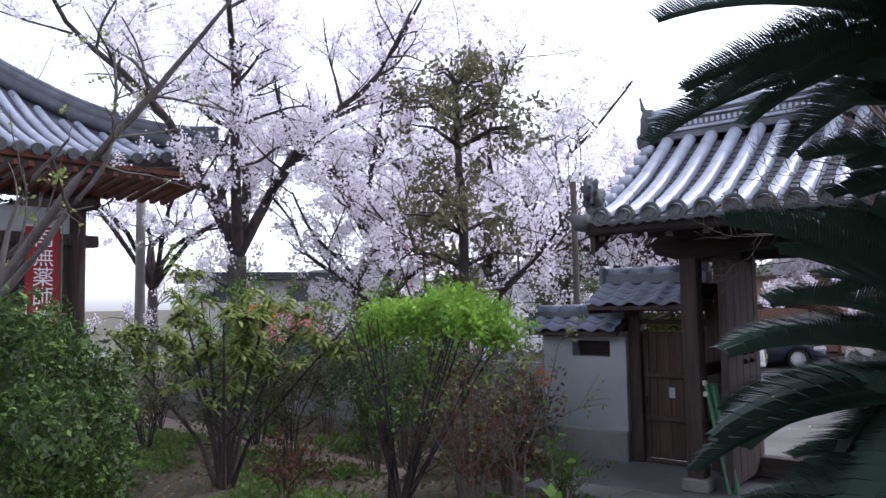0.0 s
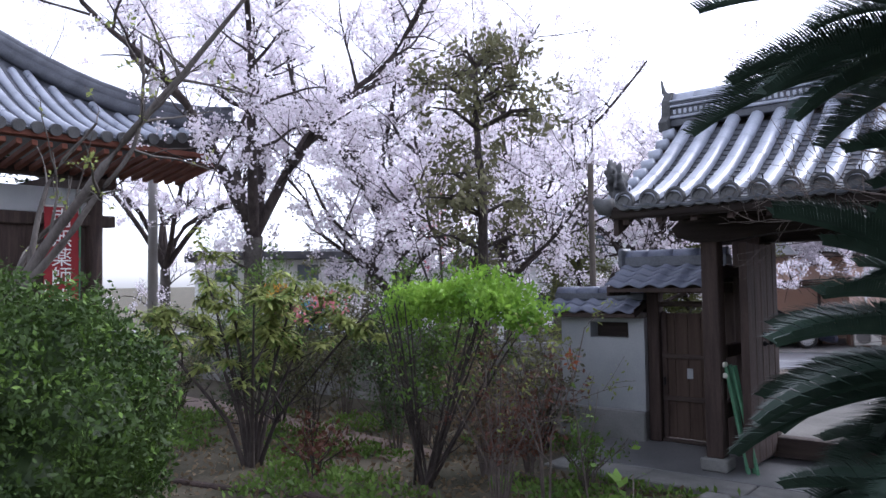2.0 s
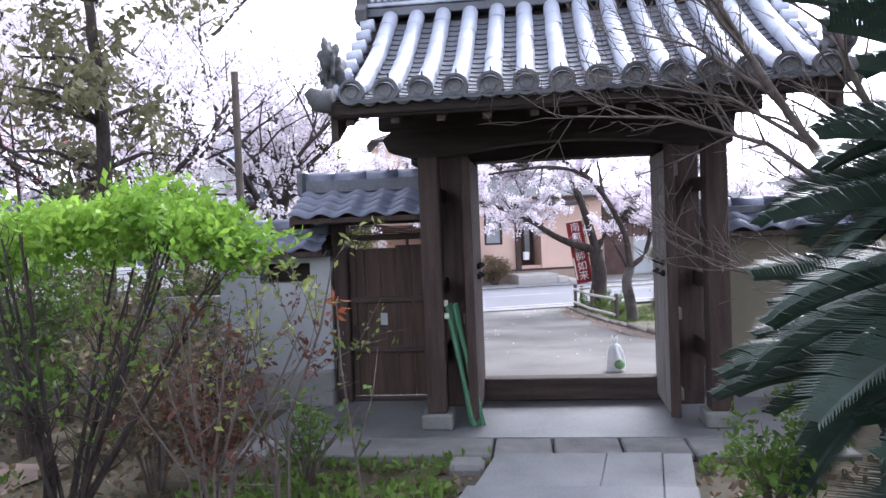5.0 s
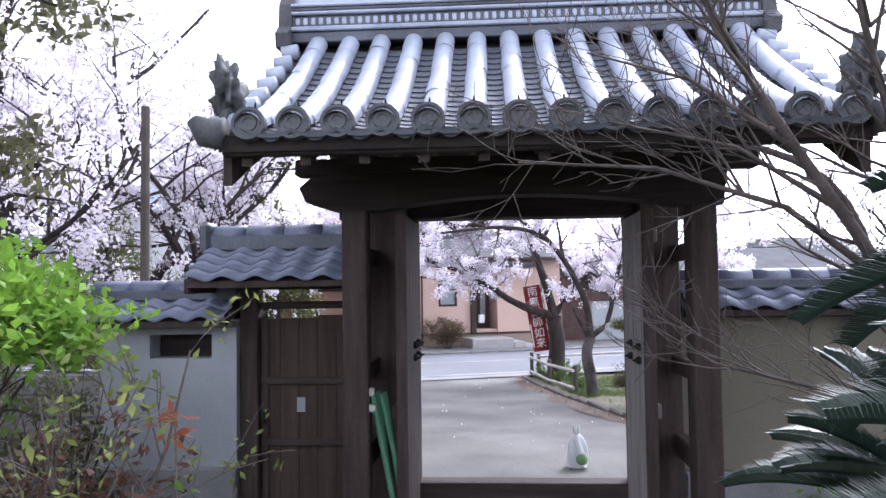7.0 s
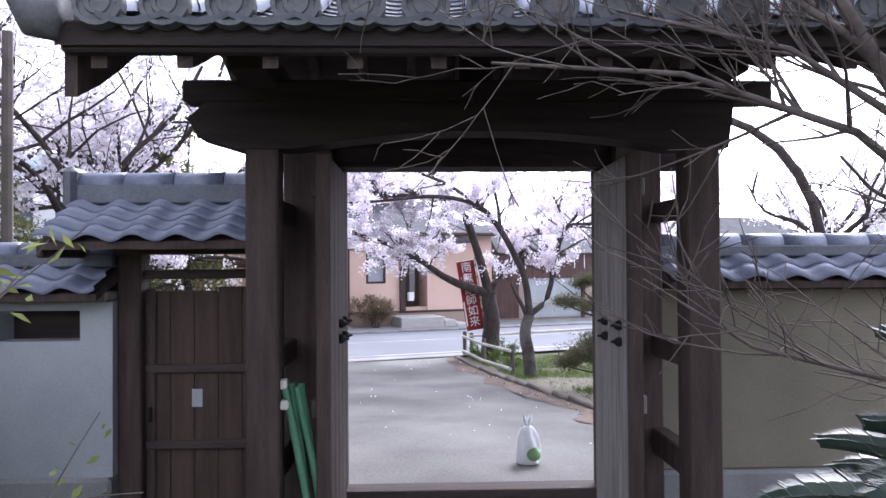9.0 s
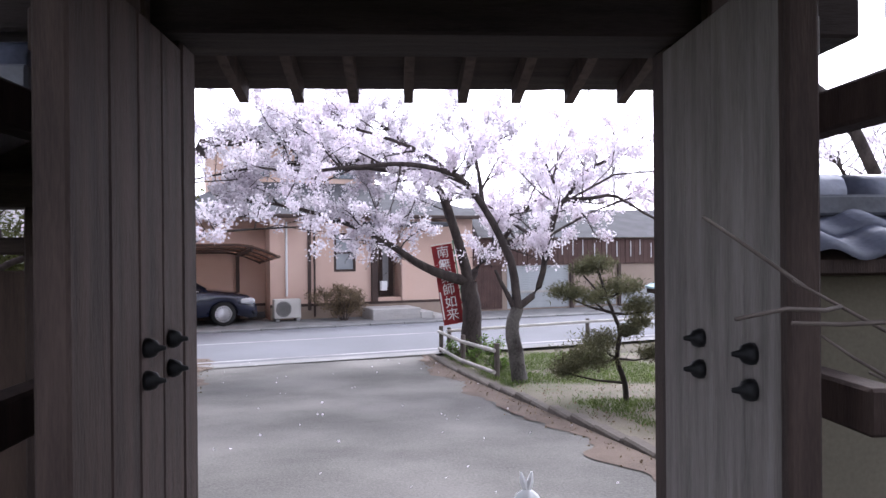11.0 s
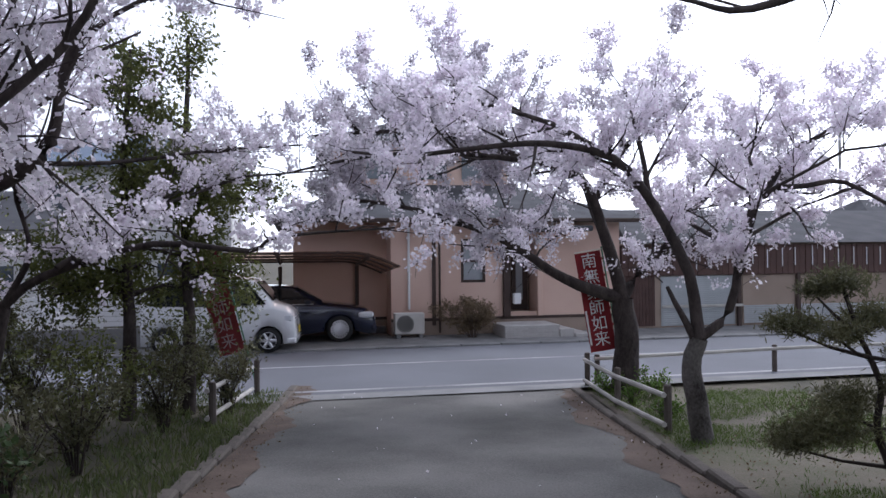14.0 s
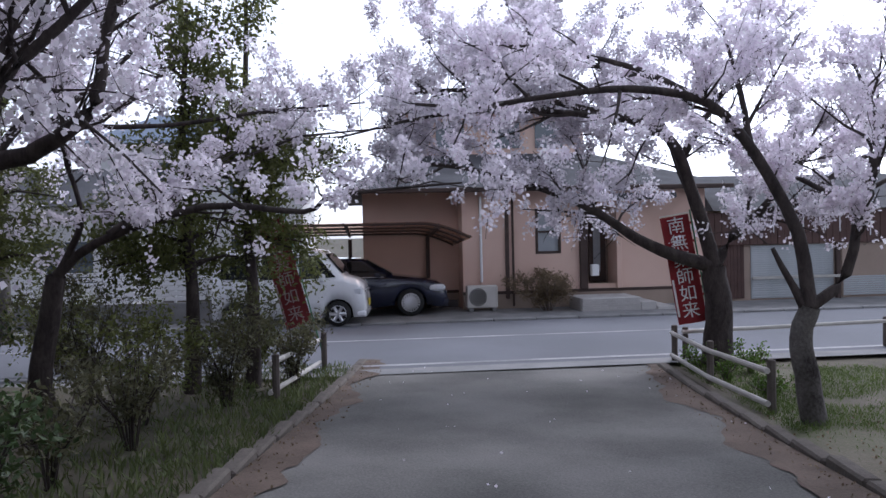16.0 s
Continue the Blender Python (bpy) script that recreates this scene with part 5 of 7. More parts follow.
def glyphs(text, size, material, owner, m, name="lettering"):
    cu = bpy.data.curves.new(name, "FONT")
    cu.body, cu.size, cu.extrude, cu.align_x, cu.align_y = text, size, 0.001, "CENTER", "CENTER"
    tmp = bpy.data.objects.new(name, cu)
    me = bpy.data.meshes.new_from_object(tmp)
    bpy.data.objects.remove(tmp)
    bpy.data.curves.remove(cu)
    if not me.polygons:
        bm = bevel_box(-size * 0.4, size * 0.4, -size * 0.4, size * 0.4, 0, 0.002, 0.0005)
        bm.to_mesh(me)
        bm.free()
    me.materials.clear()
    me.materials.append(M[material])
    ob = new(name, me)
    ob.parent = owner
    ob.matrix_basis = m
    return ob


def banner(x, y, z, rz, lean, h, w, text, label, pole_h, cloth="banner", ink="banner_text"):
    """A tall cloth banner on a pole: cloth hangs in the plane x, z, its front to -y."""
    b = thing("banner", x, y, z, rz, label=label, category="banner", group="red temple banners")
    b.matrix_basis = b.matrix_basis @ pose(0, 0, 0, 0, lean, 0)
    bm = bm_new()
    tube(bm, [(w / 2 + 0.03, 0, -pole_h), (w / 2 + 0.03, 0, h + 0.06)], 0.013, 8)
    part("pole", bm, M["green_plastic"], b, "thin green pole")
    bm = bm_new()
    tube(bm, [(-w / 2, 0, h + 0.02), (w / 2 + 0.04, 0, h + 0.02)], 0.01, 6)
    part("top_rod", bm, M["cream_plastic"], b)
    bm = bm_new()
    nx, nz = 7, 20
    g = [[bm.verts.new((-w / 2 + w * i / nx, 0.015 * math.sin(i * 1.1 + j * 0.35) , h * j / nz)) for i in range(nx + 1)] for j in range(nz + 1)]
    for j in range(nz):
        for i in range(nx):
            bm.faces.new((g[j][i], g[j][i + 1], g[j + 1][i + 1], g[j + 1][i]))
    part("cloth", bm, M[cloth], b, "faded red cloth", True)
    for i in range(6):
        part("loop", bevel_box(w / 2 - 0.005, w / 2 + 0.045, -0.006, 0.006, h * (i + 0.5) / 6 - 0.02, h * (i + 0.5) / 6 + 0.02, 0.002), M["banner"], b)
    k = len(text)
    for i, ch in enumerate(text):
        glyphs(ch, w * 0.62, ink, b, pose(0.0, -0.025, h * (1 - (i + 0.62) / (k + 0.35)), 90, 0, 0), "character")
    part("side_stripe", bevel_box(-w / 2 + 0.01, -w / 2 + 0.04, -0.024, -0.021, 0.12, h * 0.42, 0.001), M[ink], b)
    return b


banner(0.98, 12.35, 0.22, 6, -9, 1.62, 0.42, "南無薬師如来", "faded red banner with white lettering tied to the drive fence", 0.62)
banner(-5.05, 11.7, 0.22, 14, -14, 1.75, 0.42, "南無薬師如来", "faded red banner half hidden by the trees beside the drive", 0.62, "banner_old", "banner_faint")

nb = thing("notice_board", 3.27, 5.95, ground_z(3.1, 5.9), label="dark wooden notice board under a pale blue-green metal roof", category="notice board")
for y in (-0.05, -1.25, -2.4):
    part("post", bevel_box(-0.05, 0.05, y - 0.05, y + 0.05, -0.1, 1.42, 0.01), M["wood"], nb)
part("panel", bevel_box(-0.015, 0.045, -2.34, -0.11, 0.2, 1.26, 0.01), M["board"], nb, "weathered brown board")
for y in (-0.13, -2.33):
    part("stile", bevel_box(-0.04, -0.016, y - 0.03, y + 0.03, 0.2, 1.26, 0.006), M["wood"], nb)
part("frame", bevel_box(-0.045, -0.016, -2.36, -0.1, 1.265, 1.35, 0.01), M["wood"], nb)
part("frame", bevel_box(-0.045, -0.016, -2.36, -0.1, 0.12, 0.198, 0.01), M["wood"], nb)
bm = bm_new()
prism(bm, [(-0.41, 1.41), (-0.1, 1.54), (0.3, 1.41), (0.3, 1.385), (-0.1, 1.515), (-0.41, 1.385)], -2.7, 0.25)
part("roof", bm, M["copper_green"], nb, "pale blue-green metal roof")
part("roof_edge", bevel_box(-0.395, -0.355, -2.68, 0.23, 1.33, 1.388, 0.005), M["wood"], nb)
part("ridge_strip", bevel_box(-0.14, -0.06, -2.71, 0.26, 1.535, 1.56, 0.008), M["copper_green"], nb)

# things in and by the gate
poles = thing("folded_green_poles", -0.99, -1.0, PZ, label="bundle of green plastic poles leaning on the gate post", category="poles")
for i, (dx, dy, lean_) in enumerate(((0.0, 0.0, 11), (0.04, 0.05, 9), (0.08, 0.02, 12), (-0.03, 0.06, 8))):
    bm = bm_new()
    tube(bm, [(dx + 0.12, dy, 0), (dx + 0.12 - 1.07 * math.sin(radians(lean_)), dy + 0.02, 1.07 * math.cos(radians(lean_)))], 0.02, 8)
    part("pole", bm, M["green_plastic"], poles)
part("wrap", bevel_box(-0.13, -0.06, -0.02, 0.06, 0.93, 0.98, 0.01), M["cream_plastic"], poles)
part("cap", bevel_box(-0.14, -0.07, -0.02, 0.06, 1.04, 1.09, 0.01), M["cream_plastic"], poles)
gp = thing("green_pole", -0.35, 0.28, PZ, label="green plastic pole lying behind the threshold", category="pole")
for k in range(3):
    bm = bm_new()
    tube(bm, [(-0.5, 0.05 * k, 0.02), (0.42, 0.05 * k, 0.02)], 0.016, 8)
    part("bar", bm, M["green_plastic"] if k else M["cream_plastic"], gp)
bag = thing("plastic_bag", 0.57, 1.35, ground_z(0.5, 1.35) + 0.012, label="tied white plastic bag with something green inside, on the drive", category="bag")
bm = bmesh.new()
bmesh.ops.create_icosphere(bm, subdivisions=4, radius=1)
for v in bm.verts:
    c = v.co.copy()
    z = (c.z + 1) / 2
    r = 0.115 * (1 - z) ** 0.45 * (0.75 + 0.6 * z) + 0.008
    ang = math.atan2(c.y, c.x)
    w = 1 + 0.12 * math.sin(ang * 5 + z * 4) + 0.1 * noise.noise(c * 3)
    v.co = Vector((math.cos(ang) * r * w, math.sin(ang) * r * w * 0.8, 0.32 * z ** 1.1))
part("sack", bm, M["bag"], bag, "thin white plastic", True)
bm = bmesh.new()
bmesh.ops.create_icosphere(bm, subdivisions=3, radius=0.06)
bmesh.ops.transform(bm, matrix=Matrix.Translation((0.04, -0.062, 0.09)), verts=bm.verts)
part("contents", bm, M["bag_green"], bag, "green stuff showing through", True)
for s in (-1, 1):
    bm = bm_new()
    tube(bm, [(0, 0, 0.3), (s * 0.02, 0.01, 0.36), (s * 0.03, 0.015, 0.41)], [0.018, 0.02, 0.006], 6)
    part("handle", bm, M["bag"], bag)
for x, y in ((1.12, 0.35), (-1.12, 0.35)):
    tagged(part("corner_stone", bevel_box(x - 0.09, x + 0.09, y - 0.09, y + 0.09, 0.1, 0.3, 0.02), M["kerb"]), "small dark stone block at the gate foot", "stone")
# ---- plants ----
def leaf_mesh(name, places, size, per, spread, material, parent, aspect=1.8, droop=0.0, jitter=0.35, seed=0, label="", kind=""):
    """Many small four-cornered leaves or petals round the places, as one mesh."""
    rng = np.random.default_rng(seed)
    c = np.repeat(np.asarray(places, float), per, axis=0)
    n = len(c)
    c = c + rng.normal(0, 1, (n, 3)) * np.asarray(spread)
    d = rng.normal(0, 1, (n, 3))
    d[:, 2] -= droop
    d /= np.linalg.norm(d, axis=1)[:, None]
    e = np.cross(d, rng.normal(0, 1, (n, 3)))
    e /= np.linalg.norm(e, axis=1)[:, None] + 1e-9
    f = np.cross(d, e)
    s = size * (1 + rng.uniform(-jitter, jitter, n))[:, None]
    w = s / aspect
    v = np.empty((n, 4, 3))
    v[:, 0] = c
    v[:, 1] = c + d * s * 0.55 + e * w * 0.5 + f * s * 0.08
    v[:, 2] = c + d * s
    v[:, 3] = c + d * s * 0.55 - e * w * 0.5 + f * s * 0.08
    me = bpy.data.meshes.new(name)
    me.vertices.add(n * 4)
    me.vertices.foreach_set("co", v.ravel())
    me.loops.add(n * 4)
    me.loops.foreach_set("vertex_index", np.arange(n * 4, dtype=np.int32))
    me.polygons.add(n)
    me.polygons.foreach_set("loop_start", np.arange(0, n * 4, 4, dtype=np.int32))
    me.update(calc_edges=True)
    me.materials.append(M[material])
    ob = new(name, me)
    if parent is not None:
        ob.parent = parent
    if label:
        ob["label"] = label
    if kind:
        ob["kind"] = kind
    return ob


def grow(rng, limbs, levels, density, lengths, up=0.25, out=0.6, wander=0.35):
    """From drawn limbs (lists of points with a radius at either end) grows finer branches. Returns all the limbs and the tips."""
    every = [(list(map(Vector, p)), r0, r1) for p, r0, r1 in limbs]
    tips = []
    current = every[:]
    for lv in range(levels):
        nxt = []
        for pts, r0, r1 in current:
            total = sum((b - a).length for a, b in zip(pts, pts[1:]))
            k = max(1, int(total * density[lv]))
            for _ in range(k):
                f = rng.uniform(0.2 if lv == 0 else 0.12, 1.0)
                d = f * total
                for a, b in zip(pts, pts[1:]):
                    l = (b - a).length
                    if d <= l:
                        break
                    d -= l
                p = a.lerp(b, min(1, d / max(l, 1e-6)))
                ax = (b - a).normalized()
                side = Vector((rng.gauss(0, 1), rng.gauss(0, 1), rng.gauss(0, 0.7) + up)).normalized()
                v = (ax * (1 - out) + side * out + Vector((0, 0, up * 0.4))).normalized()
                length = lengths[lv] * rng.uniform(0.5, 1.25)
                q = [p]
                seg = 4 if lv == 0 else 3
                for s in range(seg):
                    v = (v + Vector((rng.gauss(0, wander), rng.gauss(0, wander), rng.gauss(0, wander))) * 0.5).normalized()
                    q.append(q[-1] + v * (length / seg))
                r = max(0.0025, min((r0 + (r1 - r0) * f) * 0.62, length * 0.02 + 0.002))
                nxt.append((q, r, max(0.0018, r * 0.3)))
        every += nxt
        current = nxt
    for pts, r0, r1 in current:
        for a, b in zip(pts, pts[1:]):
            tips += [a.lerp(b, t) for t in (0.15, 0.5, 0.85)]
    return every, tips


def limb_mesh(limbs, fine_sides=4):
    bm = bm_new()
    for pts, r0, r1 in limbs:
        n = len(pts)
        if r0 > 0.03 and n > 2:
            fine = []
            for i in range(n - 1):
                p0, p1, p2, p3 = pts[max(i - 1, 0)], pts[i], pts[i + 1], pts[min(i + 2, n - 1)]
                for t in (0, 0.34, 0.67):
                    fine.append(0.5 * ((2 * p1) + (p2 - p0) * t + (2 * p0 - 5 * p1 + 4 * p2 - p3) * t * t + (3 * p1 - p0 - 3 * p2 + p3) * t ** 3))
            fine.append(pts[-1])
            pts = [p + Vector((noise.noise(p * 4), noise.noise(p * 4 + Vector((7, 0, 0))), 0)) * r0 * 0.3 for p in fine]
            n = len(pts)
        tube(bm, pts, [r0 + (r1 - r0) * (i / (n - 1)) ** 0.8 for i in range(n)], 9 if r0 > 0.05 else (6 if r0 > 0.015 else fine_sides), False)
    return bm


def cherry(name, limbs, seed, levels=3, density=(3.2, 5.0, 6.0), lengths=(0.9, 0.45, 0.2), flower=0.045, per=8, label="", group="", bark="bark_cherry", spread=0.04, keep=0.6, up=0.25, low=1.9):
    rng = random.Random(seed)
    base = limbs[0][0][0]
    tr = thing(name, base[0], base[1], base[2], label=label, category="tree", group=group)
    off = Vector(base)
    every, tips = grow(rng, [([Vector(p) - off for p in pts], r0, r1) for pts, r0, r1 in limbs], levels, density, lengths, up)
    k = len(limbs)
    part("trunk", limb_mesh(every[:1]), M[bark], tr, smooth=True)
    for e in every[1:k]:
        part("branch", limb_mesh([e]), M["bark"], tr, smooth=True)
    tagged(part("branchwork", limb_mesh([e for e in every[k:] if e[0][0].z + off.z > low - 0.25]), M["bark"], tr, smooth=True), kind="stuff")
    tips = [t for t in tips if t.z + off.z > low + rng.uniform(-0.25, 0.15) and rng.random() < keep]
    leaf_mesh("crown", tips, flower, per, spread, "blossom", tr, 1.15, 0.0, 0.3, seed, "pale pink cherry blossom")
    return tr


Y1 = 8.45
cherry("cherry_tree", [
    ([(1.7, Y1, -0.36), (1.6, Y1, 0.2), (1.58, Y1, 0.55), (1.65, Y1, 0.85)], 0.13, 0.095),
    ([(1.65, Y1, 0.85), (1.56, Y1, 1.55), (1.16, Y1 - 0.1, 2.33), (0.72, Y1 - 0.25, 2.82), (0.02, Y1 - 0.4, 2.97), (-0.63, Y1 - 0.6, 2.92), (-1.43, Y1 - 0.7, 2.84), (-2.0, Y1 - 0.8, 2.88)], 0.075, 0.014),
    ([(1.16, Y1, 2.33), (1.08, Y1 + 0.2, 3.0), (0.93, Y1 + 0.3, 3.69)], 0.05, 0.012),
    ([(0.72, Y1 - 0.2, 2.82), (0.1, Y1 + 0.3, 3.3), (-0.95, Y1 + 0.6, 3.68), (-1.7, Y1 + 0.8, 3.8)], 0.045, 0.01),
    ([(1.65, Y1, 0.85), (2.0, Y1 + 0.05, 1.16), (2.16, Y1 + 0.1, 1.93), (2.39, Y1 + 0.1, 2.43), (2.79, Y1, 2.49), (3.15, Y1 - 0.1, 2.51), (3.75, Y1 - 0.2, 2.15), (4.3, Y1 - 0.2, 2.05)], 0.06, 0.012),
    ([(2.39, Y1 + 0.1, 2.43), (2.2, Y1, 2.8), (1.99, Y1 - 0.1, 3.27)], 0.035, 0.01),
    ([(2.39, Y1 + 0.1, 2.43), (2.75, Y1 + 0.3, 2.9), (3.1, Y1 + 0.4, 3.1), (3.35, Y1 + 0.4, 3.3)], 0.04, 0.009),
    ([(1.62, Y1, 0.8), (1.45, Y1 - 0.05, 1.15), (1.31, Y1 - 0.1, 1.42)], 0.05, 0.02),
    ([(2.16, Y1 + 0.1, 1.93), (2.9, Y1 + 0.5, 2.3), (3.8, Y1 + 0.7, 2.6), (4.7, Y1 + 0.8, 2.5)], 0.024, 0.006),
    ([(2.39, Y1 + 0.1, 2.43), (3.0, Y1 - 0.5, 2.8), (3.7, Y1 - 0.7, 2.85), (4.2, Y1 - 0.8, 2.6)], 0.02, 0.006),
    ([(2.1, Y1 + 0.1, 1.8), (1.75, Y1 + 0.6, 2.1), (1.3, Y1 + 1.2, 2.5), (0.8, Y1 + 1.6, 2.9)], 0.04, 0.01),
], 11, density=(3.6, 5.0, 6.0), label="spreading cherry tree in full pale pink blossom on the lawn", group="cherry trees by the drive", flower=0.04, per=12, keep=0.86, low=1.68)

Y2 = 12.2
cherry("cherry_tree", [
    ([(1.3, Y2, -0.45), (1.32, Y2, 0.35), (1.27, Y2, 1.08)], 0.24, 0.17),
    ([(1.27, Y2, 1.08), (0.57, Y2 - 0.1, 1.3), (0.02, Y2 - 0.2, 1.61), (-0.64, Y2 - 0.5, 2.04), (-1.9, Y2 - 0.9, 2.5), (-3.2, Y2 - 1.2, 2.7)], 0.12, 0.02),
    ([(1.27, Y2, 1.08), (0.96, Y2, 2.21), (0.6, Y2 - 0.2, 3.0), (-0.5, Y2 - 0.4, 3.4), (-2.0, Y2 - 0.6, 3.75), (-3.6, Y2 - 0.8, 3.7)], 0.12, 0.02),
    ([(0.96, Y2, 2.21), (0.6, Y2 + 0.4, 3.2), (0.1, Y2 + 0.6, 3.9), (-0.7, Y2 + 0.7, 4.5)], 0.09, 0.018),
    ([(0.8, Y2, 2.6), (1.2, Y2 - 0.3, 3.3), (1.6, Y2 - 0.5, 3.8), (1.8, Y2 - 0.5, 4.15)], 0.07, 0.015),
    ([(1.27, Y2, 1.08), (1.78, Y2 + 0.2, 1.73), (2.52, Y2 + 0.4, 2.0), (3.4, Y2 + 0.6, 2.6), (4.6, Y2 + 0.8, 3.0)], 0.1, 0.018),
    ([(1.9, Y2 + 0.2, 1.8), (2.5, Y2 - 0.2, 2.6), (3.2, Y2 - 0.4, 3.2)], 0.06, 0.012),
    ([(0.3, Y2 - 0.3, 3.2), (-1.2, Y2 - 1.2, 3.3), (-2.4, Y2 - 1.9, 3.2), (-3.6, Y2 - 2.4, 2.9)], 0.06, 0.012),
    ([(-0.3, Y2 - 0.4, 3.6), (-1.4, Y2 + 0.4, 4.1), (-2.6, Y2 + 0.6, 4.3)], 0.05, 0.012),
], 12, density=(4.2, 4.6, 5.5), lengths=(1.1, 0.55, 0.25), flower=0.05, per=11, spread=0.05, keep=0.78, low=1.7, bark="bark", label="large cherry tree in full blossom at the street corner", group="cherry trees by the drive")

Y3 = 6.9
cherry("cherry_tree", [
    ([(-5.62, Y3, -0.3), (-5.66, Y3, 0.1), (-5.6, Y3, 0.6), (-5.42, Y3, 1.31)], 0.14, 0.09),
    ([(-5.42, Y3, 1.31), (-4.91, Y3 - 0.05, 1.63), (-3.71, Y3 - 0.2, 1.92), (-2.72, Y3 - 0.3, 1.84), (-2.4, Y3 - 0.35, 1.97), (-1.34, Y3 - 0.4, 2.03)], 0.055, 0.008),
    ([(-5.42, Y3, 1.31), (-5.1, Y3 - 0.1, 1.7), (-4.99, Y3 - 0.2, 2.0), (-5.15, Y3 - 0.2, 2.61), (-5.1, Y3 - 0.2, 3.94)], 0.04, 0.014),
    ([(-6.6, Y3 - 0.2, -0.3), (-6.5, Y3 - 0.2, 1.2), (-6.03, Y3 - 0.3, 2.26), (-5.25, Y3 - 0.5, 2.42), (-4.75, Y3 - 0.6, 2.59), (-4.47, Y3 - 0.6, 2.84), (-4.32, Y3 - 0.6, 3.56), (-4.0, Y3 - 0.6, 4.2)], 0.13, 0.035),
    ([(-4.4, Y3 - 0.6, 3.3), (-4.05, Y3 - 0.6, 3.85), (-3.4, Y3 - 0.5, 4.2), (-2.6, Y3 - 0.4, 4.3)], 0.04, 0.01),
    ([(-6.03, Y3 - 0.3, 2.26), (-5.9, Y3 + 0.5, 3.2), (-5.4, Y3 + 0.9, 3.9), (-4.6, Y3 + 1.2, 4.4)], 0.06, 0.012),
    ([(-4.7, Y3 - 0.2, 1.7), (-4.2, Y3 + 0.6, 2.3), (-3.4, Y3 + 1.2, 2.7), (-2.5, Y3 + 1.6, 2.8)], 0.03, 0.008),
    ([(-5.8, Y3 + 0.2, 2.8), (-5.0, Y3 + 1.2, 2.9), (-4.0, Y3 + 1.8, 3.1), (-3.0, Y3 + 2.2, 3.2)], 0.04, 0.01),
], 13, density=(3.2, 4.6, 5.6), lengths=(0.8, 0.42, 0.2), low=1.55, keep=0.8, bark="bark", label="old leaning cherry tree with dark crooked limbs, in blossom", group="cherry trees by the drive")


def leafy_tree(name, limbs, seed, material, size, per, spread, label, density=(3, 5), lengths=(0.8, 0.4), bark="bark", aspect=2.2, up=0.2, category="tree", group=""):
    rng = random.Random(seed)
    base = limbs[0][0][0]
    tr = thing(name, base[0], base[1], base[2], label=label, category=category, group=group)
    off = Vector(base)
    every, tips = grow(rng, [([Vector(p) - off for p in pts], r0, r1) for pts, r0, r1 in limbs], len(density), density, lengths, up)
    part("trunk", limb_mesh(every), M[bark], tr, smooth=True)
    leaf_mesh("crown", tips, size, per, spread, material, tr, aspect, 0.2, 0.35, seed)
    return tr


# evergreens beside the drive, behind the left cherry
for x, y, top, sd in ((-5.55, 9.4, 4.6, 21), (-4.95, 9.9, 4.9, 22), (-8.2, 8.8, 5.2, 23)):
    z0 = ground_z(x, y)
    limbs = [([(x, y, z0 - 0.1), (x + 0.05, y, 1.0), (x - 0.03, y, 2.4), (x + 0.08, y, top)], 0.12, 0.025)]
    r = random.Random(sd)
    for k in range(17):
        a, zz = r.uniform(0, 6.28), r.uniform(1.25, 2.9) if k < 15 else r.uniform(3.0, top - 0.4)
        l = r.uniform(0.7, 1.25) if k < 15 else r.uniform(0.4, 0.7)
        limbs.append(([(x, y, zz), (x + l * 0.5 * math.cos(a), y + l * 0.5 * math.sin(a), zz + 0.1), (x + l * math.cos(a), y + l * math.sin(a), zz + 0.02)], 0.03, 0.01))
    leafy_tree("evergreen_tree", limbs, sd, "leaf_airy", 0.075, 8, 0.12, "slim evergreen tree with dark olive leaves beside the drive", (3.5, 7), (0.5, 0.28), group="evergreens by the drive")


def shrub(name, x, y, z, h, r, seed, material, size, per, stems=9, label="", lean=0.5, bark="twig", fill=5, spread=0.05, aspect=2.4, bare=0.35, group="", thick=0.012):
    """A bush of several stems from one foot, leafy above the bare part."""
    rng = random.Random(seed)
    limbs = []
    for i in range(stems):
        a = 6.283 * (i + rng.random() * 0.7) / stems
        k = rng.uniform(0.25, 1.0)
        dx, dy = math.cos(a) * r * k, math.sin(a) * r * k
        hh = h * rng.uniform(0.75, 1.0) * (1 - 0.25 * k)
        limbs.append(([Vector((dx * 0.08, dy * 0.08, -0.03)), Vector((dx * lean * 0.5, dy * lean * 0.5, hh * 0.4)), Vector((dx * 0.75, dy * 0.75, hh * 0.75)), Vector((dx, dy, hh))], thick * rng.uniform(0.7, 1.2), 0.004))
    every, tips = grow(rng, limbs, 2, (fill, 7), (h * 0.28, h * 0.14), 0.3)
    s = thing(name, x, y, z, label=label, category="shrub", group=group)
    part("branchwork", limb_mesh(every), M[bark], s)
    tips = [t for t in tips if t.z > h * bare * (0.8 + 0.4 * rng.random())]
    if material:
        leaf_mesh("foliage", tips, size, per, spread, material, s, aspect, 0.1, 0.4, seed)
    return s


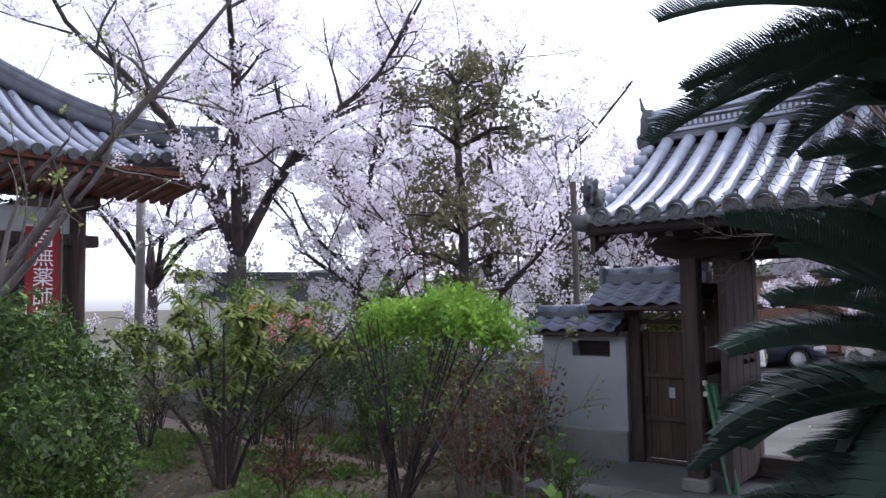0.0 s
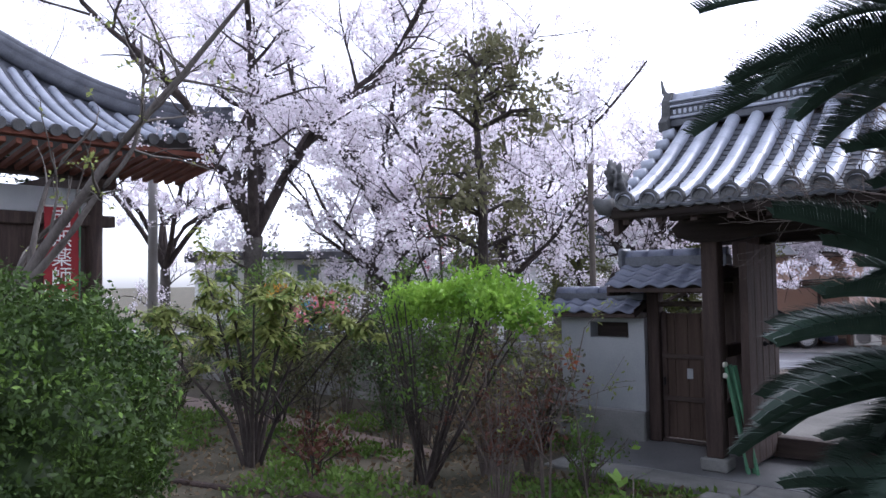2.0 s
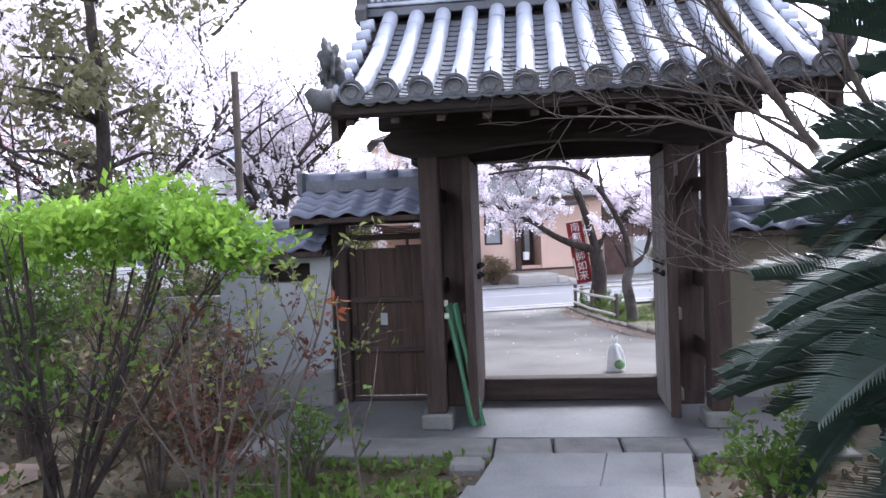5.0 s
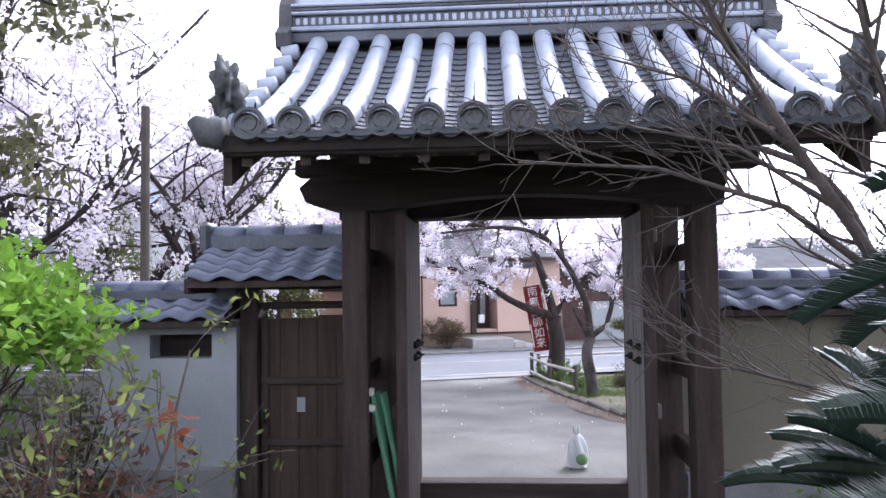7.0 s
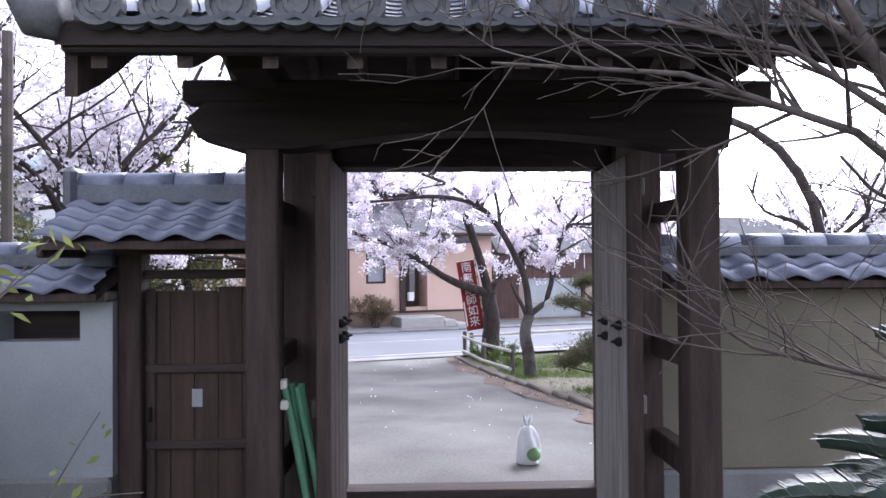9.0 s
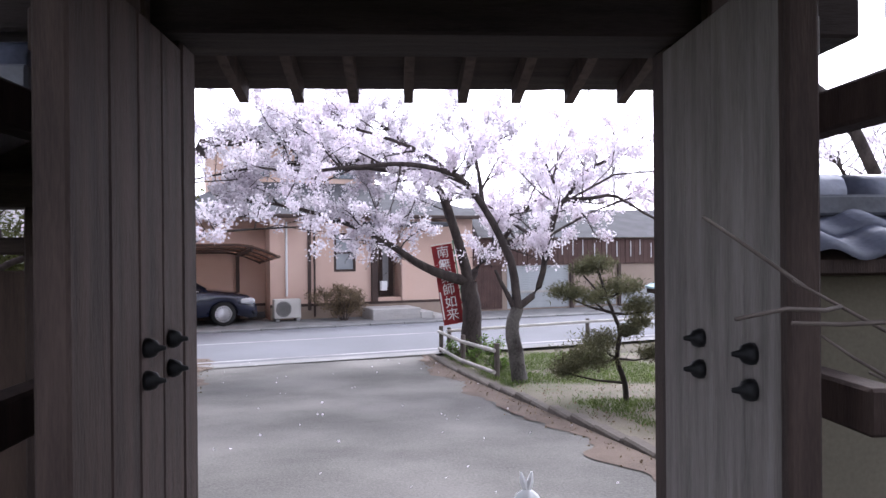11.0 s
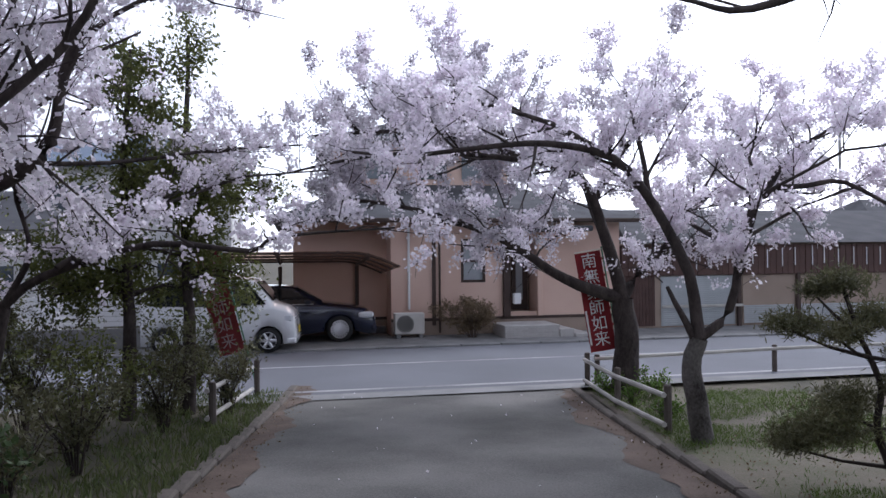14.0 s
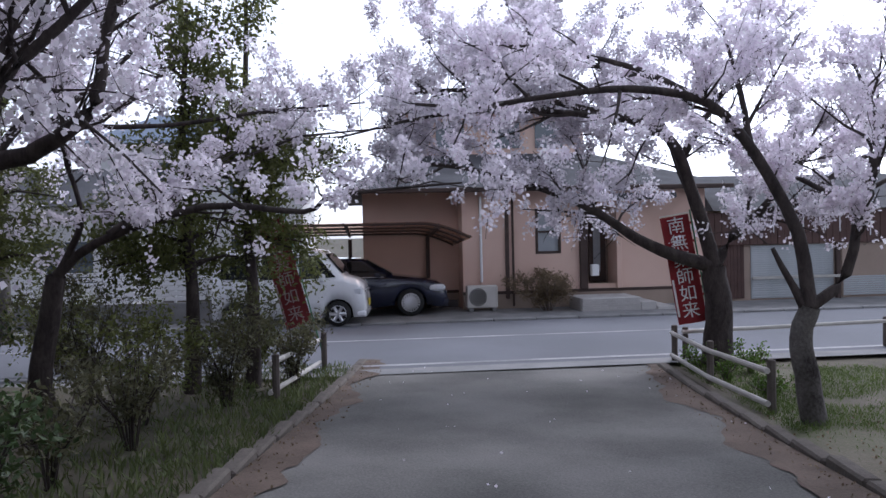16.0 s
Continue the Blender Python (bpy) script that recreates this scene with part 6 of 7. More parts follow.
def dense_bush(name, x, y, z, rx, ry, rz, seed, material, size, count, label, material2=None):
    """A thick rounded bush: an uneven shell of leaves over twigs and an added dark core."""
    rng = np.random.default_rng(seed)
    s = thing(name, x, y, z, label=label, category="shrub")
    d = rng.normal(0, 1, (count, 3))
    d /= np.linalg.norm(d, axis=1)[:, None]
    d = d[d[:, 2] > -0.75]
    k = np.array([0.86 + 0.16 * noise.noise(Vector(q) * 2.2) + 0.12 * noise.noise(Vector(q) * 6) for q in d])
    k *= 1 - 0.25 * rng.random(len(d)) ** 2
    p = d * k[:, None] * np.array((rx, ry, rz)) + np.array((0, 0, rz * 0.82))
    low = rng.random(len(p)) < 0.87
    leaf_mesh("foliage", p[low], size, 3, size * 0.6, material, s, 2.2, 0.0, 0.35, seed)
    leaf_mesh("young_foliage", p[~low], size, 3, size * 0.6, material2 or material, s, 2.2, -0.6, 0.35, seed + 1)
    rnd = random.Random(seed)
    limbs = [([Vector((0, 0, -0.03)), Vector((rnd.uniform(-1, 1) * rx * 0.4, rnd.uniform(-1, 1) * ry * 0.4, rz * 0.7)), Vector((rnd.uniform(-1, 1) * rx * 0.7, rnd.uniform(-1, 1) * ry * 0.7, rz * rnd.uniform(0.8, 1.5)))], 0.02, 0.005) for _ in range(16)]
    every, _ = grow(rnd, limbs, 1, (8,), (0.35,))
    part("branchwork", limb_mesh(every), M["bark"], s)
    # Solid dark lump added inside, so gaps between the leaves look shaded.
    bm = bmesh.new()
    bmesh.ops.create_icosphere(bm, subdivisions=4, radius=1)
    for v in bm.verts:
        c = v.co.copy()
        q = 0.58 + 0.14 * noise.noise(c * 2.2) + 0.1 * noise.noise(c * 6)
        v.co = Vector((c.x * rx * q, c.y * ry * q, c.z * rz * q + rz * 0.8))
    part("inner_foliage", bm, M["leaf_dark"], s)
    return s


def gz(x, y):
    return garden_z(x, y)
# ---- garden ----
# stone path to the gate, slab by slab
path = thing("stone_path", 0, 0, 0, label="path of large grey stone slabs leading to the gate", category="path", kind="structure")
y = PY0 - 0.02
row = 0
while y > -9.5:
    l = random.uniform(0.75, 1.15)
    cx0, cx1 = 0.06 + 0.155 * (y + 1.8), 0.06 + 0.155 * (y - l + 1.8)
    cuts = [-0.7, random.uniform(0.0, 0.25), 0.51, 0.72] if row % 2 == 0 else [-0.7, 0.51, 0.72]
    for a, b in zip(cuts, cuts[1:]):
        bm = bm_new()
        z = gz((cx0 + cx1) / 2, y - l / 2) + 0.05 + random.uniform(-0.006, 0.006)
        e = [(cx0 + a, y - 0.006), (cx0 + b - 0.006, y - 0.006), (cx1 + b - 0.006, y - l + 0.006), (cx1 + a, y - l + 0.006)]
        lo = [bm.verts.new((px + random.uniform(-0.004, 0.004), py, z - 0.1)) for px, py in e]
        hi = [bm.verts.new((v.co.x, v.co.y, z)) for v in lo]
        top = bm.faces.new(hi[::-1])
        for i in range(4):
            bm.faces.new((lo[i], hi[i], hi[(i + 1) % 4], lo[(i + 1) % 4]))
        bmesh.ops.bevel(bm, geom=list(top.edges), offset=0.007, segments=1, affect="EDGES")
        bmesh.ops.recalc_face_normals(bm, faces=bm.faces)
        part("slab", bm, M["slab"], path)
    y -= l
    row += 1
tagged(part("loose_slab", bevel_box(-0.98, -0.72, -2.15, -1.9, 0.04, 0.16, 0.03), M["granite"]), "small loose stone beside the path", "stone")

# stone edging of the bed
edging = thing("bed_edging", 0, 0, 0, label="dark timber edging round the planted bed", category="edging", kind="structure")
pts = [(-5.4, -4.9), (-3.5, -4.42), (-2.1, -4.55), (-1.85, -4.1)]
for (x0, y0), (x1, y1) in zip(pts, pts[1:]):
    n = max(1, round(math.hypot(x1 - x0, y1 - y0) / 0.7))
    for i in range(n):
        a, b = i / n, (i + 1) / n
        xa, ya, xb, yb = x0 + (x1 - x0) * a, y0 + (y1 - y0) * a, x0 + (x1 - x0) * b, y0 + (y1 - y0) * b
        ln, ang = math.hypot(xb - xa, yb - ya), math.degrees(math.atan2(yb - ya, xb - xa))
        o = part("edging_piece", bevel_box(0.005, ln - 0.005, -0.04, 0.04, -0.1, 0.1, 0.015), M["wood"], edging)
        o.matrix_basis = pose(xa, ya, gz(xa, ya) - 0.055, 0, 0, ang)

dense_bush("azalea_bush", -3.4, -6.75, gz(-3.4, -6.7), 1.1, 1.0, 1.13, 31, "leaf_fine", 0.046, 12000, "large dense rounded azalea bush with fresh green tips", "leaf_mid")
def whorls(name, tips, size, per, material, parent, seed, label=""):
    """Rosettes of long narrow leaves, spread and drooping round each tip."""
    rg = random.Random(seed)
    bm = bm_new()
    for t in tips:
        turn = rg.uniform(0, 6.283)
        for k in range(per):
            a = turn + 6.283 * (k + rg.uniform(-0.25, 0.25)) / per
            l = size * rg.uniform(0.7, 1.15)
            d = Vector((math.cos(a), math.sin(a), rg.uniform(-0.5, 0.45)))
            sd = Vector((-math.sin(a), math.cos(a), 0)) * l * 0.13
            m1, m2 = t + d * l * 0.35 + Vector((0, 0, l * 0.06)), t + d * l * 0.72
            e = t + d * l - Vector((0, 0, l * 0.18))
            v = [bm.verts.new(q) for q in (t, m1 + sd * 0.8, m2 + sd, e, m2 - sd, m1 - sd * 0.8)]
            bm.faces.new((v[0], v[1], v[5]))
            bm.faces.new((v[1], v[2], v[4], v[5]))
            bm.faces.new((v[2], v[3], v[4]))
    return part(name, bm, M[material], parent, label)


rh = thing("rhododendron", -4.85, -4.0, gz(-4.85, -4.0), label="tall rhododendron with whorls of narrow yellow-green leaves", category="shrub")
rng = random.Random(32)
limbs = []
for i in range(9):
    a, k = 6.283 * (i + rng.random() * 0.6) / 9, rng.uniform(0.35, 1.0)
    ex, ey, hh = math.cos(a) * 1.45 * k, math.sin(a) * 1.2 * k, 2.1 - 0.55 * k
    limbs.append(([Vector((ex * 0.05, ey * 0.05, -0.05)), Vector((ex * 0.2, ey * 0.2, 0.45)), Vector((ex * 0.6, ey * 0.6, hh * 0.65)), Vector((ex, ey, hh))], 0.03, 0.008))
every, tips = grow(rng, limbs, 2, (3.6, 4.5), (0.55, 0.24), 0.3)
part("branchwork", limb_mesh(every), M["bark"], rh, smooth=True)
tips = [t for t in tips if t.z > 0.8 + 0.5 * rng.random()]
tips = rng.sample(tips, min(len(tips), 620))
whorls("foliage", tips[:500], 0.14, 8, "leaf_yellow", rh, 33, "narrow yellow-green leaves")
whorls("old_foliage", tips[500:], 0.13, 7, "leaf_mid", rh, 34, "darker old leaves")
pk = thing("pink_flowers", -4.4, -3.6, 1.85, label="small pink flower clusters on a shrub branch", category="flowers")
leaf_mesh("petals", [(random.gauss(0, 0.3), random.gauss(0, 0.25), random.gauss(0, 0.09)) for _ in range(40)], 0.04, 4, 0.03, "pink", pk, 1.3, 0, 0.3, 5, kind="stuff")
bm = bm_new()
tube(bm, [(-0.4, -0.3, -0.6), (-0.1, -0.1, -0.15), (0.2, 0.1, 0.02)], [0.012, 0.008, 0.004], 5)
part("stem", bm, M["twig"], pk)

# bright green shrub, umbrella-shaped on bare stems
gs = thing("bright_green_shrub", -3.08, -3.34, gz(-3.08, -3.34), label="shrub with vivid lime-green new leaves over bare grey stems", category="shrub")
rng = random.Random(33)
limbs = []
for i in range(16):
    a, k = rng.uniform(0, 6.28), rng.uniform(0.3, 1.0)
    ex, ey = 0.38 + math.cos(a) * 0.8 * k, math.sin(a) * 0.7 * k
    limbs.append(([Vector((rng.gauss(0, 0.05), rng.gauss(0, 0.05), -0.04)), Vector((ex * 0.3, ey * 0.3, 0.5)), Vector((ex * 0.75, ey * 0.75, 1.3)), Vector((ex, ey, 1.68 + 0.2 * (1 - k)))], 0.016, 0.006))
every, tips = grow(rng, limbs, 2, (4, 6), (0.3, 0.16), 0.5)
part("branchwork", limb_mesh(every), M["bark"], gs)
crown = []
for cx, cy, cz, rx, ry, rz, n in ((-0.05, 0.0, 1.74, 0.34, 0.45, 0.17, 330), (0.3, -0.15, 1.8, 0.3, 0.35, 0.13, 240), (0.62, 0.1, 1.84, 0.36, 0.45, 0.2, 420), (0.95, -0.05, 1.75, 0.28, 0.4, 0.17, 300), (-0.34, 0.1, 1.6, 0.2, 0.3, 0.11, 110), (1.18, 0.0, 1.62, 0.2, 0.35, 0.13, 170), (0.3, 0.3, 1.66, 0.5, 0.2, 0.12, 160)):
    for _ in range(n):
        d = Vector((rng.gauss(0, 1), rng.gauss(0, 1), rng.gauss(0, 1))).normalized()
        k = (0.85 + 0.75 * noise.noise(d * 3.2 + Vector((cx, cy, cz)) * 3)) * rng.uniform(0.45, 1.2)
        crown.append((cx + d.x * rx * k, cy + d.y * ry * k, cz + d.z * rz * k))
under = [t for t in tips if 0.75 < t.z < 1.6 and rng.random() < 0.3]
leaf_mesh("lower_foliage", under, 0.055, 2, 0.05, "leaf_mid", gs, 2.0, 0.2, 0.4, 134)
leaf_mesh("foliage", crown, 0.055, 4, 0.025, "leaf_bright", gs, 1.9, -0.5, 0.35, 34)

shrub("red_twig_shrub", -2.05, -3.6, gz(-2.05, -3.6), 1.5, 0.62, 35, "leaf_red", 0.05, 1, 10, "thin reddish shrub with sparse new leaves on bare twigs", 0.5, "twig", 3, 0.03, 2.2, 0.3)
shrub("young_shrub", -1.75, -3.35, gz(-1.75, -3.35), 2.0, 0.35, 36, "leaf_yellow", 0.05, 1, 3, "tall thin shrub with few yellow-green leaves", 0.3, "twig", 4, 0.03, 2.4, 0.4)
shrub("heart_leaf_plant", 0.6, -6.75, gz(0.6, -6.75), 1.2, 0.26, 37, "leaf_mid", 0.042, 3, 7, "young hydrangea with pale green leaves beside the path", 0.4, "twig", 3, 0.05, 1.5, 0.55)
sap = thing("red_leaf_sapling", -1.31, -3.64, gz(-1.31, -3.64), label="thin sapling with a tuft of orange-red new leaves", category="sapling")
bm = bm_new()
tube(bm, [(0.12, 0.05, -0.05), (0.06, 0.02, 0.5), (0.01, 0.0, 0.95), (0, 0, 1.3)], [0.009, 0.007, 0.005, 0.003], 6)
tube(bm, [(0.06, 0.02, 0.5), (0.16, 0.03, 0.8), (0.2, 0.03, 1.05)], [0.005, 0.004, 0.0025], 5)
part("stem", bm, M["twig"], sap, smooth=True)
leaf_mesh("young_leaves", [(0, 0, 1.27), (0.01, 0.01, 1.3), (-0.01, 0, 1.22)], 0.062, 5, 0.012, "leaf_orange", sap, 2.6, 0.4, 0.3, 137, "orange-red new leaves")
leaf_mesh("leaves", [(0.03, 0.01, 0.75), (0.05, 0.02, 0.6), (0.15, 0.03, 0.85), (0.02, 0, 1.05)], 0.06, 3, 0.02, "leaf_mid", sap, 2.4, 0.3, 0.3, 138)
mixed = [(-6.4, -2.9, 1.5, 0.7, "leaf_dark"), (-7.6, -3.3, 1.3, 0.7, "leaf_olive"), (-4.4, -2.3, 1.2, 0.6, "leaf_dark"), (-5.6, -1.2, 1.9, 0.8, "leaf_dark"), (-6.8, -0.9, 2.1, 0.9, "leaf_olive"), (-8.3, -1.0, 1.7, 0.9, "leaf_dark"), (-3.7, -1.5, 1.5, 0.6, "leaf_olive"), (-3.2, -1.0, 1.3, 0.5, "leaf_olive"), (-2.6, -2.3, 1.0, 0.45, "leaf_red"), (-9.6, -2.0, 1.6, 0.9, "leaf_dark"), (-4.9, -0.6, 1.6, 0.7, "leaf_dark"), (-7.6, -5.2, 1.3, 0.8, "leaf_dark"), (-6.3, -5.9, 1.1, 0.7, "leaf_mid"), (-4.0, -3.9, 0.6, 0.5, "leaf_red"), (-1.9, -2.4, 0.7, 0.4, "leaf_mid"), (-10.8, -3.5, 1.8, 1.0, "leaf_dark"), (-2.9, -2.6, 1.4, 0.5, "leaf_dry"), (-5.8, -2.4, 1.7, 0.8, "leaf_olive"), (-4.6, -1.6, 2.2, 0.7, "leaf_mid"), (-7.0, -2.0, 2.4, 0.9, "leaf_mid")]
for i, (x, y, h, r, m_) in enumerate(mixed):
    shrub("garden_shrub", x, y, gz(x, y), h, r, 50 + i, m_, 0.06, 2, 10, "twiggy garden shrub with small leaves on many bare stems", 0.5, "bark" if i % 2 else "twig", 4, 0.05, 2.2, 0.25, "shrubs of the planted bed")
# right of the path and against the wall
for i, (x, y, h, r, m_) in enumerate(((1.6, -1.95, 0.6, 0.5, "leaf_mid"), (2.6, -1.6, 0.8, 0.6, "leaf_dark"), (0.95, -3.1, 0.5, 0.4, "leaf_mid"), (3.4, -2.2, 1.1, 0.7, "leaf_dark"))):
    shrub("low_shrub", x, y, gz(x, y), h, r, 80 + i, m_, 0.06, 3, 10, "low leafy shrub beside the gate platform", 0.5, "twig", 5, 0.05, 2.2, 0.1, "low shrubs by the platform")
pm = thing("pink_magnolia", -6.4, 0.9, 0.0, label="slender bare tree with a few magenta flowers behind the wall", category="tree")
rng = random.Random(90)
every, tips = grow(rng, [([Vector((0, 0, -0.1)), Vector((0.05, 0, 1.5)), Vector((-0.05, 0, 3.4))], 0.05, 0.01), ([Vector((0.03, 0, 1.2)), Vector((0.5, 0.1, 2.2)), Vector((0.7, 0.1, 3.1))], 0.03, 0.008), ([Vector((0.03, 0, 1.4)), Vector((-0.5, 0.1, 2.4)), Vector((-0.8, 0.1, 3.2))], 0.03, 0.008)], 2, (3, 4), (0.6, 0.25), 0.5)
part("trunk", limb_mesh(every), M["bark"], pm)
leaf_mesh("flowers", rng.sample(tips, 40), 0.06, 3, 0.02, "pink", pm, 1.6, -0.5, 0.3, 91, kind="stuff")

# ground cover and fallen leaves
rngn = np.random.default_rng(7)
def scatter(n, x0, x1, y0, y1, lift, skip=None):
    out = []
    while len(out) < n:
        x, y = rngn.uniform(x0, x1), rngn.uniform(y0, y1)
        if skip and skip(x, y):
            continue
        out.append((x, y, gz(x, y) + lift))
    return out


def on_path(x, y):
    return abs(x - (0.06 + 0.155 * (y + 1.8))) < 0.74 or (y > -1.85 and x > -2.8) or (y > -0.4 and x > -3.7)


tagged(leaf_mesh("fallen_leaves", scatter(11000, -9, 2.6, -7.5, -0.5, 0.012, on_path), 0.065, 1, 0.004, "leaf_dry", None, 1.7, 0, 0.4, 8), "dry brown leaves lying on the soil", "fallen leaves", kind="stuff")
tagged(leaf_mesh("ground_plants", scatter(5200, -9, 2.5, -7.0, -0.5, 0.02, lambda x, y: on_path(x, y) or noise.noise((x * 0.9, y * 0.9, 3)) < 0.05), 0.07, 3, 0.03, "leaf_mid", None, 2.2, -0.8, 0.4, 9), "low green weeds and moss tufts on the soil", "weeds", kind="stuff")
sheet("moss_patch", lambda a, s: (-1.15 + 0.16 * math.sin(s * 7) + a * (0.35 + 0.15 * math.sin(s * 5)), -4.2 + 2.2 * s, gz(-1.1 + a * 0.3, -4.2 + 2.2 * s) + 0.022), lin(-0.5, 0.5, 6), lin(0, 1, 16), M["moss"], "bright moss strip beside the stone path", "moss")

# evergreen
E0 = (-4.32, -0.75)
ev = [([(E0[0], E0[1], 0.1), (E0[0] + 0.03, E0[1], 1.7), (E0[0] + 0.05, E0[1], 3.4), (E0[0] - 0.05, E0[1], 4.2), (E0[0], E0[1], 5.0)], 0.1, 0.025)]
r = random.Random(41)
for zz, n, l in ((2.5, 3, 0.8), (2.95, 5, 1.1), (3.3, 2, 0.7), (4.1, 5, 0.85), (4.45, 6, 0.75), (4.75, 6, 0.55), (4.95, 4, 0.35)):
    for k in range(n):
        a = r.uniform(0, 6.28)
        q = l * r.uniform(0.6, 1.1)
        ev.append(([(E0[0], E0[1], zz), (E0[0] + q * 0.55 * math.cos(a), E0[1] + q * 0.55 * math.sin(a), zz + 0.2), (E0[0] + q * math.cos(a), E0[1] + q * math.sin(a), zz + 0.18)], 0.03, 0.01))
leafy_tree("evergreen_tree", ev, 42, "leaf_olive", 0.1, 4, 0.09, "tall evergreen tree with olive-green leaves in separate clumps", (3.0, 6), (0.42, 0.24), "bark")

# bare saplings and the wooden pole
bm = bm_new()
tube(bm, [(0, 0, -0.1), (0.0, 0, 3.84)], [0.05, 0.045], 8)
o = tagged(part("wooden_pole", bm, M["fence_post"]), "weathered upright wooden pole behind the wall", "pole")
o.matrix_basis = pose(-3.87, 1.475, 0.0)

# cherries behind the garden
def big_cherry(x, y, h, r, seed, lean=(0, 0), label="tall cherry tree in pale blossom behind the garden", trunk=0.2, group="cherry trees behind the garden", keep=1.0):
    rg = random.Random(seed)
    z0 = -0.1
    fx, fy, fz = x + lean[0], y + lean[1], h * rg.uniform(0.3, 0.4)
    limbs = [([(x, y, z0), (x + lean[0] * 0.3, y + lean[1] * 0.3, fz * 0.5), (fx, fy, fz)], trunk, trunk * 0.75)]
    def off(k_):
        return rg.uniform(-1, 1) * 0.11 * r * k_

    for i in range(7):
        a = 6.283 * (i + rg.random() * 0.8) / 7
        k, hh = rg.uniform(0.55, 1.0), rg.uniform(0.75, 1.0)
        limbs.append(([(fx, fy, fz), (fx + r * 0.22 * k * math.cos(a) + off(0.6), fy + r * 0.22 * k * math.sin(a) + off(0.6), fz + (h - fz) * 0.3 * hh), (fx + r * 0.5 * k * math.cos(a) + off(1), fy + r * 0.5 * k * math.sin(a) + off(1), fz + (h - fz) * 0.52 * hh), (fx + r * 0.8 * k * math.cos(a) + off(1), fy + r * 0.8 * k * math.sin(a) + off(1), fz + (h - fz) * 0.72 * hh + off(0.6)), (fx + r * k * math.cos(a), fy + r * k * math.sin(a), fz + (h - fz) * hh)], trunk * 0.5, 0.02))
    return cherry("cherry_tree", limbs, seed, density=(2.4, 3.2, 3.4), lengths=(1.5, 0.75, 0.34), flower=0.062, per=6, spread=0.07, label=label, group=group, keep=keep * 0.8, low=1.3)


big_cherry(-10.4, 0.0, 8.6, 4.2, 61, (0.1, 0), trunk=0.24)
big_cherry(-12.5, 5.0, 9.0, 4.6, 62, (0.6, 0.2))
big_cherry(-8.2, 5.6, 7.4, 3.6, 63, (-0.3, 0.1), keep=0.65)
big_cherry(-4.9, 4.6, 5.0, 2.4, 64, (0.3, 0.2), trunk=0.11, keep=0.7)
big_cherry(-15.5, 9.5, 9.0, 5.0, 65)
big_cherry(-10.5, 11.5, 7.0, 4.2, 66)
big_cherry(-20.5, 4.0, 8.5, 5.0, 67)
big_cherry(-9.3, 2.6, 4.4, 2.8, 69, (0.3, 0), trunk=0.12)
big_cherry(-6.6, 2.4, 4.2, 2.4, 70, (0.2, 0.1), trunk=0.1, keep=0.7)
big_cherry(9.5, 13.0, 4.2, 2.6, 68, (0.3, 0), "cherry tree in blossom beyond the notice board", group="cherry trees by the drive")

# bare crooked tree before the temple
rng = random.Random(71)
bt = thing("bare_tree", -6.7, -6.3, gz(-6.7, -6.3), label="bare crooked tree with pale grey branches and few buds", category="tree")
b0 = Vector((-6.7, -6.3, gz(-6.7, -6.3)))
lm = [([(-6.7, -6.3, 0.1), (-6.55, -6.15, 1.2), (-6.0, -5.7, 2.25), (-5.45, -5.24, 3.25), (-4.99, -4.87, 3.93), (-4.62, -4.57, 4.49), (-4.3, -4.3, 5.0)], 0.075, 0.016),
      ([(-6.2, -5.85, 1.9), (-5.75, -5.5, 2.5), (-5.53, -5.31, 2.92), (-5.24, -5.07, 3.4), (-5.16, -5.01, 3.93), (-5.18, -5.02, 4.5)], 0.045, 0.012),
      ([(-6.4, -6.0, 1.5), (-6.35, -5.6, 2.4), (-5.9, -5.3, 2.9), (-5.6, -5.0, 3.05)], 0.04, 0.01),
      ([(-6.0, -5.7, 2.25), (-6.1, -5.5, 3.1), (-5.7, -5.2, 3.7)], 0.035, 0.012)]
lm = [([Vector(q) - b0 for q in pts], r0, r1) for pts, r0, r1 in lm]
every, tips = grow(rng, lm, 2, (2.2, 3), (0.7, 0.3), 0.2)
part("trunk", limb_mesh(every[:4]), M["bark_pale"], bt, smooth=True)
tagged(part("branchwork", limb_mesh(every[4:]), M["bark_pale"], bt, smooth=True), kind="stuff")
leaf_mesh("bud_sprays", rng.sample(tips, 60), 0.06, 3, 0.02, "leaf_yellow", bt, 2, -0.5, 0.3, 72, kind="stuff")

# bare branches to the right of the gate
rng = random.Random(73)
bt = thing("bare_maple", 2.35, -2.5, gz(2.3, -2.5), label="bare maple with fine pale twigs reaching before the gate", category="tree")
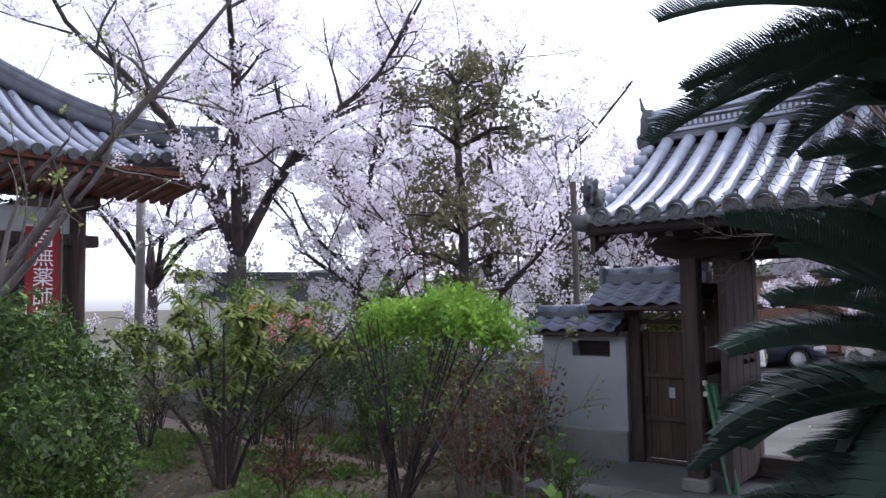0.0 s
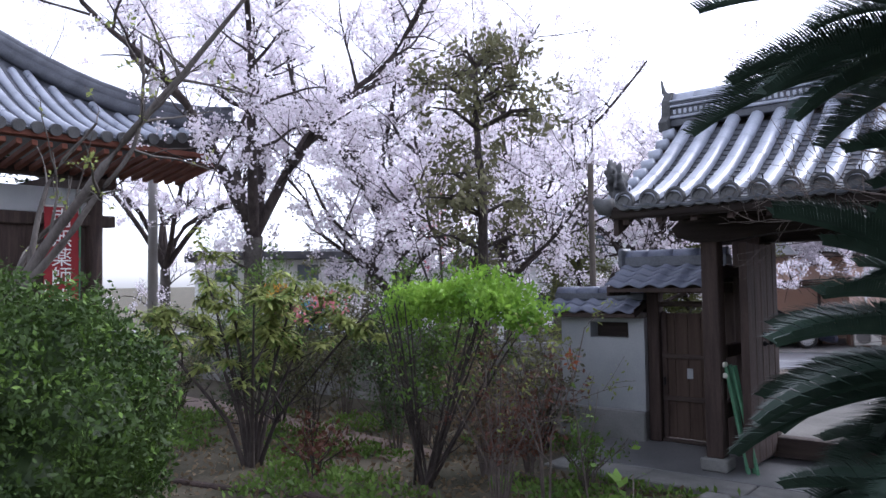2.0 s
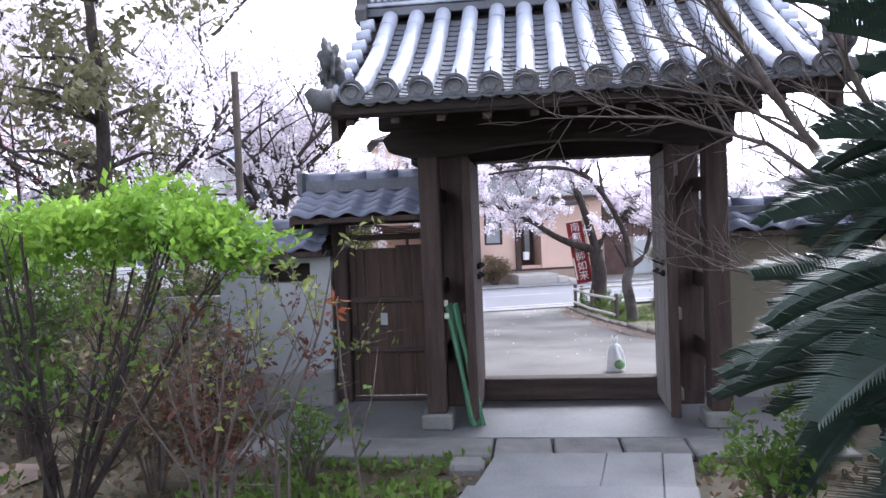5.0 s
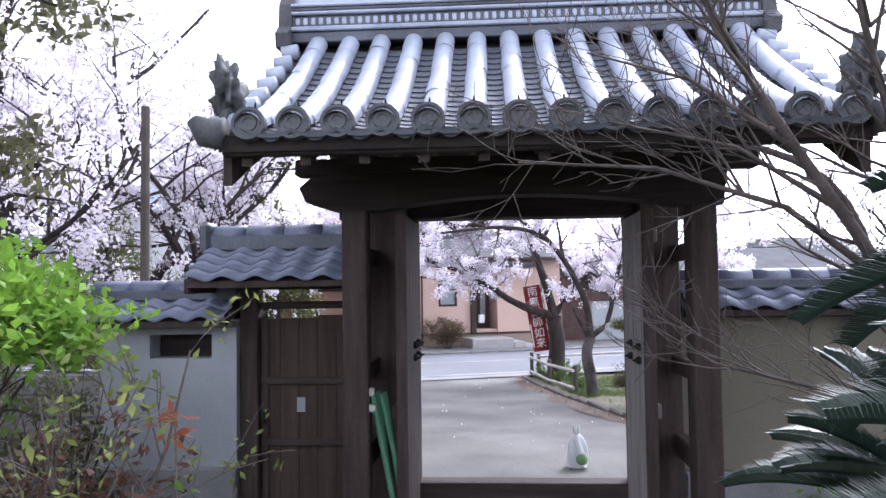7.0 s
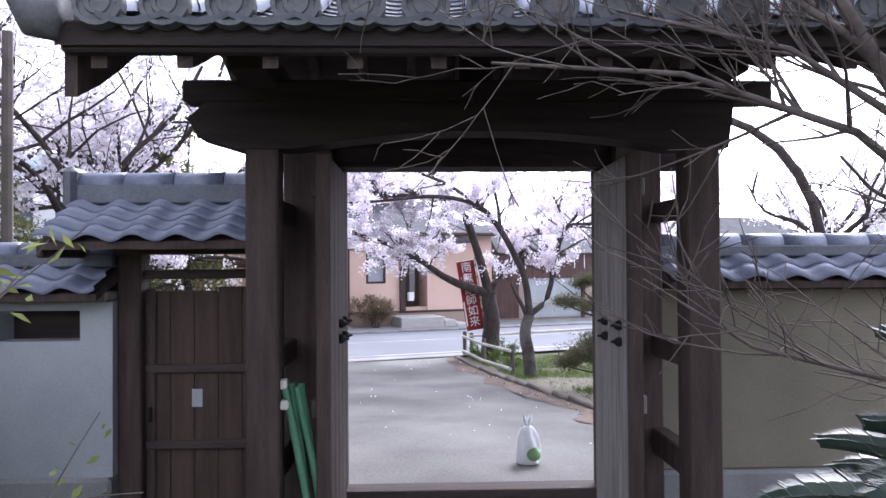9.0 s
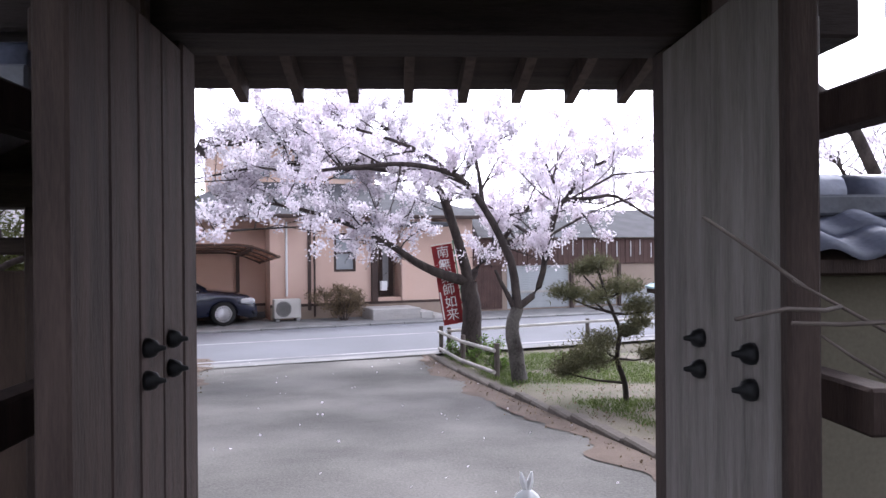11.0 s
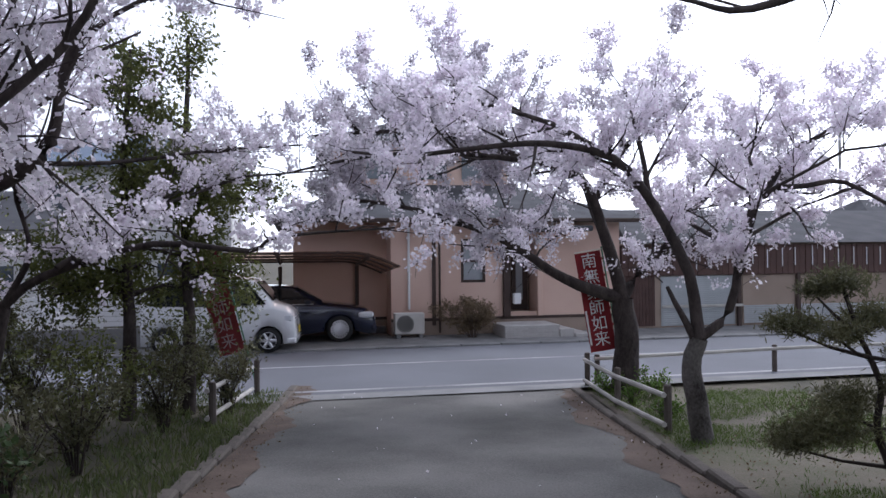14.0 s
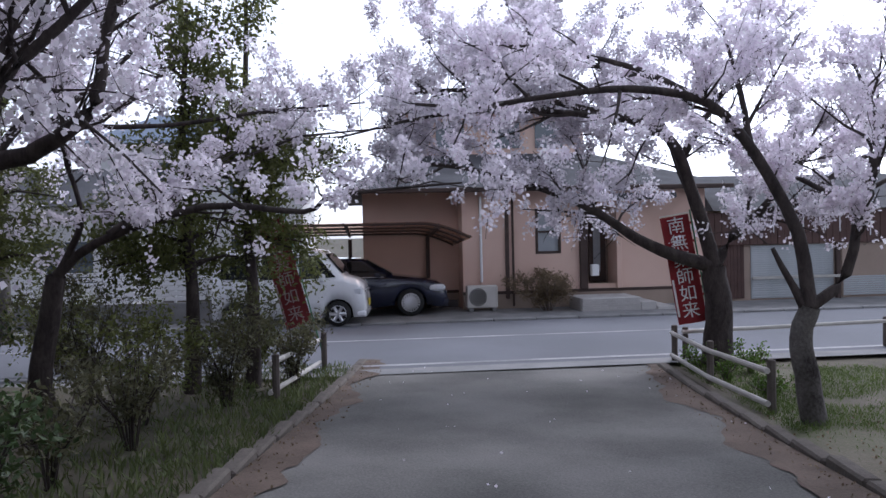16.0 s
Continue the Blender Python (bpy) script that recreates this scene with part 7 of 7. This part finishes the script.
lm = [([Vector((0, 0, -0.1)), Vector((-0.3, 0, 0.9)), Vector((-0.75, 0.0, 1.8)), Vector((-1.3, 0.02, 2.7)), Vector((-1.75, 0.0, 3.6))], 0.055, 0.014),
      ([Vector((-0.2, 0, 0.7)), Vector((-0.35, -0.1, 1.7)), Vector((-0.8, -0.15, 2.6)), Vector((-1.0, -0.2, 3.6))], 0.04, 0.012),
      ([Vector((-0.7, 0.0, 1.75)), Vector((-1.2, 0.0, 2.15)), Vector((-1.8, 0.0, 2.35)), Vector((-2.45, 0.05, 2.4))], 0.022, 0.005),
      ([Vector((-0.9, 0.0, 2.1)), Vector((-1.4, 0.05, 2.45)), Vector((-2.0, 0.1, 2.6))], 0.018, 0.004),
      ([Vector((-1.1, 0.0, 2.4)), Vector((-1.6, 0.1, 2.8)), Vector((-2.1, 0.1, 2.95))], 0.016, 0.004),
      ([Vector((-0.3, 0, 0.9)), Vector((-0.9, 0.1, 1.25)), Vector((-1.5, 0.15, 1.4)), Vector((-1.9, 0.15, 1.65))], 0.016, 0.004),
      ([Vector((-0.35, -0.1, 1.6)), Vector((0.3, -0.2, 2.4)), Vector((0.6, -0.3, 3.2))], 0.03, 0.01)]
every, tips = grow(rng, lm, 3, (9.0, 8.0, 6.0), (0.6, 0.33, 0.18), 0.12, 0.45, 0.22)
part("trunk", limb_mesh(every[:1]), M["twig"], bt, smooth=True)
for e_ in every[1:7]:
    part("branch", limb_mesh([e_]), M["twig"], bt, smooth=True)
tagged(part("branchwork", limb_mesh(every[7:]), M["twig"], bt, smooth=True), kind="stuff")


# cycads
def cycad(x, y, z, heads, seed, label):
    rg = random.Random(seed)
    c = thing("cycad", x, y, z, label=label, category="cycad")
    for hi, (hx, hy, hz, ln, n) in enumerate(heads):
        bm = bm_new()
        pts = [(hx * 0.3, hy * 0.3, -0.05), (hx * 0.7, hy * 0.7, hz * 0.5), (hx, hy, hz)]
        tube(bm, [Vector(pts[0]).lerp(Vector(pts[1]), t) for t in lin(0, 1, 9)] + [Vector(pts[1]).lerp(Vector(pts[2]), t) for t in lin(0.1, 1, 9)], [0.13 + 0.018 * (i % 2) for i in range(18)], 10)
        part("trunk", bm, M["bark"], c, "rough scaly trunk")
        for i in range(n):
            a = 6.283 * (i * 0.618)
            el = rg.uniform(-0.02 if hz > 2.5 else -0.4, 1.15)
            l = ln * rg.uniform(0.85, 1.12)
            spine, p = [], Vector((hx, hy, hz))
            for s in range(15):
                e2 = el - 0.75 * (s / 14) ** 1.5
                spine.append(p.copy())
                p = p + Vector((math.cos(a) * math.cos(e2), math.sin(a) * math.cos(e2), math.sin(e2))) * (l / 14)
            bm = bm_new()
            rib = []
            for k in range(97):
                q = 14 * k / 96
                j = min(13, int(q))
                d = (spine[j + 1] - spine[j]).normalized()
                b = spine[j].lerp(spine[j + 1], q - j)
                sd = d.cross(Vector((0, 0, 1))).normalized()
                rib.append((b, d, sd, sd.cross(d)))
            mid = [bm.verts.new(t[0]) for t in rib]
            low = [bm.verts.new(t[0] - t[3] * 0.016) for t in rib]
            for s in (-1, 1):
                edge = [bm.verts.new(t[0] + t[2] * s * 0.012) for t in rib]
                for k in range(96):
                    bm.faces.new((mid[k], mid[k + 1], edge[k + 1], edge[k]))
                    bm.faces.new((low[k], edge[k], edge[k + 1], low[k + 1]))
                    f = k / 96
                    if f < 0.12:
                        continue
                    b, d, sd, upv = rib[k]
                    w = l * 0.19 * (math.sin(math.pi * min(0.97, 0.12 + 0.88 * f)) ** 0.6 + 0.15)
                    tip = b + (sd * s * 0.84 + d * 0.6 + upv * 0.36) * w * rg.uniform(0.92, 1.05)
                    mm = b.lerp(tip, 0.55) + upv * 0.012
                    v1, v2, v3 = bm.verts.new(mm - d * 0.0055), bm.verts.new(tip), bm.verts.new(mm + d * 0.0055)
                    bm.faces.new((edge[k], v1, v2, v3, edge[k + 1]))
            part("frond", bm, M["cycad"], c)
    return c


cycad(1.64, -4.95, gz(1.64, -4.95), [(-0.05, 0.1, 2.75, 1.36, 58), (-0.08, 0.0, 1.45, 1.15, 50), (0.35, 0.25, 2.1, 1.15, 40), (0.05, -0.2, 0.8, 1.1, 50), (0.15, 0.8, 1.85, 1.25, 36), (0.15, 0.75, 0.9, 1.3, 34)], 75, "large old cycad with several crowns of dark feathery fronds")
cycad(1.8, -2.75, gz(1.7, -2.7), [(0.0, 0.0, 0.7, 0.95, 34)], 76, "small cycad with dark stiff fronds near the wall")

# ---- shaped pine and plants by the drive ----
pb = (2.62, 6.2, ground_z(2.6, 6.2) - 0.02)
pine = thing("garden_pine", *pb, label="small trained pine with flat clipped pads of needles", category="tree")
z0 = pb[2]
def pl_(x, z, dy=0.0):
    return Vector((x - pb[0], dy, z - z0))


limbs = [([pl_(2.62, z0 - 0.05), pl_(2.6, 0.1), pl_(2.5, 0.4), pl_(2.55, 0.7), pl_(2.47, 0.95), pl_(2.38, 1.15), pl_(2.28, 1.5)], 0.04, 0.015)]
pads = ((2.27, 1.53, 0.0, 0.22, 0.12), (2.12, 1.47, 0.12, 0.14, 0.08), (2.59, 1.25, 0.1, 0.3, 0.13), (1.93, 1.19, 0.1, 0.24, 0.09), (2.2, 1.14, -0.15, 0.2, 0.08), (2.76, 1.02, -0.1, 0.22, 0.14), (2.85, 0.82, 0.15, 0.15, 0.09), (2.63, 0.74, -0.12, 0.15, 0.08), (2.12, 0.42, -0.1, 0.34, 0.25), (2.36, 0.58, 0.15, 0.24, 0.16), (1.92, 0.26, 0.1, 0.22, 0.14), (2.97, 0.43, 0.1, 0.2, 0.11))
rg = random.Random(78)
needles = []
for x, z, dy, r, th in pads:
    near = min(limbs[0][0], key=lambda q: abs(q.z - (z - z0 - 0.15)))
    limbs.append(([near, near.lerp(pl_(x, z, dy), 0.5) - Vector((0, 0, 0.05)), pl_(x, z - 0.05, dy)], 0.02, 0.008))
    for _ in range(int(900 * r + 2200 * r * th)):
        d = Vector((rg.gauss(0, 1), rg.gauss(0, 1), rg.gauss(0, 1))).normalized() * rg.uniform(0.35, 1.08)
        w = 1 + 0.5 * noise.noise(d * 2.5 + Vector((x, z, 0)) * 5)
        needles.append(pl_(x, z, dy) + Vector((d.x * r * w, d.y * r * w * 0.9, (d.z * th if d.z > 0 else d.z * th * 0.55) * w)))
every, _ = grow(rg, limbs, 1, (5,), (0.18,))
part("trunk", limb_mesh(every), M["bark"], pine, smooth=True)
leaf_mesh("needles", needles, 0.06, 5, 0.028, "pine", pine, 6, -0.5, 0.3, 79, "dark green needle pads")

p2 = thing("garden_pine", 6.3, 10.2, ground_z(6.3, 10.2), label="low spreading pine with dark needle pads beyond the notice board", category="tree")
limbs = [([Vector((0, 0, -0.05)), Vector((-0.1, 0, 0.5)), Vector((0.1, 0, 1.1)), Vector((0.0, 0, 1.8))], 0.07, 0.02)]
needles = []
for dx, z, dy, r, th in ((-0.1, 1.9, 0.0, 0.5, 0.2), (-0.75, 1.65, 0.1, 0.5, 0.18), (0.6, 1.7, 0.0, 0.5, 0.18), (-0.5, 1.25, -0.2, 0.45, 0.18), (0.5, 1.2, 0.2, 0.55, 0.2), (-0.9, 1.0, 0.1, 0.4, 0.15), (0.1, 0.85, -0.2, 0.5, 0.18)):
    limbs.append(([Vector((0, 0, z - 0.25)), Vector((dx * 0.5, dy * 0.5, z - 0.15)), Vector((dx, dy, z - 0.05))], 0.03, 0.01))
    for _ in range(int(1100 * r)):
        d = Vector((rg.gauss(0, 1), rg.gauss(0, 1), rg.gauss(0, 1))).normalized() * rg.uniform(0.35, 1.1)
        needles.append(Vector((dx + d.x * r, dy + d.y * r, z + d.z * th)))
part("trunk", limb_mesh(limbs), M["bark"], p2, smooth=True)
leaf_mesh("needles", needles, 0.08, 6, 0.03, "pine", p2, 6, -0.5, 0.3, 179, "dark green needle pads")

for i, (x, y, h, r, m_) in enumerate(((-4.3, 6.4, 1.0, 0.6, "leaf_olive"), (-4.9, 7.4, 1.3, 0.7, "leaf_airy"), (-5.6, 5.4, 1.2, 0.7, "leaf_airy"), (-4.6, 8.6, 1.3, 0.6, "leaf_olive"), (-6.6, 6.2, 1.4, 0.8, "leaf_dark"), (-5.2, 10.4, 1.2, 0.7, "leaf_airy"), (-6.3, 8.4, 1.5, 0.8, "leaf_olive"), (-4.1, 5.2, 0.8, 0.5, "leaf_olive"), (-7.5, 7.4, 1.5, 0.9, "leaf_airy"), (-4.35, 9.9, 1.1, 0.5, "leaf_olive"), (-3.7, 4.2, 1.0, 0.5, "leaf_dark"), (-8.5, 10.5, 1.5, 0.9, "leaf_airy"))):
    shrub("drive_shrub", x, y, ground_z(x, y) - 0.03, h, r, 100 + i, m_, 0.055, 3, 12, "untidy evergreen shrub with bare twigs beside the drive", 0.5, "bark", 5, 0.05, 2.2, 0.15, "shrubs beside the drive")
for i, (x, y, h, r) in enumerate(((1.65, 11.6, 0.45, 0.35), (1.0, 12.0, 0.35, 0.3), (1.55, 9.9, 0.3, 0.25), (1.25, 11.0, 0.35, 0.3))):
    shrub("small_shrub", x, y, ground_z(x, y), h, r, 120 + i, "leaf_mid", 0.05, 4, 10, "small green shrub under the fence", 0.5, "twig", 5, 0.04, 2.0, 0.05, "small shrubs under the fence")
p = street(-1.3, 1.7, 0.03)
shrub("house_shrub", p.x, p.y, p.z, 1.1, 1.05, 130, "leaf_dry", 0.06, 6, 16, "straggly yellowish shrub before the house wall", 0.6, "twig", 6, 0.05, 2.4, 0.1)

# grass
def blades(n, place, h, seed, label, name="grass", material="grass"):
    rg = np.random.default_rng(seed)
    pts = np.array([place(rg) for _ in range(n)])
    ob = leaf_mesh(name, pts, h, 3, 0.02, material, None, 9, -2.2, 0.4, seed)
    return tagged(ob, label, "grass", kind="stuff")


def lawn_place(rg):
    while True:
        y, a = rg.uniform(3.6, 12.2), rg.uniform(0.2, 6.5)
        x = drive_right(y) + 0.1 + a
        near = y < 6.4 and a > 0.5
        far_patch = y > 8.0 and a < 3.4 + 0.9 * noise.noise((x, y, 4))
        if (near or far_patch) and noise.noise((x * 1.3, y * 1.3, 9)) > -0.28 or rg.random() < 0.04:
            return x, y, ground_z(x, y) + 0.01


def verge_place(rg):
    y, a = rg.uniform(3.4, 11.5), abs(rg.normal(0, 1.0))
    x = drive_left(y) - 0.12 - a
    return x, y, ground_z(x, y) - 0.02


blades(26000, lawn_place, 0.05, 201, "thin short grass on the worn lawn")
blades(2000, verge_place, 0.12, 202, "rough grass and weeds under the shrubs", material="weed")
leafs = np.random.default_rng(203)
tagged(leaf_mesh("fallen_petals", [(x, y, ground_z(x, y) + 0.024) for x, y in zip(leafs.uniform(-3.2, 1.8, 70), leafs.uniform(2, 12, 70)) if drive_left(y) < x < drive_right(y)], 0.03, 1, 0.002, "blossom", None, 1.3, 0, 0.3, 204), "fallen petals and scraps on the drive", "petals", kind="stuff")
scraps = []
for _ in range(1500):
    y = leafs.uniform(2.4, 12.0)
    a = abs(leafs.normal(0, 0.16))
    x = drive_right(y) - a if leafs.random() < 0.5 else drive_left(y) + a
    scraps.append((x, y, ground_z(x, y) + 0.02))
tagged(leaf_mesh("leaf_litter", scraps, 0.026, 1, 0.003, "leaf_dry", None, 1.7, 0, 0.4, 205), "brown leaf litter and dirt along the drive's edges", "leaf litter", kind="stuff")
bits = [(drive_right(y) + a, y, ground_z(0, y) + 0.03) for y, a in zip(leafs.uniform(3.4, 9.0, 1600), leafs.uniform(0.25, 5.0, 1600))]
tagged(leaf_mesh("lawn_litter", bits, 0.028, 1, 0.003, "leaf_dry", None, 1.7, 0, 0.4, 206), "dry scraps on the bare earth of the lawn", "leaf litter", kind="stuff")


# dark branch over the drive, from a tree beyond the wall
rng = random.Random(140)
ob_ = thing("bare_tree", 5.6, 5.9, ground_z(5.6, 5.9), label="dark bare tree whose branch hangs over the notice board", category="tree")
lm = [([Vector((0, 0, -0.1)), Vector((0.1, 0.0, 2.2)), Vector((-0.6, -0.05, 3.6)), Vector((-2.0, -0.1, 4.2)), Vector((-3.3, -0.05, 3.95)), Vector((-4.1, -0.1, 3.72)), Vector((-4.5, -0.2, 3.76)), Vector((-5.05, -0.3, 3.92))], 0.1, 0.008),
      ([Vector((-4.1, -0.1, 3.72)), Vector((-4.5, 0.0, 3.9)), Vector((-4.8, 0.1, 4.05))], 0.014, 0.005)]
every, _ = grow(rng, lm, 1, (1.2,), (0.4,))
part("trunk", limb_mesh(every), M["bark"], ob_, smooth=True)

# utility pole and far things seen under the trees
def utility_pole(x, y, h, label, r=0.16, arms=2):
    u = thing("utility_pole", x, y, -0.2, label=label, category="utility pole")
    bm = bm_new()
    tube(bm, [(0, 0, 0), (0, 0, h)], [r, r * 0.7], 12)
    part("shaft", bm, M["pole"], u, smooth=True)
    for z in (h - 0.5, h - 1.3)[:arms]:
        part("crossarm", bevel_box(-0.8, 0.8, -0.05, 0.05, z, z + 0.09, 0.01), M["pole"], u)
    return u


utility_pole(-20.2, 3.4, 13.0, "grey concrete utility pole beside the temple")
utility_pole(16.5, 43.0, 10.1, "slim grey post far beyond the brown building", 0.1, 0)
utility_pole(13.3, 43.0, 9.9, "slim grey post far beyond the brown building", 0.1, 0)

# ---- temple hall ----
hall = thing("temple_hall", -11.75, 0.45, 0, label="dark timber temple hall with a sweeping grey tiled roof", category="temple")
HZ = 4.8
bm = bm_new()
rows = []
for g in lin(0, 1, 10):
    row = []
    for k in range(16):
        y = -4.2 * g - (9.0 - 4.2 * g) * k / 15
        lift = 0.5 * max(0, 1 + y / 3.0) ** 2 * (1 - g)
        row.append(bm.verts.new((-4.2 * g, y, HZ + 2.9 * (0.55 * g + 0.45 * g * g) + lift)))
    rows.append(row)
for a, b in zip(rows, rows[1:]):
    for k in range(15):
        bm.faces.new((a[k], a[k + 1], b[k + 1], b[k]))
# Slopes in the darker tile; the cover tiles' colour holds a painted sky sheen.
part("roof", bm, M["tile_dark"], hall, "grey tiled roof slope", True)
bm = bm_new()
rows = []
for g in lin(0, 1, 8):
    row = [bm.verts.new((-4.2 * g - (8 - 4.2 * g) * k / 8, -4.2 * g, HZ + 2.9 * (0.55 * g + 0.45 * g * g) + 0.5 * max(0, 1 - (4.2 * g + (8 - 4.2 * g) * k / 8) / 3.0) ** 2 * (1 - g))) for k in range(9)]
    rows.append(row)
for a, b in zip(rows, rows[1:]):
    for k in range(8):
        bm.faces.new((a[k], b[k], b[k + 1], a[k + 1]))
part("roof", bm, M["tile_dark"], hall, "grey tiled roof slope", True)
i = 0
y = -0.22
while y > -8.8:
    pts = []
    for g in lin(0, 1, 10):
        if -4.2 * g < y:
            break
        lift = 0.5 * max(0, 1 + y / 3.0) ** 2 * (1 - g)
        pts.append(Vector((-4.2 * g, y, HZ + 2.9 * (0.55 * g + 0.45 * g * g) + lift + 0.03)))
    if len(pts) < 2:
        pts = [pts[0], pts[0] + Vector((y * 0.9, 0, -y * 0.4))]
    bm = bm_new()
    tube(bm, pts, 0.085, 8)
    part("cover_tile", bm, M["tile"], hall, smooth=True)
    bm = bm_new()
    tube(bm, [pts[0] + Vector((0.05, 0, -0.02)), pts[0] + Vector((-0.03, 0, 0.0))], 0.105, 14)
    part("end_tile", bm, M["tile_end"], hall)
    y -= 0.3
hip = [Vector((-4.2 * g, -4.2 * g, HZ + 2.9 * (0.55 * g + 0.45 * g * g) + 0.5 * max(0, 1 - 4.2 * g / 3.0) ** 2 * (1 - g) + 0.16)) for g in lin(0, 1, 12)]
for off, r in ((0.0, 0.17), (0.16, 0.14), (0.28, 0.09)):
    bm = bm_new()
    tube(bm, [p + Vector((0.04, 0.04, off)) for p in hip], r, 8)
    part("hip_ridge", bm, M["tile_dark"], hall, "heavy hip ridge tile course", True)
part("corner_tile", bevel_box(-0.1, 0.22, -0.1, 0.22, HZ + 0.42, HZ + 0.72, 0.05), M["tile_end"], hall)
part("eave_board", bevel_box(-0.3, -0.06, -8.9, -0.2, HZ - 0.13, HZ - 0.02, 0.01), M["vermilion"], hall, "reddish weathered eave board")
me = link("rafter", bevel_box(-1.6, -0.15, -0.05, 0.05, -0.1, 0.0, 0.008), M["vermilion"])
for k in range(34):
    share("rafter", me, hall, pose(0, -0.3 - 0.25 * k, HZ - 0.14, 0, -10, 0))
part("eave_beam", bevel_box(-1.95, -1.65, -8.9, -1.6, HZ - 0.55, HZ - 0.28, 0.02), M["wood"], hall)
for y in (-2.0, -4.4, -6.9):
    bm = bm_new()
    tube(bm, [(-1.8, y, 0.3), (-1.8, y, HZ - 0.3)], 0.16, 12)
    part("pillar", bm, M["wood"], hall, smooth=True)
    part("bracket", bevel_box(-2.05, -1.4, y - 0.3, y + 0.3, HZ - 0.75, HZ - 0.5, 0.06), M["wood"], hall)
part("plaster_band", bevel_box(-1.92, -1.8, -8.9, -2.1, HZ - 1.25, HZ - 0.75, 0.01), M["plaster"], hall, "white plaster band")
part("tie_beam", bevel_box(-1.95, -1.7, -8.9, -1.6, HZ - 1.5, HZ - 1.26, 0.02), M["wood"], hall)
part("wall_panel", bevel_box(-1.95, -1.82, -8.9, -2.1, 0.3, HZ - 1.5, 0.01), M["wood"], hall)
part("north_wall", bevel_box(-8, -1.95, -2.2, -2.06, 0.3, HZ - 0.3, 0.01), M["wood"], hall)
part("stone_plinth", bevel_box(-8, -0.9, -9, -0.6, -0.1, 0.3, 0.03), M["granite"], hall)
banner(-12.95, -2.45, 1.25, 88, 0, 2.35, 0.62, "南無薬師如来", "bright red banner with white lettering on the temple front", 1.35)

# orange and blue shapes far behind, a shop front
far = thing("shop_front", -21, 9.0, -0.2, 60, label="distant shop front with an orange sign and blue sheet", category="shop")
part("wall", bevel_box(-3, 3, 0, 3, 0, 3.2, 0.02), M["house_white"], far)
part("sign", bevel_box(-1.2, 0.2, -0.12, -0.01, 1.7, 2.3, 0.03), M["orange"], far, "orange sign")
part("sheet", bevel_box(0.7, 1.6, -0.1, -0.01, 0.5, 1.6, 0.03), M["blue"], far, "blue sheet")
part("roof", bevel_box(-3.4, 3.4, -0.6, 3.4, 3.2, 3.5, 0.03), M["roof_grey"], far)
for x in (-2.0, 1.0, 2.2):
    part("window", bevel_box(x - 0.4, x + 0.4, -0.04, -0.003, 2.4, 3.0, 0.01), M["window_dark"], far)

# closing trees and hedge behind and beside the camera
def backdrop_trees():
    rg = random.Random(301)
    for i in range(16):
        a = 2.7 + 3.4 * i / 15
        x, y = 0 + 19 * math.cos(a + 0.1), -7 + 15 * math.sin(a + 0.1)
        if -14 < x < 3 and y > -6:
            continue
        h = rg.uniform(4, 6.5)
        limbs = [([(x, y, 0), (x + 0.1, y, h * 0.5), (x, y, h)], 0.16, 0.04)]
        for k in range(8):
            b, zz = rg.uniform(0, 6.28), rg.uniform(0.25, 0.95) * h
            limbs.append(([(x, y, zz), (x + 1.0 * math.cos(b), y + 1.0 * math.sin(b), zz + 0.3), (x + 1.8 * math.cos(b), y + 1.8 * math.sin(b), zz + 0.4)], 0.06, 0.015))
        leafy_tree("garden_tree", limbs, 310 + i, "leaf_dark", 0.16, 3, 0.16, "evergreen garden tree closing the temple ground", (1.8, 3), (0.9, 0.5), group="trees round the temple ground")


backdrop_trees()
